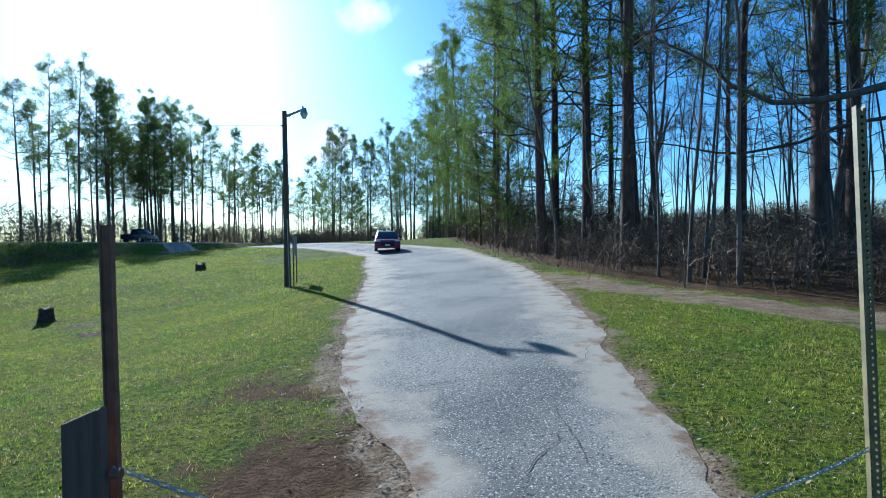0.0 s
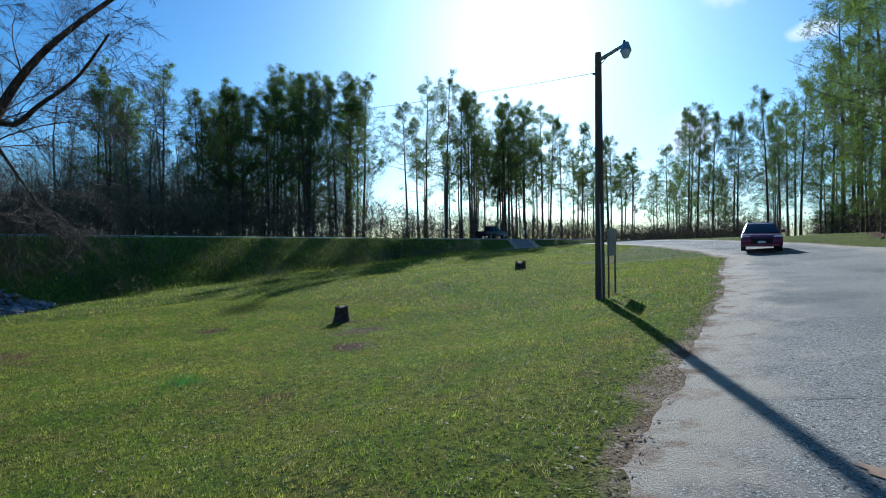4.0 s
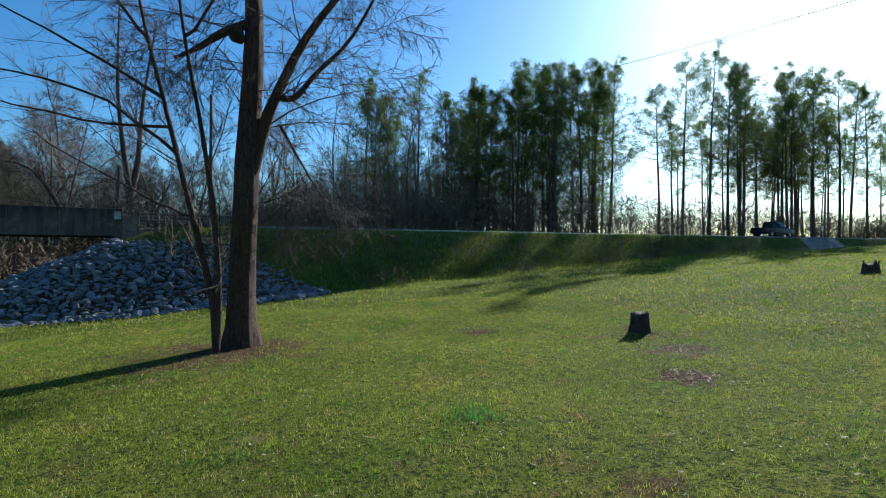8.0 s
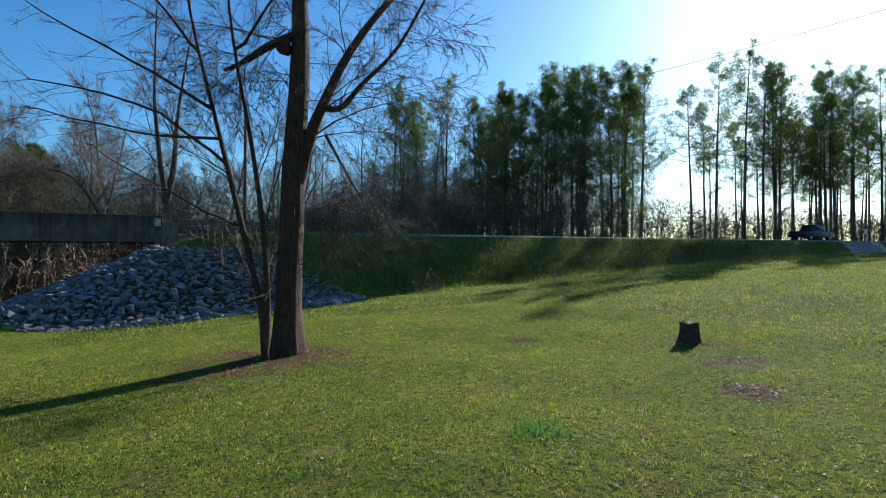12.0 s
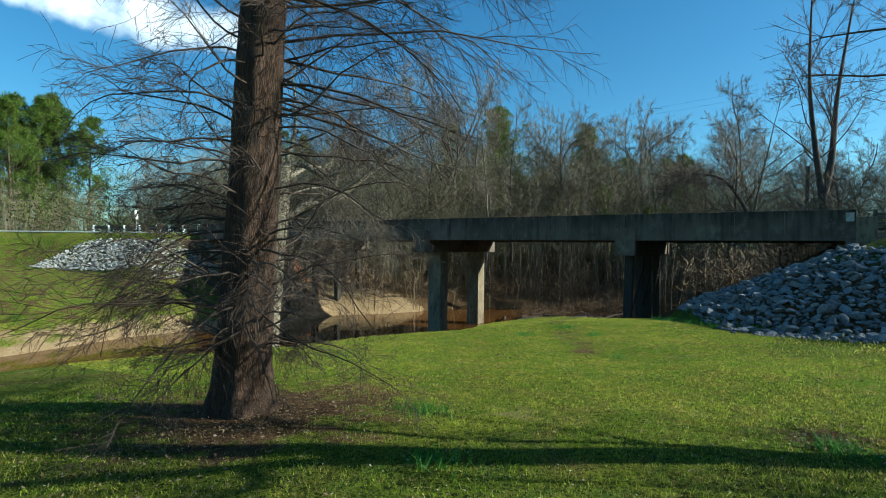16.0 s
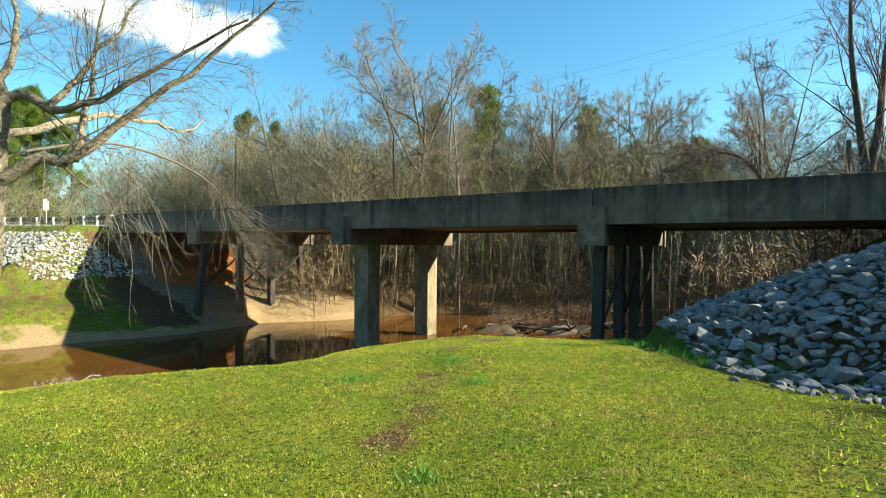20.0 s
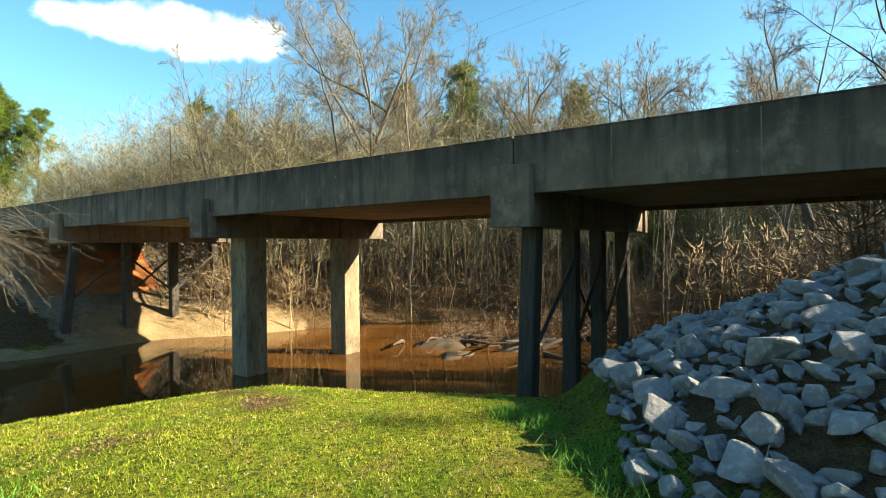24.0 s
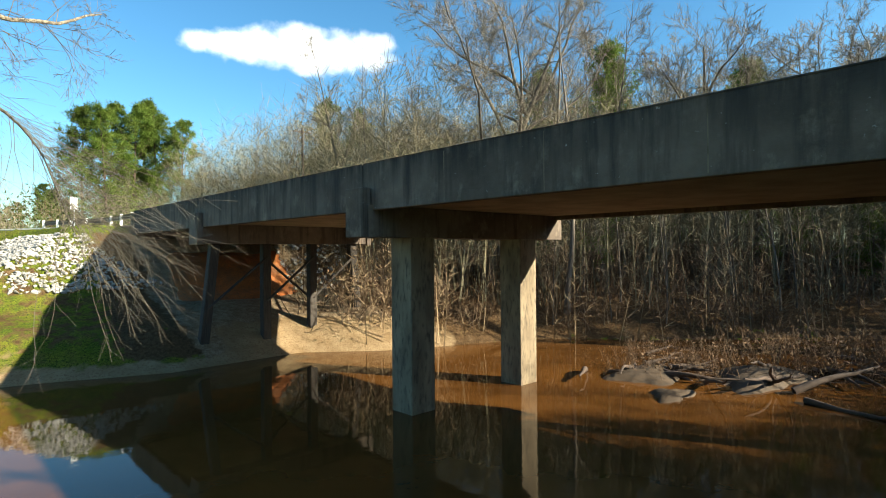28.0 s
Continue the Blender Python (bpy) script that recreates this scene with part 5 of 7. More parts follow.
part_me("trunk", t.mesh("trunk", M_GREY_BARK), reach_tree)
for pts, r in (((((13.5, 26.6, 5.6), (11.6, 26.0, 5.3), (9.7, 25.6, 4.85), (8.6, 25.5, 4.65), (7.6, 25.4, 4.75), (6.7, 25.4, 5.3), (5.7, 25.5, 6.1), (4.9, 25.6, 6.5))), 0.13),
               ((((13.5, 26.6, 4.4), (11.8, 26.2, 4.5), (10.2, 26.0, 4.2), (8.2, 26.0, 3.6), (6.6, 26.2, 3.6), (5.4, 26.4, 3.9))), 0.07),
               ((((13.5, 26.6, 7.6), (11.6, 25.6, 8.0), (9.4, 25.2, 7.7), (7.4, 25.0, 7.3), (5.6, 25.0, 7.6))), 0.09),
               ((((13.5, 26.6, 9.0), (12.0, 25.4, 9.6), (10.0, 24.8, 9.6), (8.4, 24.6, 9.2))), 0.08)):
    b = curve([np.array(p) - base for p in pts], 14)
    t = Tubes()
    t.add(b + rng.normal(0, 0.04, b.shape), np.linspace(r, 0.02, len(b)), 7)
    limb = part_me("limb", t.mesh("limb", M_GREY_BARK), reach_tree)
    t = Tubes()
    ramify(rng, t, b, r * 0.4, 2.4, 1, 12, 0.8, 0.13, 0.03, 0.2, 0.005, 12)
    tagged(part_me("twig_spray", t.mesh("twig_spray", M_DARK_TWIG), limb), kind="stuff")
plant("oak_tree", OAK[1], -68, -40, "tall leafless oak behind the creek bank", turn=1.4, scale=1.05)
plant("bare_tree", OAK[1], -92, -10, "leafless tree with an open rounded crown", turn=2.6, scale=1.5)
plant("bare_tree", OAK[0], -98, 6, "leafless tree with an open rounded crown", turn=3.9, scale=1.5)
plant("bare_tree", BROAD[0], -88, -26, "tall leafless tree with an open crown", turn=5.0, scale=1.1)
for i, (x, y, h) in enumerate(((-54, -144, 2.0), (-48, -140, 1.85), (-60, -146, 2.1), (-44, -147, 1.9), (-64, -141, 1.8), (-57, -152, 2.1), (-50, -150, 2.05), (-66, -64, 1.15), (-70, -62, 1.1), (-83.5, -32, 1.35), (-87, -33, 1.25), (-96, -20, 1.25), (-99, -22, 1.2), (-80, -37, 1.2))):
    plant("pine_tree", FOREST[i % 2], x, y, "full green pine beyond the far embankment", group="evergreens in the woods", scale=h, turn=i * 1.1)
bushes([(-39, -66), (-41, -68), (-43, -64), (-45, -67)], SHRUB, "rounded dark evergreen shrub by the highway", "evergreen shrubs", 1.5, 1.9)

# brush standing on the mud in the creek
for i, (x, y, s) in enumerate(((-53.2, -9.2, 0.8), (-55.0, -8.0, 1.0), (-57.0, -6.6, 1.1), (-58.8, -5.0, 1.2), (-56.2, -10.2, 0.8), (-60.5, -3.4, 1.3), (-61.5, -1.2, 1.3), (-54.0, -6.6, 0.8), (-57.6, -3.2, 1.2), (-59.6, -0.8, 1.4))):
    plant("bush", BRUSH[i % 3], x, y, "dark tangled brush standing on the creek's mud bank", "bush", "brush on the mud bank", s, i * 1.3, ("brushwood", "foliage"), max(land_at(x, y), WATER - 0.05))
for i, (x, y, s) in enumerate(((-62, -0.5, 0.7), (-60, 2, 0.8), (-64.5, 0.5, 0.9), (-66, 4, 0.9), (-58.5, -18.6, 0.8), (-61.5, -16, 0.7), (-64, -13.5, 0.85))):
    plant("sapling", THIN[i % 4], x, y, "thin leafless tree on the creek's edge", group="creekside woods", scale=s, turn=i * 2.2, z=max(land_at(x, y), WATER - 0.05))

# ---- the trees that the camera passes ----
def spray(name, me, parent, label=""):
    """Twigs too fine to pick apart."""
    return tagged(part_me(name, me, parent, label), kind="stuff")


def frame_of(yaw):
    """Right and away directions for a view along that bearing (degrees, from north to the west)."""
    a = math.radians(yaw)
    return np.array([math.cos(a), math.sin(a), 0]), np.array([-math.sin(a), math.cos(a), 0])


def rough_trunk(rng, chain, radii, sides, flare=0.0, ridge=0.06):
    """A trunk with furrows and a flared, buttressed foot."""
    n = len(chain)
    ang = np.arange(sides) * 2 * np.pi / sides
    v, f = [], []
    lobes = sum(rng.uniform(0.3, 1) * np.cos(k * ang + rng.uniform(0, 6)) for k in (3, 5, 7))
    for i, (p, r) in enumerate(zip(chain, radii)):
        h = max(p[2], 0)
        rr = r * (1 + flare * math.exp(-h / 0.45) * (1 + 0.25 * lobes)) * (1 + ridge * 0.4 * lobes + rng.normal(0, ridge * 0.5, sides))
        v += [(p[0] + math.cos(a) * q, p[1] + math.sin(a) * q, p[2]) for a, q in zip(ang, rr)]
        if i:
            f += [((i - 1) * sides + k, (i - 1) * sides + (k + 1) % sides, i * sides + (k + 1) % sides, i * sides + k) for k in range(sides)]
    return np.array(v), np.array(f)


# twin-stemmed willow in the lawn
R8, A8 = frame_of(64.3)


def at8(r, a, h):
    return R8 * r + A8 * a + np.array([0, 0, h])


rng = np.random.default_rng(301)
willow = thing("willow_tree", (-18.05, 19.75, land_at(-18.05, 19.75)), 0, "leafless brown willow with a forked trunk standing in the lawn", "tree")
main = curve([at8(0, 0, -0.3), at8(0.02, 0, 1.5), at8(0.12, 0, 4.2), at8(0.25, 0.05, 7.0), at8(0.2, 0.2, 9.8), at8(0.45, 0.3, 13)], 30)
v, f = rough_trunk(rng, main, np.interp(main[:, 2], [0, 1, 5, 8, 13], [0.36, 0.31, 0.27, 0.2, 0.06]), 18, 0.35, 0.05)
part_me("trunk", fast_mesh("trunk", v, f, M_BARK, True), willow)
limbs = [([at8(0.14, 0, 3.6), at8(0.5, 0, 5.1), at8(0.85, -0.1, 5.9), at8(1.5, -0.2, 7.1), at8(2.4, -0.3, 8.2), at8(3.8, -0.3, 9.6)], 0.17),
         ([at8(0.85, -0.1, 5.85), at8(1.35, -0.4, 5.75), at8(1.9, -0.7, 6.2), at8(2.7, -0.9, 6.9), at8(3.4, -1.1, 8.0)], 0.085),
         ([at8(0.2, 0, 7.6), at8(-0.35, -0.2, 7.3), at8(-0.9, -0.4, 6.85), at8(-1.35, -0.5, 6.6)], 0.13),
         ([at8(0.9, 0, 5.2), at8(1.3, 0.3, 4.4), at8(1.75, 0.5, 3.6)], 0.045),
         ([at8(0.3, 0.1, 8.6), at8(1.0, 0.4, 10), at8(1.6, 0.6, 12)], 0.1),
         ([at8(0.2, 0.1, 9.0), at8(-0.8, 0.4, 10.5), at8(-1.8, 0.5, 12)], 0.09)]
for pts, r in limbs:
    c = curve(pts, 14)
    t = Tubes()
    t.add(c, np.linspace(r, r * 0.3, len(c)), 8)
    limb = part_me("limb", t.mesh("limb", M_BARK), willow)
    t = Tubes()
    ramify(rng, t, c, r * 0.4, 2.7, 1, 19, 0.9, 0.12, -0.06, 0.15, 0.004, 13)
    spray("twig_spray", t.mesh("twig_spray", M_DARK_TWIG), limb)
t = Tubes()
ramify(rng, t, main, 0.07, 2.6, 1, 36, 1.0, 0.13, -0.07, 0.25, 0.004, 13)
spray("twig_spray", t.mesh("twig_spray", M_DARK_TWIG), willow)
bm = bmesh.new()
bmesh.ops.create_icosphere(bm, subdivisions=2, radius=0.2, matrix=Matrix.Translation(at8(-0.05, -0.22, 7.25)))
for vert in bm.verts:
    vert.co += vert.normal * noise.noise(vert.co * 5) * 0.06
part("burl", bm, M_BARK, willow, "rounded dark burl on the trunk", True)

rng = np.random.default_rng(302)
slim = thing("slim_tree", (-17.35, 19.2, land_at(-17.35, 19.2)), 0, "slim leafless twin-stemmed tree beside the willow", "tree")
s1 = curve([at8(0, 0, -0.3), at8(-0.06, 0, 0.8), at8(-0.25, 0.1, 1.6), at8(-0.8, 0.2, 3.6), at8(-1.3, 0.3, 5.4), at8(-1.9, 0.3, 7.8), at8(-2.3, 0.5, 10)], 20)
s2 = curve([at8(0.0, 0, 0.3), at8(0.02, 0, 1.4), at8(-0.06, 0, 2.8), at8(-0.35, 0, 4.8), at8(-0.75, -0.1, 7.2), at8(-1.0, -0.1, 9.5)], 20)
for c, r in ((s1, 0.105), (s2, 0.09)):
    t = Tubes()
    t.add(c, np.linspace(r, 0.02, len(c)), 9)
    stem = part_me("trunk", t.mesh("trunk", M_BARK), slim)
    t = Tubes()
    ramify(rng, t, c, r * 0.5, 2.6, 1, 15, 0.8, 0.09, 0.03, 0.22, 0.0045, 11)
    spray("twig_spray", t.mesh("twig_spray", M_DARK_TWIG), stem)
for pts, r in (([at8(-1.4, 0.25, 5.7), at8(-3.2, 0.2, 7.0), at8(-5.8, 0.3, 8.3)], 0.05), ([at8(-1.0, 0.2, 4.4), at8(-2.8, 0.0, 5.7), at8(-5.2, -0.2, 6.4)], 0.045),
               ([at8(-1.2, 0.2, 5.0), at8(-3.4, 0.5, 5.5), at8(-6.0, 0.6, 5.9)], 0.04), ([at8(-1.7, 0.3, 7.0), at8(-3.0, 0.3, 8.6), at8(-5.0, 0.2, 10.2)], 0.045),
               ([at8(-0.6, 0.1, 3.0), at8(-2.0, 0.4, 3.6), at8(-4.2, 0.5, 4.9)], 0.035), ([at8(-0.7, -0.1, 6.9), at8(0.4, -0.3, 8.2), at8(1.2, -0.4, 9.4)], 0.04)):
    c = curve([p + rng.normal(0, 0.12, 3) * (k > 0) for k, p in enumerate(pts)], 9)
    c[1:] += np.cumsum(rng.normal(0, 0.05, (8, 3)), 0)
    t = Tubes()
    t.add(c, np.linspace(r, 0.012, len(c)), 6)
    limb = part_me("limb", t.mesh("limb", M_BARK), slim, "long thin rising limb")
    t = Tubes()
    ramify(rng, t, c, r * 0.5, 1.9, 0, 13, 0.55, 0.08, 0.03, 0.15, 0.0045, 9)
    spray("twig_spray", t.mesh("twig_spray", M_DARK_TWIG), limb)
t = Tubes()
for pts in ([at8(0, -0.1, 1.35), at8(0.3, -0.5, 1.75), at8(0.45, -0.7, 2.2)], [at8(0.1, -0.2, 1.5), at8(-0.5, -0.8, 1.3), at8(-1.5, -1.2, 1.0), at8(-2.1, -1.4, 1.15)]):
    c = curve(pts, 8)
    t.add(c, np.linspace(0.02, 0.007, len(c)), 4)
    sprout(rng, t, c, 0.012, 0.5, 0, 5, 0.8, 0.2, 0.02, 0.3, 0.5, 0.004)
part_me("bleached_branch", t.mesh("bleached_branch", M_BIRCH), slim, "pale dead branch")

# bald cypress beside the path
R17, A17 = frame_of(128.2)


def at17(r, a, h):
    return R17 * r + A17 * a + np.array([0, 0, h])


rng = np.random.default_rng(303)
cyp = thing("cypress_tree", (-12.45, 6.75, land_at(-12.45, 6.75)), 0, "stout leafless cypress with drooping twigs and red-brown shredded bark", "tree")
main = curve([at17(0, 0, -0.25), at17(0.05, 0, 1.2), at17(0.16, 0, 3.4), at17(0.3, 0, 6.5), at17(0.45, 0.1, 10), at17(0.5, 0.1, 15)], 60)
v, f = rough_trunk(rng, main, np.interp(main[:, 2], [0, 1.0, 4, 8, 15], [0.46, 0.43, 0.4, 0.34, 0.08]), 40, 0.3, 0.05)
part_me("trunk", fast_mesh("trunk", v, f, M_BARK, True), cyp)
for k in range(150):
    h = 2.6 + 9.6 * (k / 149) ** 1.1
    p, way = along(main, (h + 0.25) / 15.25)
    ang = rng.uniform(0, 2 * math.pi)
    d = np.array([math.cos(ang), math.sin(ang), rng.uniform(0.0, 0.5)])
    ln = rng.uniform(1.6, 3.2) if h > 3.4 else rng.uniform(1.0, 2.0)
    c = wander(rng, p + d * 0.3 * (1, 1, 0), d / np.linalg.norm(d), ln, 9, 0.16, -0.08 if h < 6 else -0.05)
    t = Tubes()
    t.add(c, np.linspace(0.021, 0.005, len(c)), 5)
    sprout(rng, t, c, 0.014, ln * 0.5, 1, 13, 0.7, 0.27, -0.06, 0.1, 0.6, 0.0038)
    part_me("branch", t.mesh("branch", M_DARK_TWIG), cyp)

# long boughs that hang over the lawn
for k in range(17):
    h = rng.uniform(7.5, 12.5)
    p, way = along(main, (h + 0.25) / 15.25)
    ang = rng.uniform(-0.2, 0.75)
    d = R17 * math.cos(ang) + A17 * math.sin(ang) + np.array([0, 0, rng.uniform(-0.1, 0.35)])
    ln = rng.uniform(3.4, 5.8)
    c = wander(rng, p, d / np.linalg.norm(d), ln, 9, 0.09, -0.06)
    t = Tubes()
    t.add(c, np.linspace(0.03, 0.006, len(c)), 6)
    bough = part_me("bough", t.mesh("bough", M_DARK_TWIG), cyp, "long thin bough")
    t = Tubes()
    ramify(rng, t, c, 0.016, ln * 0.34, 0, 17, 0.5, 0.08, -0.05, 0.15, 0.0042, 9)
    spray("twig_spray", t.mesh("twig_spray", M_DARK_TWIG), bough)

# pale birch on the bank
R19, A19 = frame_of(129)


def at19(r, a, h):
    return R19 * r + A19 * a + np.array([0, 0, h])


rng = np.random.default_rng(304)
bz = -4.38
birch = thing("birch_tree", (-21.6, -5.3, bz), 0, "pale river birch with peeling bark leaning over the creek", "tree")
main = curve([at19(-0.25, 0, -2.2), at19(-0.12, 0, -0.4), at19(0.0, 0, 1.0), at19(0.25, 0, 4.5), at19(0.5, 0, 7.2), at19(0.6, 0, 8.6)], 30)
v, f = rough_trunk(rng, main, np.interp(main[:, 2], [0, 1, 5, 8.6], [0.5, 0.43, 0.38, 0.31]), 24, 0.35, 0.09)
part_me("trunk", fast_mesh("trunk", v, f, M_BIRCH, True), birch)
W = np.array([-21.6, -5.3, bz])
arms = [([at19(0.35, 0, 6.2), at19(1.6, 0.1, 6.9), at19(2.6, 0.2, 7.0), at19(4.2, 0.2, 8.4), at19(6.0, 0.2, 9.6), at19(8.0, 0, 11.2)], 0.16, -0.01),
        ([at19(0.6, 0, 8.4), at19(1.3, 0, 8.7), at19(2.2, -0.2, 8.2), at19(3.6, -0.3, 8.5), at19(5.2, -0.4, 9.4), at19(7.5, -0.5, 10.5)], 0.13, 0.0),
        ([at19(0.5, 0, 8.4), at19(0.1, 0, 9.2), at19(0.0, 0.1, 10.8), at19(-0.6, 0.2, 13)], 0.13, 0.03),
        ([at19(0.65, 0, 8.5), at19(1.0, 0.1, 10.5), at19(0.9, 0.2, 13)], 0.1, 0.03),
        ([at19(2.6, 0.2, 7.0), at19(3.0, 0.2, 9.0), at19(3.4, 0.2, 11.5)], 0.09, 0.02),
        ([at19(2.2, -0.2, 8.2), at19(3.0, 0.2, 9.6), at19(4.6, 0.5, 12)], 0.09, 0.02),
        ([at19(0.2, 0, 9.3), at19(-1.5, 0.2, 9.9), at19(-3.6, 0.3, 9.6), at19(-5.5, 0.4, 9.9)], 0.06, -0.02),
        ([np.array([-22.6, -5.9, 3.4]) - W, np.array([-25.2, -7.6, 4.8]) - W, np.array([-27.6, -9.0, 5.2]) - W, np.array([-29.2, -10.6, 5.35]) - W, np.array([-30.6, -11.7, 5.75]) - W, np.array([-31.8, -12.6, 6.6]) - W], 0.1, -0.02)]
for pts, r, lift in arms:
    c = curve(pts, 18)
    t = Tubes()
    t.add(c + rng.normal(0, 0.05, c.shape), np.linspace(r * 1.25, r * 0.22, len(c)), 9)
    limb = part_me("limb", t.mesh("limb", M_BIRCH), birch)
    t = Tubes()
    sprout(rng, t, c, r * 0.5, 2.8, 2, 18, 0.8, 0.18, lift - 0.01, 0.25, 0.6, 0.0048)
    spray("twig_spray", t.mesh("twig_spray", M_TWIG), limb)
droop = curve([np.array(p) - W for p in ((-22.5, -5.8, 2.9), (-25.2, -6.6, 3.7), (-27.2, -6.8, 3.5), (-28.5, -6.9, 3.05), (-29.6, -7.5, 2.6), (-30.2, -7.9, 2.0), (-30.5, -7.8, 1.2), (-30.7, -7.6, 0.5))], 26)
t = Tubes()
t.add(droop, np.linspace(0.05, 0.006, len(droop)), 6)
limb = part_me("hanging_limb", t.mesh("hanging_limb", M_TWIG), birch, "long bough hanging over the water")
t = Tubes()
for _ in range(105):
    p, way = along(droop, rng.uniform(0.6, 0.99) if rng.random() < 0.85 else rng.uniform(0.3, 0.6))
    d = np.array([-0.81, 0.59, 0]) * rng.uniform(0.05, 1.3) + rng.normal(0, 0.2, 3) - (0, 0, rng.uniform(0.1, 0.8))
    c = wander(rng, p, d / np.linalg.norm(d), rng.uniform(1.3, 3.8), 10, 0.1, -0.05)
    c = c[c[:, 2] > WATER - bz + 0.4]
    if len(c) < 4:
        continue
    t.add(c, np.linspace(0.006, 0.0025, len(c)), 3)
    sprout(rng, t, c, 0.004, 0.75, 0, 9, 0.6, 0.1, -0.05, 0.15, 0.6, 0.002)
spray("twig_spray", t.mesh("twig_spray", M_TWIG), limb)
for k in range(5):
    t = Tubes()
    for _ in range(16):
        q = at19(rng.uniform(0.4, 4.4), rng.uniform(-0.8, 0.6), rng.uniform(5.6, 7.2))
        c = wander(rng, q, (rng.normal(0, 0.5), rng.normal(0, 0.5), -0.3), rng.uniform(1.4, 4.2), 9, 0.13, -0.12)
        t.add(c, np.linspace(0.008, 0.003, len(c)), 3)
        sprout(rng, t, c, 0.006, 0.7, 0, 8, 0.6, 0.13, -0.08, 0.15, 0.6, 0.0028)
    spray("hanging_spray", t.mesh("hanging_spray", M_TWIG), birch)

# bare trees behind the far end of the bridge
rng = np.random.default_rng(305)
twin = thing("bare_tree", (-75.2, 13.0, land_at(-75.2, 13.0)), 0, "tall dark leafless tree with two rising stems behind the bridge", "tree")
R20, A20 = frame_of(128)
tz = np.array([0, 0, 1.0])
c0 = curve([R20 * 0.2 - tz * 0.4, R20 * 0.1 + tz * 6, R20 * 0 + tz * 10, R20 * -0.8 + tz * 15, R20 * -1.5 + tz * 22, R20 * -1.3 + tz * 32], 24)
c1 = curve([R20 * 0 + tz * 10, R20 * 0.9 + tz * 14, R20 * 1.5 + tz * 21, R20 * 3.2 + tz * 31], 18)
for c, r in ((c0, 0.6), (c1, 0.45)):
    t = Tubes()
    t.add(c, np.linspace(r, 0.06, len(c)), 10)
    stem = part_me("trunk", t.mesh("trunk", M_DARK_TWIG), twin)
    t = Tubes()
    ramify(rng, t, c, r * 0.5, 9.0, 2, 13, 0.75, 0.1, 0.05, 0.28, 0.012, 12)
    part_me("crown", t.mesh("crown", M_DARK_TWIG), stem)
lean = thing("leaning_tree", (-77.5, 8.0, land_at(-77.5, 8.0)), 0, "arching leafless tree leaning over behind the bridge", "tree")
c = curve([(0, 0, -0.4), R20 * -0.5 + tz * 6, R20 * -2.4 + tz * 11, R20 * -5 + tz * 14.5, R20 * -8 + tz * 15.2, R20 * -10 + tz * 14.5], 22)
t = Tubes()
t.add(c, np.linspace(0.35, 0.05, len(c)), 9)
part_me("trunk", t.mesh("trunk", M_GREY_BARK), lean)
t = Tubes()
ramify(rng, t, c, 0.18, 5.0, 1, 22, 0.8, 0.1, 0.04, 0.3, 0.011, 16)
part_me("crown", t.mesh("crown", M_DARK_TWIG), lean)
snag = thing("snag", (-76.9, 11.6, land_at(-76.9, 11.6)), 0, "broken dead trunk standing behind the bridge", "dead tree")
t = Tubes()
c = curve([(0, 0, -0.4), (0.1, 0, 6), (0.1, 0.1, 14.0)], 9)
t.add(c, np.linspace(0.3, 0.2, len(c)), 8)
part_me("trunk", t.mesh("trunk", M_GREY_BARK), snag)

# ---- posts, lamp, stumps, signs ----
def ground_thing(name, x, y, turn, label, category, group="", sink=0.0):
    return thing(name, (x, y, land_at(x, y) - sink), turn, label, category, group)


# lamp pole by the driveway
lp = ground_thing("street_lamp", -6.97, 31.5, 0, "tall wooden pole with a short arm and a security lamp", "lamp post")
top = 6.38 - land_at(-6.97, 31.5)
bm = rod((0, 0, -0.5), (0.03, -0.12, top), 0.135, 0.085, 14)
part("pole", bm, M_POLE, lp)
arm = part("arm", rod((0.02, -0.12, top - 0.22), (0.78, -0.09, top + 0.06), 0.055, 0.045, 8), M_STEEL, lp, "short metal arm")
part("brace", rod((0.02, -0.12, top - 0.4), (0.35, -0.1, top - 0.1), 0.015, sides=6), M_STEEL, lp)
head = part("lamp_head", rod((0.78, -0.09, top - 0.12), (0.78, -0.09, top + 0.1), 0.15, 0.08, 14), M_STEEL, lp, "dull metal lamp housing")
part("lens", rod((0.78, -0.09, top - 0.3), (0.78, -0.09, top - 0.12), 0.07, 0.145, 14), M_LENS, head, "bowl of cloudy plastic")
part("photocell", rod((0.74, -0.09, top + 0.1), (0.74, -0.09, top + 0.17), 0.035, 0.03, 10), M_DARK, head)
part("insulator", rod((-0.12, -0.12, top - 0.55), (0.0, -0.12, top - 0.55), 0.03, sides=8), M_DARK, lp)
# conduit down the pole
part("conduit", rod((0.1, -0.1, 0.0), (0.075, -0.16, 2.6), 0.02, sides=6), M_STEEL, lp)

nb = ground_thing("notice_board", -6.72, 31.45, 0, "dark notice board on two thin legs beside the lamp pole", "sign")
bd = Vector((-0.22, 0.975, 0))
base_z = land_at(-6.72, 31.45)
for d in (0.06, 1.08):
    part("leg", rod(bd * d + Vector((0, 0, -0.3)), bd * d + Vector((0, 0, 1.62 - base_z)), 0.025, sides=8), M_RUST, nb)
bm = box(-0.025, 0.025, 0.0, 1.14, 0.86 - base_z, 1.6 - base_z, 0.006)
bmesh.ops.transform(bm, matrix=Matrix.Rotation(math.atan2(0.22, 0.975), 4, "Z"), verts=bm.verts)
part("panel", bm, M_SIGNBACK, nb)


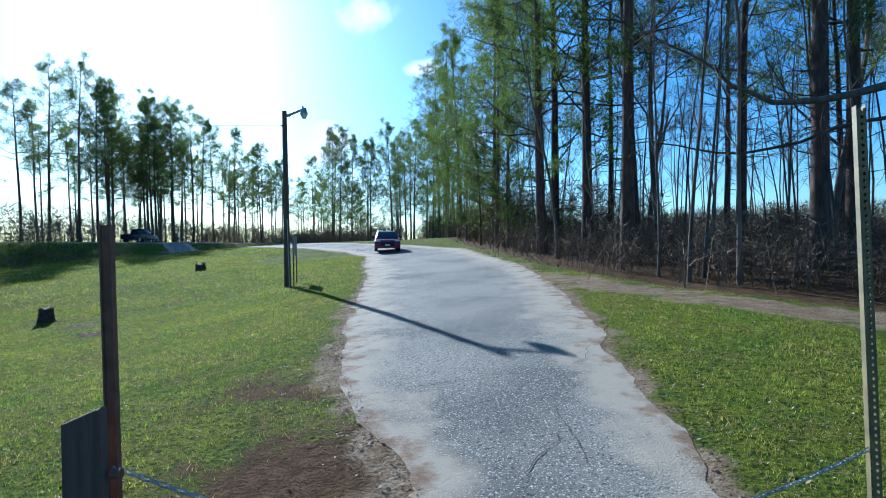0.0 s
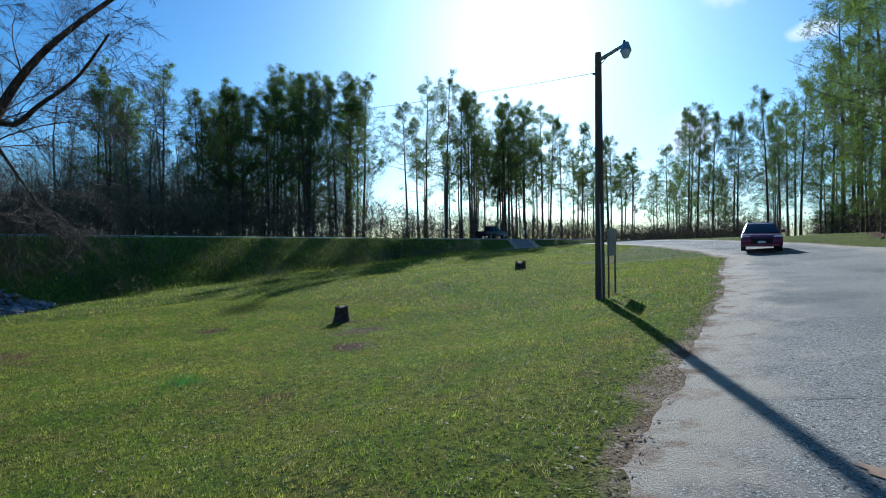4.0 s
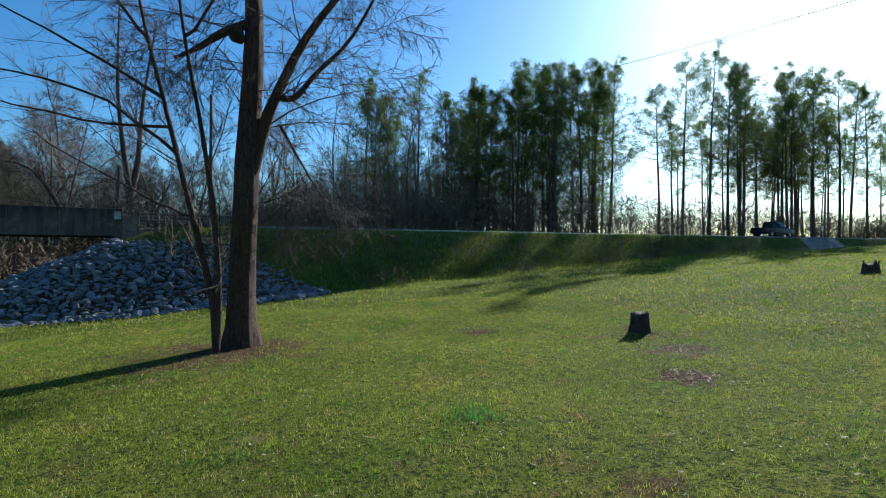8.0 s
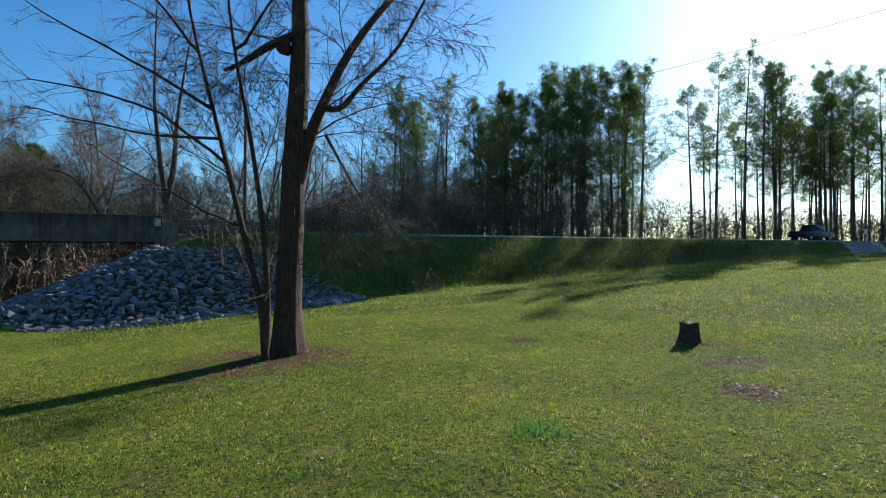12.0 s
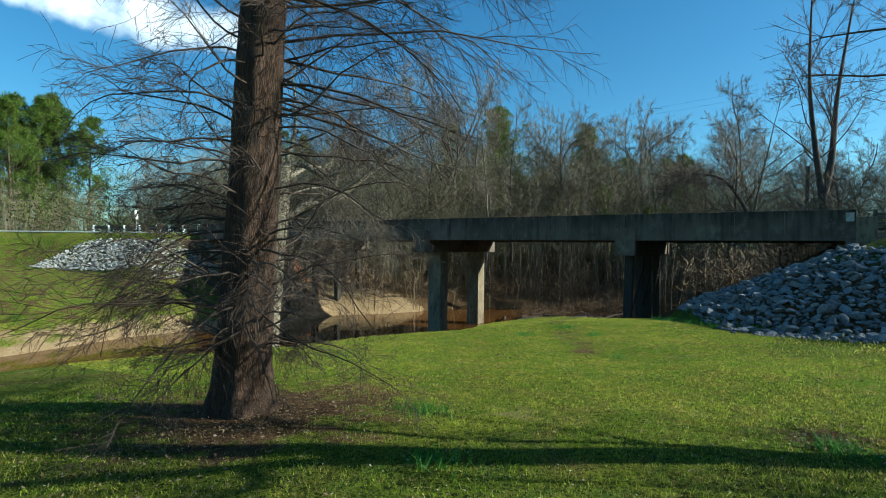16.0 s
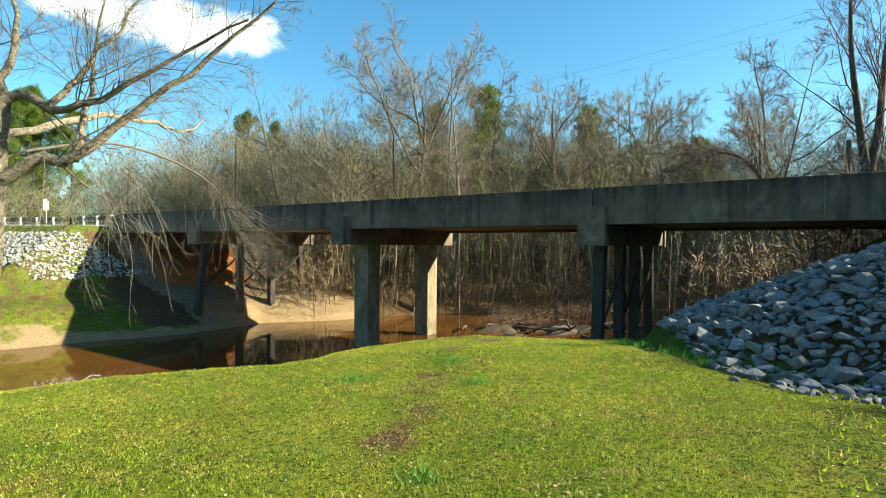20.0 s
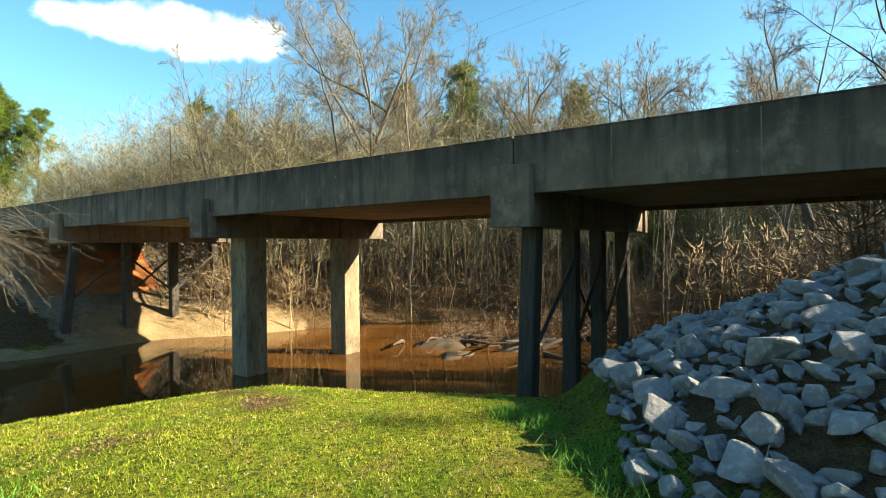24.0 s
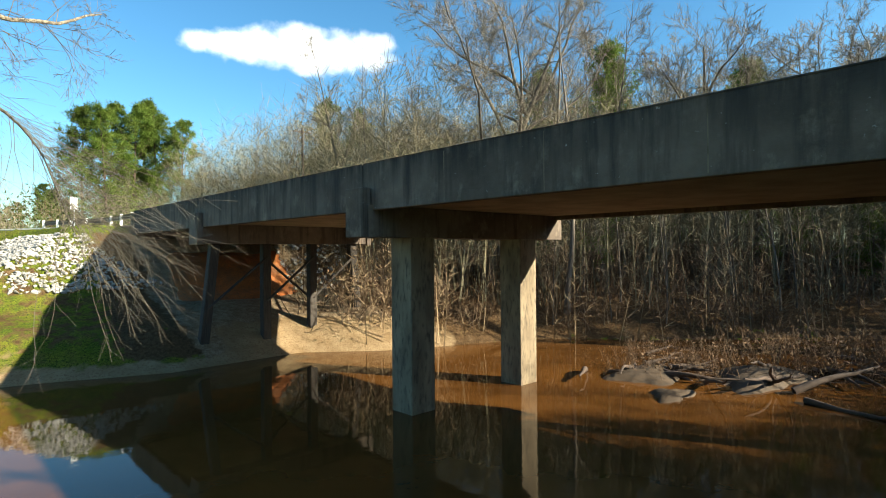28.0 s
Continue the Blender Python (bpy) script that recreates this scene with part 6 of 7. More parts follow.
def stump(x, y, r, h, spikes, seed, label):
    rng = np.random.default_rng(seed)
    s = ground_thing("stump", x, y, 0, label, "tree stump")
    n, rings = 22, 6
    v, f = [], []
    jag = rng.normal(0, 1, n)
    lob = sum(rng.uniform(0.4, 1) * np.cos(k * np.arange(n) * 2 * np.pi / n + rng.uniform(0, 6)) for k in (3, 5))
    for i in range(rings):
        u = i / (rings - 1)
        for k in range(n):
            a = 2 * math.pi * k / n
            q = r * (1 + 0.55 * math.exp(-u * 4) * (1 + 0.3 * lob[k]) + 0.05 * lob[k] + rng.normal(0, 0.025))
            v.append((math.cos(a) * q, math.sin(a) * q, -0.1 + (h + 0.1) * u + (jag[k] * 0.05 if i == rings - 1 else 0)))
            if i:
                f.append(((i - 1) * n + k, (i - 1) * n + (k + 1) % n, i * n + (k + 1) % n, i * n + k))
    v.append((0, 0, h - 0.03))
    c = len(v) - 1
    f += [((rings - 1) * n + k, (rings - 1) * n + (k + 1) % n, c) for k in range(n)]
    part_me("wood", mesh_of("wood", v, f, M_STUMP, True), s)
    for _ in range(spikes):
        a = rng.uniform(0, 6.28)
        b = Vector((math.cos(a) * r * 0.8, math.sin(a) * r * 0.8, h - 0.08))
        part("sprout", rod(b, b + Vector((rng.normal(0, 0.05), rng.normal(0, 0.05), rng.uniform(0.12, 0.24))), 0.035, 0.02, 6), M_STUMP, s, "cut shoot standing on the stump")


stump(-14.0, 28.25, 0.2, 0.44, 0, 1, "dark weathered tree stump in the lawn")
stump(-15.6, 41.3, 0.26, 0.34, 7, 2, "low tree stump with cut shoots in the lawn")

# the chained entrance
bol = ground_thing("wooden_post", -1.78, 13.95, 2, "thick weathered square wooden post with a slanted top", "post")
zb = land_at(-1.78, 13.95)
bm = box(-0.095, 0.095, -0.05, 0.05, -0.4, 0.36 - zb, 0.012)
for vv in bm.verts:
    if vv.co.z > 0.2 - zb and vv.co.x < -0.06:
        vv.co.z -= 0.07
part("timber", bm, M_WOOD, bol)
part("bolt", rod((0.12, 0.03, 0.0 - zb), (0.17, 0.03, 0.0 - zb), 0.03, sides=8), M_RUST, bol)

lpz = land_at(-1.75, 14.14)
lpost = ground_thing("sign_post", -1.75, 14.14, 0, "rusty steel channel post with nothing on it", "post")
bm = extruded([(-0.025, -0.4), (0.035, -0.4), (0.005, 1.33 - lpz), (-0.055, 1.33 - lpz)], -0.006, 0.006)
part("web", bm, M_RUST, lpost)
for s in (-1, 1):
    part("flange", extruded([(s * 0.03 - 0.001, -0.4), (s * 0.03 + 0.009, -0.4), (s * 0.03 - 0.021, 1.33 - lpz), (s * 0.03 - 0.031, 1.33 - lpz)], -0.018, 0.018), M_RUST, lpost)

rpz = land_at(2.75, 14.85)
rpost = ground_thing("sign_post", 2.82, 14.85, -8, "leaning perforated square steel post, dull yellow and galvanised", "post")
tall = 2.03 - rpz
face = []
# square tube with its row of punched holes
n = int((tall + 0.3) / 0.045)
bm = bmesh.new()
w = 0.026
for k in range(n):
    z0 = -0.3 + k * 0.045
    lean = -0.03 * max(z0, 0)
    for x0, x1 in ((-w, -0.009), (0.009, w)):
        for yy in (-w, w - 0.004):
            box(x0 + lean, x1 + lean, yy, yy + 0.004, z0, z0 + 0.045, 0, bm)
    for yy in (-w, w - 0.004):
        box(-0.009 + lean, 0.009 + lean, yy, yy + 0.004, z0, z0 + 0.026, 0, bm)
part("front_and_back", bm, M_POSTYEL, rpost, "faces punched with a row of holes")
for s in (-1, 1):
    part("side", extruded([(s * w - 0.002, -0.3), (s * w + 0.002, -0.3), (s * w + 0.002 - 0.03 * tall, tall), (s * w - 0.002 - 0.03 * tall, tall)], -w, w), M_POSTYEL, rpost)

chain = thing("chain", (0, 0, 0), 0, "heavy galvanised chain hanging across the driveway entrance", "chain")
a, b = Vector((-1.74, 14.12, -0.02)), Vector((2.8, 14.85, -0.15))
link_bm = bmesh.new()
link_pts = [Vector((0.022 * math.cos(q) * (1.0), 0.012 * math.sin(q), 0)) + Vector((0.012 if math.cos(q) > 0 else -0.012, 0, 0)) for q in np.linspace(0, 2 * math.pi, 11)[:-1]]
for p, q in zip(link_pts, link_pts[1:] + link_pts[:1]):
    rod(p, q, 0.0045, sides=4, bm=link_bm)
link_me = bpy.data.meshes.new("link")
link_bm.to_mesh(link_me)
link_bm.free()
link_me.materials.append(M_STEEL)
count = 100
pts = [a.lerp(b, k / count) - Vector((0, 0, 0.52 * 4 * (k / count) * (1 - k / count))) for k in range(count + 1)]
for k in range(count):
    d = (pts[k + 1] - pts[k]).normalized()
    m = Matrix.Translation((pts[k] + pts[k + 1]) / 2) @ d.to_track_quat("X", "Z").to_matrix().to_4x4() @ Matrix.Rotation(math.radians(90 * (k % 2)), 4, "X")
    part_me("link", link_me, chain, at=m)


# ---- vehicles ----
def wheel(parent, x, y, r, w):
    s = 1 if y > 0 else -1
    ty = part("tyre", rod((x, y - w / 2, r), (x, y + w / 2, r), r, sides=22), M_TYRE, parent)
    part("rim", rod((x, y + s * (w / 2 - 0.02), r), (x, y + s * (w / 2 + 0.008), r), r * 0.62, r * 0.55, 16), M_CHROME, ty, "alloy rim")


def tapered(outline, half0, half1, z0, z1, bevel):
    """A profile drawn across, narrower at the top."""
    bm = extruded(outline, -half0, half0)
    for v in bm.verts:
        k = min(max((v.co.z - z0) / (z1 - z0), 0), 1)
        v.co.y *= 1 - k * (1 - half1 / half0)
    bmesh.ops.bevel(bm, geom=list(bm.edges), offset=bevel, segments=2, affect="EDGES", profile=0.6)
    return bm


def sedan(x, y, turn, label, paint):
    car = thing("car", (x, y, land_at(x, y) + 0.05), turn, label, "car")
    L, W, H = 4.3, 0.82, 1.33
    body = part("body", tapered([(-2.12, 0.28), (-2.15, 0.55), (-2.05, 0.82), (-1.1, 0.86), (0.85, 0.84), (1.85, 0.74), (2.12, 0.6), (2.15, 0.38), (2.05, 0.22), (-1.95, 0.2)], W, W * 0.96, 0.5, 0.9, 0.05), paint, car, "", True)
    cab = part("cabin", tapered([(-1.55, 0.82), (-0.95, 1.28), (-0.5, H), (0.1, H - 0.01), (0.35, 1.28), (1.1, 0.82)], W * 0.93, W * 0.68, 0.82, H, 0.05), M_GLASS_CAR, car, "dark window glass", True)
    part("roof", tapered([(-1.0, 1.27), (-0.55, H + 0.012), (0.12, H + 0.005), (0.36, 1.27), (0.0, 1.24), (-0.6, 1.25)], W * 0.72, W * 0.66, 1.24, H, 0.02), paint, cab, "", True)
    for s in (-1, 1):
        for xx in (-1.28, 1.32):
            wheel(car, xx, s * (W - 0.1), 0.31, 0.2)
        part("mirror", box(0.72, 0.86, s * W - 0.02 if s > 0 else s * W - 0.16, s * W + 0.16 if s > 0 else s * W + 0.02, 0.86, 0.98, 0.03), paint, car)
        part("headlight", box(1.93, 2.06, s * 0.62 - 0.16, s * 0.62 + 0.16, 0.58, 0.69, 0.03), M_LENS, car, "clear headlight")
        part("tail_light", box(-2.17, -2.05, s * 0.62 - 0.16, s * 0.62 + 0.16, 0.6, 0.75, 0.03), M_REDLENS, car)
        part("pillar", rod((1.05, s * W * 0.88, 0.85), (0.33, s * W * 0.68, 1.29), 0.03, sides=6), paint, cab)
    part("grille", box(2.1, 2.165, -0.42, 0.42, 0.36, 0.55, 0.02), M_DARK, car, "black grille")
    part("bumper", box(2.02, 2.19, -0.74, 0.74, 0.2, 0.35, 0.04), paint, car)
    part("number_plate", box(2.19, 2.2, -0.15, 0.15, 0.36, 0.45), M_SIGN, car)
    return car


def pickup(x, y, z, turn, label):
    t = thing("pickup_truck", (x, y, z), turn, label, "pickup truck")
    part("body", tapered([(-2.75, 0.5), (-2.75, 1.08), (-0.75, 1.1), (1.0, 1.1), (2.35, 1.02), (2.7, 0.85), (2.72, 0.5), (2.5, 0.42), (-2.6, 0.42)], 0.95, 0.92, 0.6, 1.1, 0.05), M_CARBLK, t, "", True)
    cab = part("cabin", tapered([(-0.8, 1.08), (-0.72, 1.7), (-0.3, 1.78), (0.45, 1.75), (1.2, 1.08)], 0.88, 0.68, 1.08, 1.78, 0.06), M_GLASS_CAR, t, "dark window glass", True)
    part("roof", box(-0.7, 0.45, -0.68, 0.68, 1.74, 1.81, 0.03), M_CARBLK, cab)
    for s in (-1, 1):
        for xx in (-1.75, 1.75):
            wheel(t, xx, s * 0.82, 0.38, 0.25)
        part("headlight", box(2.6, 2.74, s * 0.7 - 0.15, s * 0.7 + 0.15, 0.75, 0.92, 0.02), M_LENS, t)
        part("tail_light", box(-2.77, -2.7, s * 0.82 - 0.07, s * 0.82 + 0.07, 0.75, 1.0, 0.02), M_REDLENS, t)
        part("mirror", box(0.95, 1.1, s * 0.93 - (0.02 if s > 0 else 0.2), s * 0.93 + (0.2 if s > 0 else 0.02), 1.12, 1.32, 0.03), M_CARBLK, t)
    part("bumper", box(2.68, 2.8, -0.9, 0.9, 0.45, 0.66, 0.03), M_CHROME, t, "bright bumper")


sedan(-5.75, 47.2, -79, "maroon compact car standing on the driveway, front towards the lawn", M_CARRED)
pickup(-43.9, 79.5, ROAD_Z + 0.03, 93, "dark pickup truck on the highway")

# ---- along the highway ----
def utility_pole(x, y, top_z, label, arms=True):
    z = land_at(x, y)
    p = thing("utility_pole", (x, y, z), 0, label, "utility pole")
    part("pole", rod((0, 0, -0.6), (0, 0, top_z - z), 0.16, 0.1, 12), M_POLE, p)
    if arms:
        part("crossarm", box(-1.0, 1.0, -0.06, 0.06, top_z - z - 0.5, top_z - z - 0.38, 0.01), M_POLE, p)
        for xx in (-0.9, 0, 0.9):
            part("insulator", rod((xx, 0, top_z - z - 0.38), (xx, 0, top_z - z - 0.24), 0.04, 0.025, 8), M_STEEL, p)


utility_pole(-50.5, 20.4, 12.6, "plain wooden utility pole beside the highway")
utility_pole(-25.9, -62, 9.6, "slender wooden pole on the far bank's lawn", False)
utility_pole(-51, 78, 13, "wooden utility pole beside the highway")
utility_pole(-54.0, -48, 13, "wooden utility pole in the woods' edge")


def wire(a, b, sag, label, r=0.012):
    n = 24
    pts = [np.array(a) + (np.array(b) - a) * k / n - (0, 0, sag * 4 * (k / n) * (1 - k / n)) for k in range(n + 1)]
    t = Tubes()
    t.add(pts, [r] * (n + 1), 4)
    w = tagged(new("overhead_wire", t.mesh("overhead_wire", M_DARK)), label, "wire")


wire((-7.05, 31.38, 5.85), (-50.5, 20.4, 11.6), 1.9, "thin service wire from the lamp pole to the highway", 0.007)
for off in (-0.9, 0.9):
    wire((-50.5 + off, 20.4, 12.36), (-51 + off, 78, 12.76), 1.0, "power line along the highway", 0.004)
    wire((-50.5 + off, 20.4, 12.36), (-54 + off, -48, 12.76), 1.0, "power line along the highway", 0.004)

# guard rails at the ends of the bridge
def guard_rail(pts, label, post=None):
    g = thing("guard_rail", (0, 0, 0), 0, label, "guard rail")
    for (ax, ay), (bx, by) in zip(pts, pts[1:]):
        a, b = Vector((ax, ay, 0)), Vector((bx, by, 0))
        d = (b - a).normalized()
        prof = [(0.0, 2.42), (0.05, 2.47), (0.05, 2.55), (0.0, 2.6), (0.05, 2.65), (0.05, 2.73), (0.0, 2.78), (-0.012, 2.78), (0.036, 2.72), (0.036, 2.66), (-0.012, 2.6), (0.036, 2.54), (0.036, 2.48), (-0.012, 2.42)]
        bm = extruded(prof, 0, (b - a).length)
        bmesh.ops.transform(bm, verts=bm.verts, matrix=Matrix.Translation(a) @ Matrix.Rotation(math.atan2(-d.x, d.y), 4, "Z"))
        part("rail", bm, M_RAIL, g)
        n = max(1, int((b - a).length / 1.9))
        for k in range(n + 1):
            p = a.lerp(b, k / n)
            part("post", box(p.x - 0.09, p.x + 0.09, p.y - 0.09, p.y + 0.09, land_at(p.x, p.y) - 0.3, 2.85, 0.01), post or M_WOOD, g, "wooden post")


bx = BRIDGE_AT
def edge_of_bridge(side, y):
    p = bx @ Vector((side * (HALF - 0.1), y - SKEW * side * HALF, 0))
    return (p.x, p.y)


e0, e1 = edge_of_bridge(1, 27.0), edge_of_bridge(-1, 27.0)
guard_rail([e0, (e0[0] - 0.6, e0[1] + 6)], "weathered brown guard rail on wooden posts at the bridge's end")
guard_rail([e1, (e1[0] - 0.6, e1[1] + 6)], "weathered brown guard rail on wooden posts at the bridge's end")
s0, s1 = edge_of_bridge(1, -27.6), edge_of_bridge(-1, -27.6)
guard_rail([s0, (s0[0] + 1.0, s0[1] - 7), (s0[0] + 4.4, s0[1] - 14)], "galvanised guard rail on pale posts beyond the bridge", M_SIGN)
guard_rail([s1, (s1[0] + 1.5, s1[1] - 9), (s1[0] + 5.0, s1[1] - 18)], "galvanised guard rail on pale posts beyond the bridge", M_SIGN)


def road_sign(x, y, w, h, zc, turn, label, lines):
    z = land_at(x, y)
    s = thing("road_sign", (x, y, z), turn, label, "road sign")
    part("post", rod((0, 0.03, -0.4), (0, 0.03, zc + h / 2 - z), 0.03, sides=6), M_STEEL, s)
    pl = part("plate", box(-w / 2, w / 2, -0.006, 0.006, zc - h / 2 - z, zc + h / 2 - z, 0.004), M_SIGN, s, "white sheet-metal plate")
    for k, (lw, lz, lh) in enumerate(lines):
        part("bar", box(-lw / 2, lw / 2, -0.012, -0.008, zc - z + lz - lh / 2, zc - z + lz + lh / 2), M_INK, pl)


road_sign(-33.9, -45.7, 0.62, 0.95, 3.9, 35, "white road sign with dark lettering on a steel post", [(0.46, 0.26, 0.1), (0.46, 0.1, 0.1), (0.36, -0.18, 0.3)])
road_sign(-49.4, -40.6, 0.3, 0.75, 3.1, 10, "narrow white marker sign at the bridge's end", [])
road_sign(-36.6, 76.0, 0.3, 0.45, 2.9, -20, "small dark roadside marker", [])

# house in the distance beyond the fields
hs = thing("house", (-49.5, 180, land_at(-49.5, 180)), 15, "low grey-roofed house far off among the trees", "house")
part("wall", box(-4.5, 4.5, -3, 3, -0.5, 2.5, 0.02), M_WALL, hs)
part("roof", extruded([(-5, 2.45), (5, 2.45), (4, 4.3), (-4, 4.3)], -3.5, 3.5), M_ROOF, hs, "grey shingled roof")
for xx in (-3.2, -1, 2.4):
    w = part("window", box(xx - 0.6, xx + 0.6, -3.05, -2.98, 0.9, 2.1), M_SIGN, hs, "white window frame")
    part("pane", box(xx - 0.5, xx + 0.5, -3.07, -3.052, 1.0, 2.0), M_GLASS_CAR, w)
pickup(-27.5, -78, ROAD_Z - 0.3, 30, "pale vehicle parked beyond the far bank")

# driftwood in the creek
rng = np.random.default_rng(77)


def drift(x, y, n, spread, length, label, material, r=0.09, z=WATER):
    d = thing("driftwood", (x, y, z), 0, label, "driftwood")
    for _ in range(n):
        a = rng.uniform(0, math.pi)
        p = np.array([rng.normal(0, spread), rng.normal(0, spread * 0.6), rng.uniform(-0.1, 0.35)])
        c = wander(rng, p, (math.cos(a), math.sin(a), rng.uniform(-0.05, 0.3)), length * rng.uniform(0.5, 1.2), 6, 0.14, -0.02)
        t = Tubes()
        t.add(c, np.linspace(r, r * 0.25, len(c)) * rng.uniform(0.5, 1.2), 6)
        sprout(rng, t, c, r * 0.4, length * 0.3, 0, 5, 0.8, 0.2, 0.05, 0.3, 0.6, 0.008)
        part_me("log", t.mesh("log", material), d)
    return d


drift(-52.5, -8.6, 14, 1.5, 3.0, "heap of dark driftwood and mud in the creek", M_DARK_TWIG, 0.14)
drift(-55.5, -5.0, 14, 1.7, 3.2, "heap of dark driftwood and mud in the creek", M_DARK_TWIG, 0.14)
drift(-60, -3.0, 12, 2.0, 3.5, "tangle of fallen branches by the creek", M_DARK_TWIG, 0.12)
drift(-27.3, -13.5, 3, 0.35, 2.6, "bare fallen branch lying in the shallows", M_TWIG, 0.05)
for mx, my, mr, mh in ((-52.6, -8.2, 2.4, 0.35), (-55.8, -4.6, 3.0, 0.5), (-50.2, -5.8, 1.3, 0.2)):
    v, f = [(mx, my, WATER + mh)], []
    n = 24
    for i in range(1, 5):
        for k in range(n):
            a = 2 * math.pi * k / n
            q = mr * i / 4 * (1 + 0.25 * math.sin(3 * a + mx) + 0.1 * math.sin(7 * a))
            v.append((mx + math.cos(a) * q, my + math.sin(a) * q * 0.6, WATER + mh * (1 - (i / 4) ** 1.6) - (0.15 if i == 4 else 0) + rng.normal(0, 0.03)))
            if i == 1:
                f.append((0, 1 + k, 1 + (k + 1) % n, 0))
            else:
                b0, b1 = 1 + (i - 2) * n, 1 + (i - 1) * n
                f.append((b0 + k, b1 + k, b1 + (k + 1) % n, b0 + (k + 1) % n))
    f = [tuple(dict.fromkeys(q)) for q in f]
    tagged(new("mud_bank", mesh_of("mud_bank", v, f, surface("dark_mud", (0.045, 0.03, 0.017), (0.075, 0.048, 0.026), None, 2, 9, 0.8, bump=0.6), True)), "low dark mud bank rising out of the creek", "mud bank", kind="structure")

# ---- riprap ----
def rock_mesh(seed, material):
    rng = np.random.default_rng(seed)
    bm = bmesh.new()
    p = rng.normal(0, 1, (15, 3))
    p /= np.linalg.norm(p, axis=1, keepdims=True)
    p *= rng.uniform(0.72, 1.05, (15, 1))
    for q in p * (0.5, 0.5 * rng.uniform(0.6, 0.95), 0.5 * rng.uniform(0.5, 0.8)):
        bm.verts.new(q)
    r = bmesh.ops.convex_hull(bm, input=bm.verts)
    bmesh.ops.delete(bm, geom=list({*r["geom_interior"], *r["geom_unused"]}), context="VERTS")
    bmesh.ops.bevel(bm, geom=list(bm.edges), offset=0.02, segments=1, affect="EDGES")
    bmesh.ops.triangulate(bm, faces=bm.faces)
    me = bpy.data.meshes.new("rock")
    bm.to_mesh(me)
    bm.free()
    me.materials.append(material)
    return me


ROCKS = [rock_mesh(500 + i, M_ROCK) for i in range(14)]
rng = np.random.default_rng(88)
near_pile = thing("riprap", (-34, 14, 0), 0, "bank of broken blue-grey granite riprap under the bridge's end", "riprap")
def candidates(n, x0, x1, y0, y1):
    x, y = rng.uniform(x0, x1, n), rng.uniform(y0, y1, n)
    return x, y, land(x, y)


def in_cone(x, y, z, lo, hi, top):
    c = np.hypot(x + 39.6, (y - 18.0) * 0.85)
    return (c > lo) & (c < hi) & (x > -39.8 + np.clip(y - 19, 0, 99) * 0.9) & (z < top) & (y > np.maximum(9.8 + 0.53 * (x + 33.5), 8.0))


x, y, z = candidates(16000, -40.2, -28.8, 7.8, 25.5)
ok = in_cone(x, y, z, 2.4, 10.0, 0.95)
ok &= rng.random(16000) > np.clip((np.hypot(x + 39.6, (y - 18.0) * 0.85) - 9.0) / 1.4, 0, 1)
spots, taken = [], np.zeros((0, 3))
for xx, yy, zz in zip(x[ok], y[ok], z[ok]):
    big = 0.3 + 0.5 * rng.random() ** 1.6
    if len(taken) and (np.hypot(taken[:, 0] - xx, taken[:, 1] - yy) < 0.285 * (big + taken[:, 2])).any():
        continue
    spots.append((xx, yy, zz, big))
    taken = np.vstack([taken, (xx, yy, big)])
    if len(spots) == 1000:
        break
spots.sort(key=lambda s: (s[0] + 28) ** 2 + (s[1] - 12) ** 2)


def rock_pose(x, y, z, s, rng):
    return Matrix.LocRotScale((x, y, z + s * 0.12), Euler((rng.uniform(-0.5, 0.5), rng.uniform(-0.2, 0.6), rng.uniform(0, 6.28))), (s * rng.uniform(0.95, 1.3), s * rng.uniform(0.85, 1.2), s * rng.uniform(0.7, 1.1)))


def joined_rocks(name, poses, meshes, material):
    v, f, n = [], [], 0
    for k, m in enumerate(poses):
        me = meshes[k % len(meshes)]
        co = np.empty(len(me.vertices) * 3, np.float32)
        me.vertices.foreach_get("co", co)
        tri = np.empty(len(me.loops), np.int32)
        me.loops.foreach_get("vertex_index", tri)
        mm = np.array(m)
        v.append(co.reshape(-1, 3) @ mm[:3, :3].T + mm[:3, 3])
        f.append(tri.reshape(-1, 3) + n)
        n += len(me.vertices)
    return fast_mesh(name, np.concatenate(v), np.concatenate(f), material)


base = near_pile.matrix_basis.inverted()
for k, s in enumerate(spots[:300]):
    part_me("rock", ROCKS[k % 14], near_pile, at=base @ rock_pose(*s, rng))
rest = part_me("rocks_behind", joined_rocks("rocks_behind", [base @ rock_pose(*s, rng) for s in spots[300:]], ROCKS, M_ROCK), near_pile)
tagged(rest, kind="stuff")
# smaller stones filling the gaps
x, y, z = candidates(4200, -40.0, -29.2, 8.0, 25)
ok = in_cone(x, y, z, 2.4, 10.6, 0.9)
fill = [base @ rock_pose(a, b, c - 0.02, rng.uniform(0.16, 0.34), rng) for a, b, c in zip(x[ok][:1500], y[ok][:1500], z[ok][:1500])]
tagged(part_me("rubble", joined_rocks("rubble", fill, ROCKS, M_ROCK), near_pile), kind="stuff")

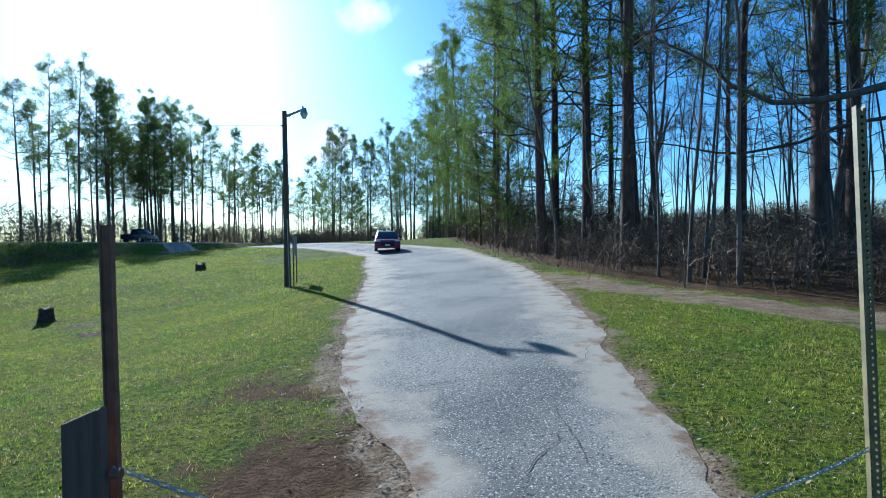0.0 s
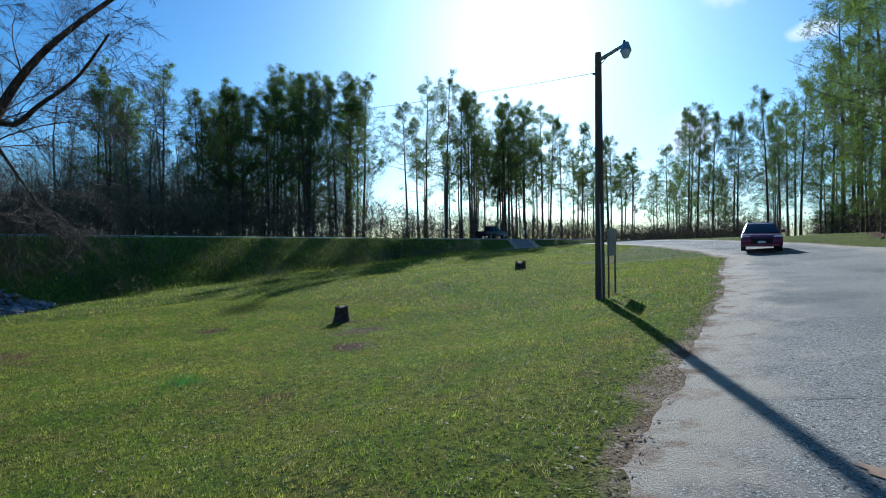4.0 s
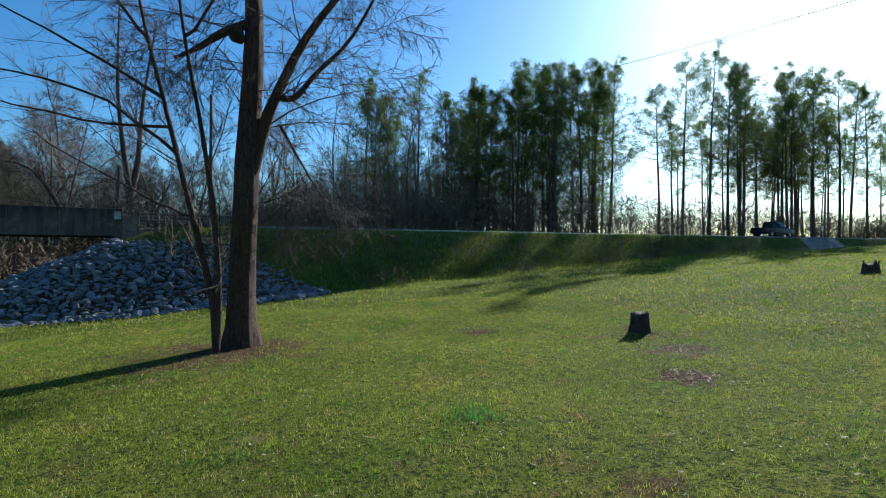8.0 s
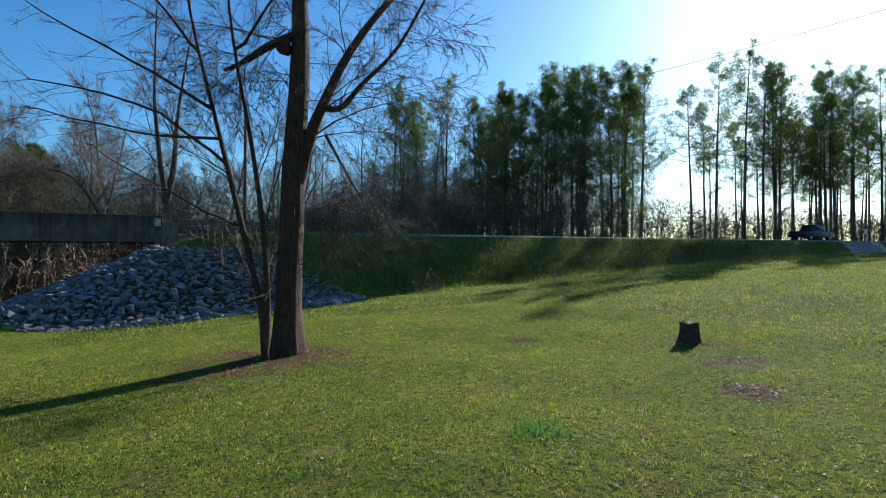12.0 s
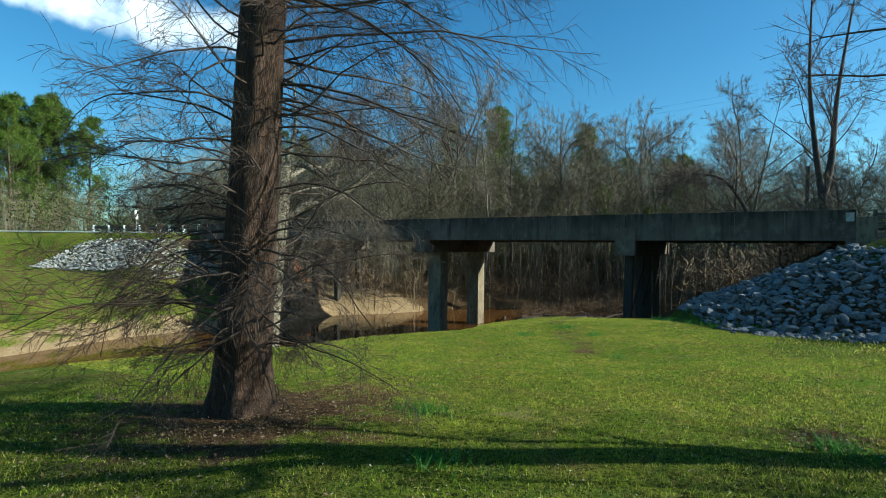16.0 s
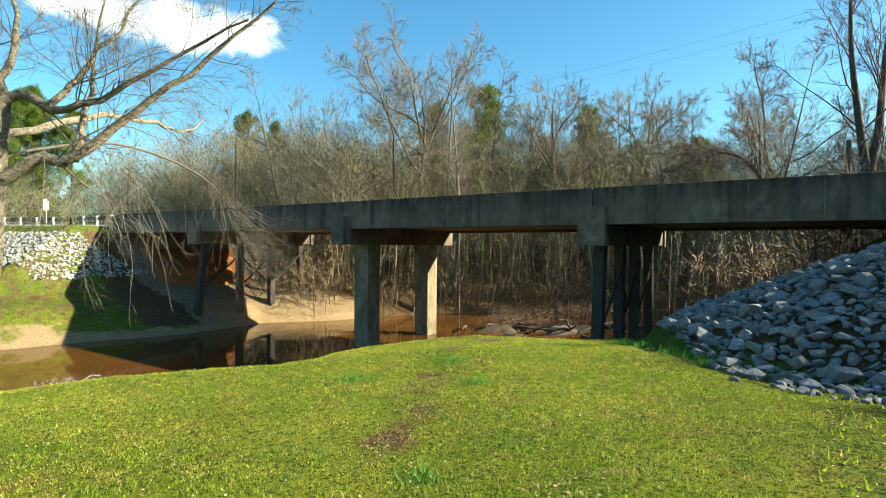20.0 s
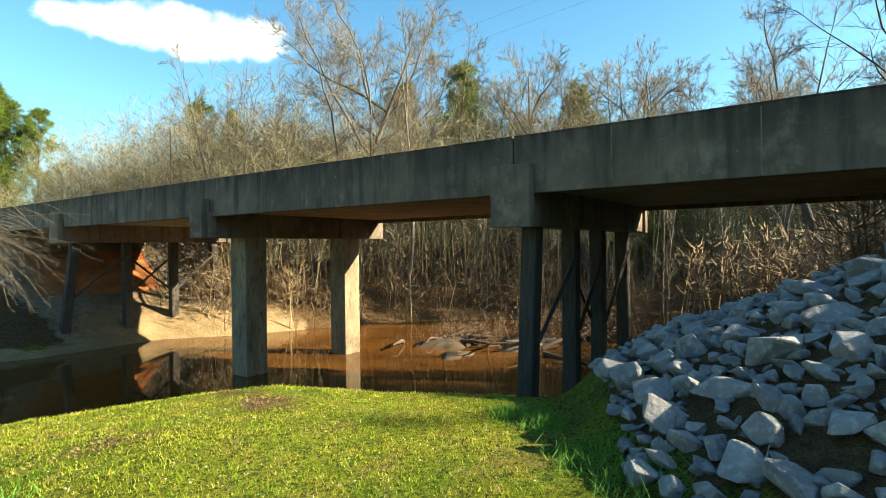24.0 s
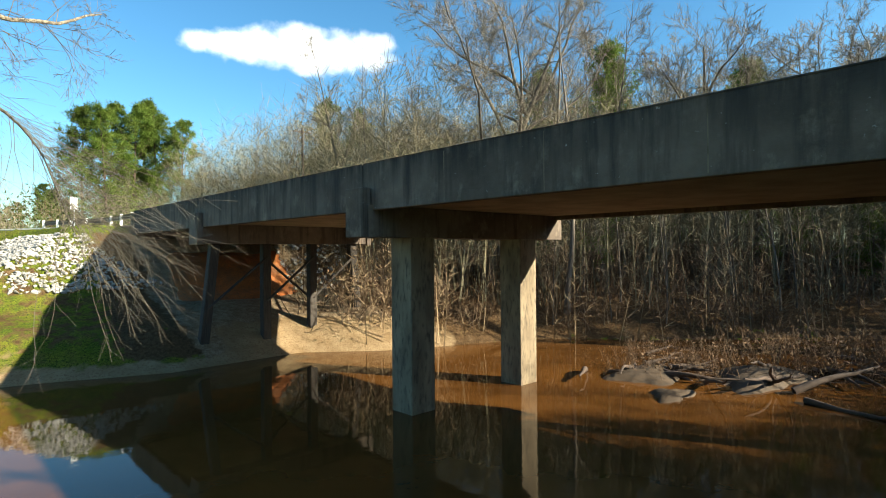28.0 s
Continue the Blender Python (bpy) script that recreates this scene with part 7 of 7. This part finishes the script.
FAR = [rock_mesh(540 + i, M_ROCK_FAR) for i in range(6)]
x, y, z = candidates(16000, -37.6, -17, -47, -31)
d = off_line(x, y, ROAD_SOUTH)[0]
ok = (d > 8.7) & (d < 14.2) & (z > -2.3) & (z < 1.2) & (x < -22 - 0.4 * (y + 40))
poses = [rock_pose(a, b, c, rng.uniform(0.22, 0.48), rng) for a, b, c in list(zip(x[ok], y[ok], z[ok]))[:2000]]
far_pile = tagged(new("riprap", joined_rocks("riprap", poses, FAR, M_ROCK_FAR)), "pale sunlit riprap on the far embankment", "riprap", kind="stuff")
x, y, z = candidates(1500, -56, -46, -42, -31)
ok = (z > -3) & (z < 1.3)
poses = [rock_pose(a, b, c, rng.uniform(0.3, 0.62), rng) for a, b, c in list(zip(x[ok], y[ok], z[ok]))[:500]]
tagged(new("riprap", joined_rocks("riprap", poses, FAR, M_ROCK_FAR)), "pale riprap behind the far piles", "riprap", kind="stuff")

# red clay scar below the far abutment
v, f = [], []
n = 12
for i in range(n):
    for k in range(n):
        x, y = -46.5 + 8.5 * i / (n - 1), -35.8 + 4.4 * k / (n - 1)
        edge = min(i, k, n - 1 - i, n - 1 - k)
        v.append((x, y, land_at(x, y) + (0.22 + rng.normal(0, 0.08) if edge > 0 else -0.15)))
        if i and k:
            f.append(((i - 1) * n + k - 1, i * n + k - 1, i * n + k, (i - 1) * n + k))
tagged(new("clay_bank", fast_mesh("clay_bank", v, f, M_CLAY, True)), "scoured red clay bank under the bridge", "clay bank", kind="structure")

# ---- grass, weeds, fallen leaves ----
rng = np.random.default_rng(99)


def scatter(n, x0, x1, y0, y1, ok):
    x, y = rng.uniform(x0, x1, n), rng.uniform(y0, y1, n)
    keep = ok(x, y)
    return x[keep], y[keep]


def lawn_ok(x, y):
    li, sa, di = cover_of(x, y)
    dd, _ = off_line(x, y, DRIVE)
    dn, sn = off_line(x, y, NORTH_BANK)
    cone = np.hypot(x + 39.6, (y - 18.0) * 0.85)
    return (rng.random(len(x)) > np.maximum(np.maximum(li, sa), di) * 1.3) & (dd > drive_half(y) + 0.1) & (dn * sn > -2.2) & (cone > 10.2)


def blades(x, y, h, w, lean):
    z = land(x, y)
    n = len(x)
    a, b = rng.uniform(0, 6.28, n), rng.uniform(0, 6.28, n)
    patch = np.sin(x * 7.1 + 2.3 * np.sin(y * 3.3)) * np.sin(y * 6.3 + 2.1 * np.sin(x * 2.9))
    hh = h * rng.uniform(0.5, 1.3, n) * (1 + 0.45 * patch)
    ww = w * rng.uniform(0.7, 1.3, n)
    l = lean * hh * rng.uniform(0.3, 1.4, n)
    p0 = np.stack([x - np.cos(a) * ww, y - np.sin(a) * ww, z - 0.01], -1)
    p1 = np.stack([x + np.cos(a) * ww, y + np.sin(a) * ww, z - 0.01], -1)
    p2 = np.stack([x + np.cos(b) * l, y + np.sin(b) * l, z + hh], -1)
    return np.stack([p0, p1, p2], 1).reshape(-1, 3), np.arange(3 * n).reshape(-1, 3)


for x0, x1, y0, y1, n, h, w in ((-13, 6, 13, 29, 300000, 0.034, 0.0048), (-14, -1, 29, 44, 36000, 0.05, 0.013), (-25, -13, 13, 31, 180000, 0.038, 0.006), (-36.5, -13, -3, 13, 430000, 0.034, 0.0048), (-13, -7, 2, 13, 60000, 0.036, 0.0055), (-46, -25, 13, 60, 36000, 0.09, 0.018), (-25, -14, 31, 60, 26000, 0.07, 0.018), (-46, -14, -44, -26, 26000, 0.12, 0.022)):
    x, y = scatter(n, x0, x1, y0, y1, lawn_ok)
    v, f = blades(x, y, h, w, 0.8)
    tagged(new("grass", fast_mesh("grass", v, f, M_BLADE)), "short bright green mown grass", "grass", kind="stuff")

# taller weedy grass on the embankment
x, y = scatter(26000, -42, -24, 20, 62, lambda x, y: np.abs(off_line(x, y, ROAD_NORTH)[0] - 9.5) < 3.6)
v, f = blades(x, y, 0.28, 0.016, 0.9)
tagged(new("weeds", fast_mesh("weeds", v, f, M_BLADE)), "rank uncut grass on the highway embankment", "grass", kind="stuff")

# lush tufts
for tx, ty, r, n in ((-33.6, 9.3, 0.5, 260), (-33.0, 10.0, 0.45, 220), (-34.4, 8.3, 0.4, 200), (-31.7, 12.0, 0.4, 160), (-15.4, 14.7, 0.35, 160), (-27.5, 7.0, 0.35, 120), (-23.0, 9.5, 0.3, 90), (-9.0, 14.5, 0.4, 120), (-10, 21.5, 0.35, 120), (-35.8, 8.9, 0.5, 220), (-34.9, 7.6, 0.5, 240), (-32.2, 10.6, 0.4, 160), (-26.4, 4.6, 0.5, 160), (-12.2, 10.9, 0.4, 160), (-14.2, 9.2, 0.5, 180), (-29.0, 5.2, 0.4, 140)):
    x, y = rng.normal(tx, r * 0.5, n), rng.normal(ty, r * 0.5, n)
    v, f = blades(x, y, 0.15, 0.01, 0.9)
    tagged(new("grass_tuft", fast_mesh("grass_tuft", v, f, M_WEED)), "lush bluish-green tuft in the lawn", "grass tuft", "lush tufts", kind="stuff")


def flakes(x, y, size, lift=0.015):
    n = len(x)
    z = land(x, y) + lift + rng.uniform(0, 0.03, n)
    c = np.stack([x, y, z], -1)
    u = rng.normal(0, 1, (n, 3)) * (1, 1, 0.35)
    u /= np.linalg.norm(u, axis=1, keepdims=True)
    v = np.cross(u, rng.normal(0, 0.3, (n, 3)) + (0, 0, 1))
    s = size * rng.uniform(0.5, 1.4, (n, 1))
    q = np.stack([c - u * s, c + v * s * 0.5, c + u * s, c - v * s * 0.5], 1).reshape(-1, 3)
    return q, np.arange(4 * n).reshape(-1, 4)


spots_x, spots_y = [], []
for cx, cy, r, n in ((-17.6, 19.2, 1.6, 1500), (-12.6, 6.8, 1.7, 1700), (-11.9, 27.3, 0.6, 260), (-14.0, 28.1, 0.5, 160), (-33.0, 3.7, 0.5, 260), (-15.9, 14.5, 0.45, 260), (-10.2, 25.4, 0.35, 220), (-17.0, 25.6, 0.3, 120), (-30.3, 4.1, 0.3, 160), (-11.2, 8.0, 1.0, 900), (-27.0, 6.1, 0.4, 200), (-25.2, 7.4, 0.4, 220), (-23.8, 8.2, 0.3, 160), (-9.5, 10.5, 0.9, 320), (-23.5, 11.0, 0.3, 120)):
    spots_x.append(rng.normal(cx, r, n))
    spots_y.append(rng.normal(cy, r * 0.7, n))
x, y = scatter(15000, -36, 8, -2, 40, lawn_ok)
spots_x.append(x)
spots_y.append(y)
d = rng.uniform(0, 1, 2600)
k = rng.integers(1, 8, 2600)
DR = np.array(DRIVE)
px = DR[k, 0] + (DR[k + 1, 0] - DR[k, 0]) * d
py = DR[k, 1] + (DR[k + 1, 1] - DR[k, 1]) * d
side = np.where(rng.random(2600) < 0.7, -1, 1)
spots_x.append(px + side * (drive_half(py) + np.abs(rng.normal(0, 0.35, 2600))))
spots_y.append(py)
x, y = scatter(9000, 6, 26, 24, 40, lambda x, y: x > 5)
spots_x.append(x)
spots_y.append(y)
v, f = flakes(*scatter(16000, -36, 8, -2, 34, lawn_ok), 0.014, 0.03)
tagged(new("fallen_leaves", fast_mesh("fallen_leaves", v, f, M_STRAW)), "pale dry leaf flecks lying in the lawn", "leaves", kind="stuff")
v, f = flakes(np.concatenate(spots_x), np.concatenate(spots_y), 0.022)
tagged(new("fallen_leaves", fast_mesh("fallen_leaves", v, f, M_DEADLEAF)), "scattered dry brown leaves and twigs", "leaves", kind="stuff")
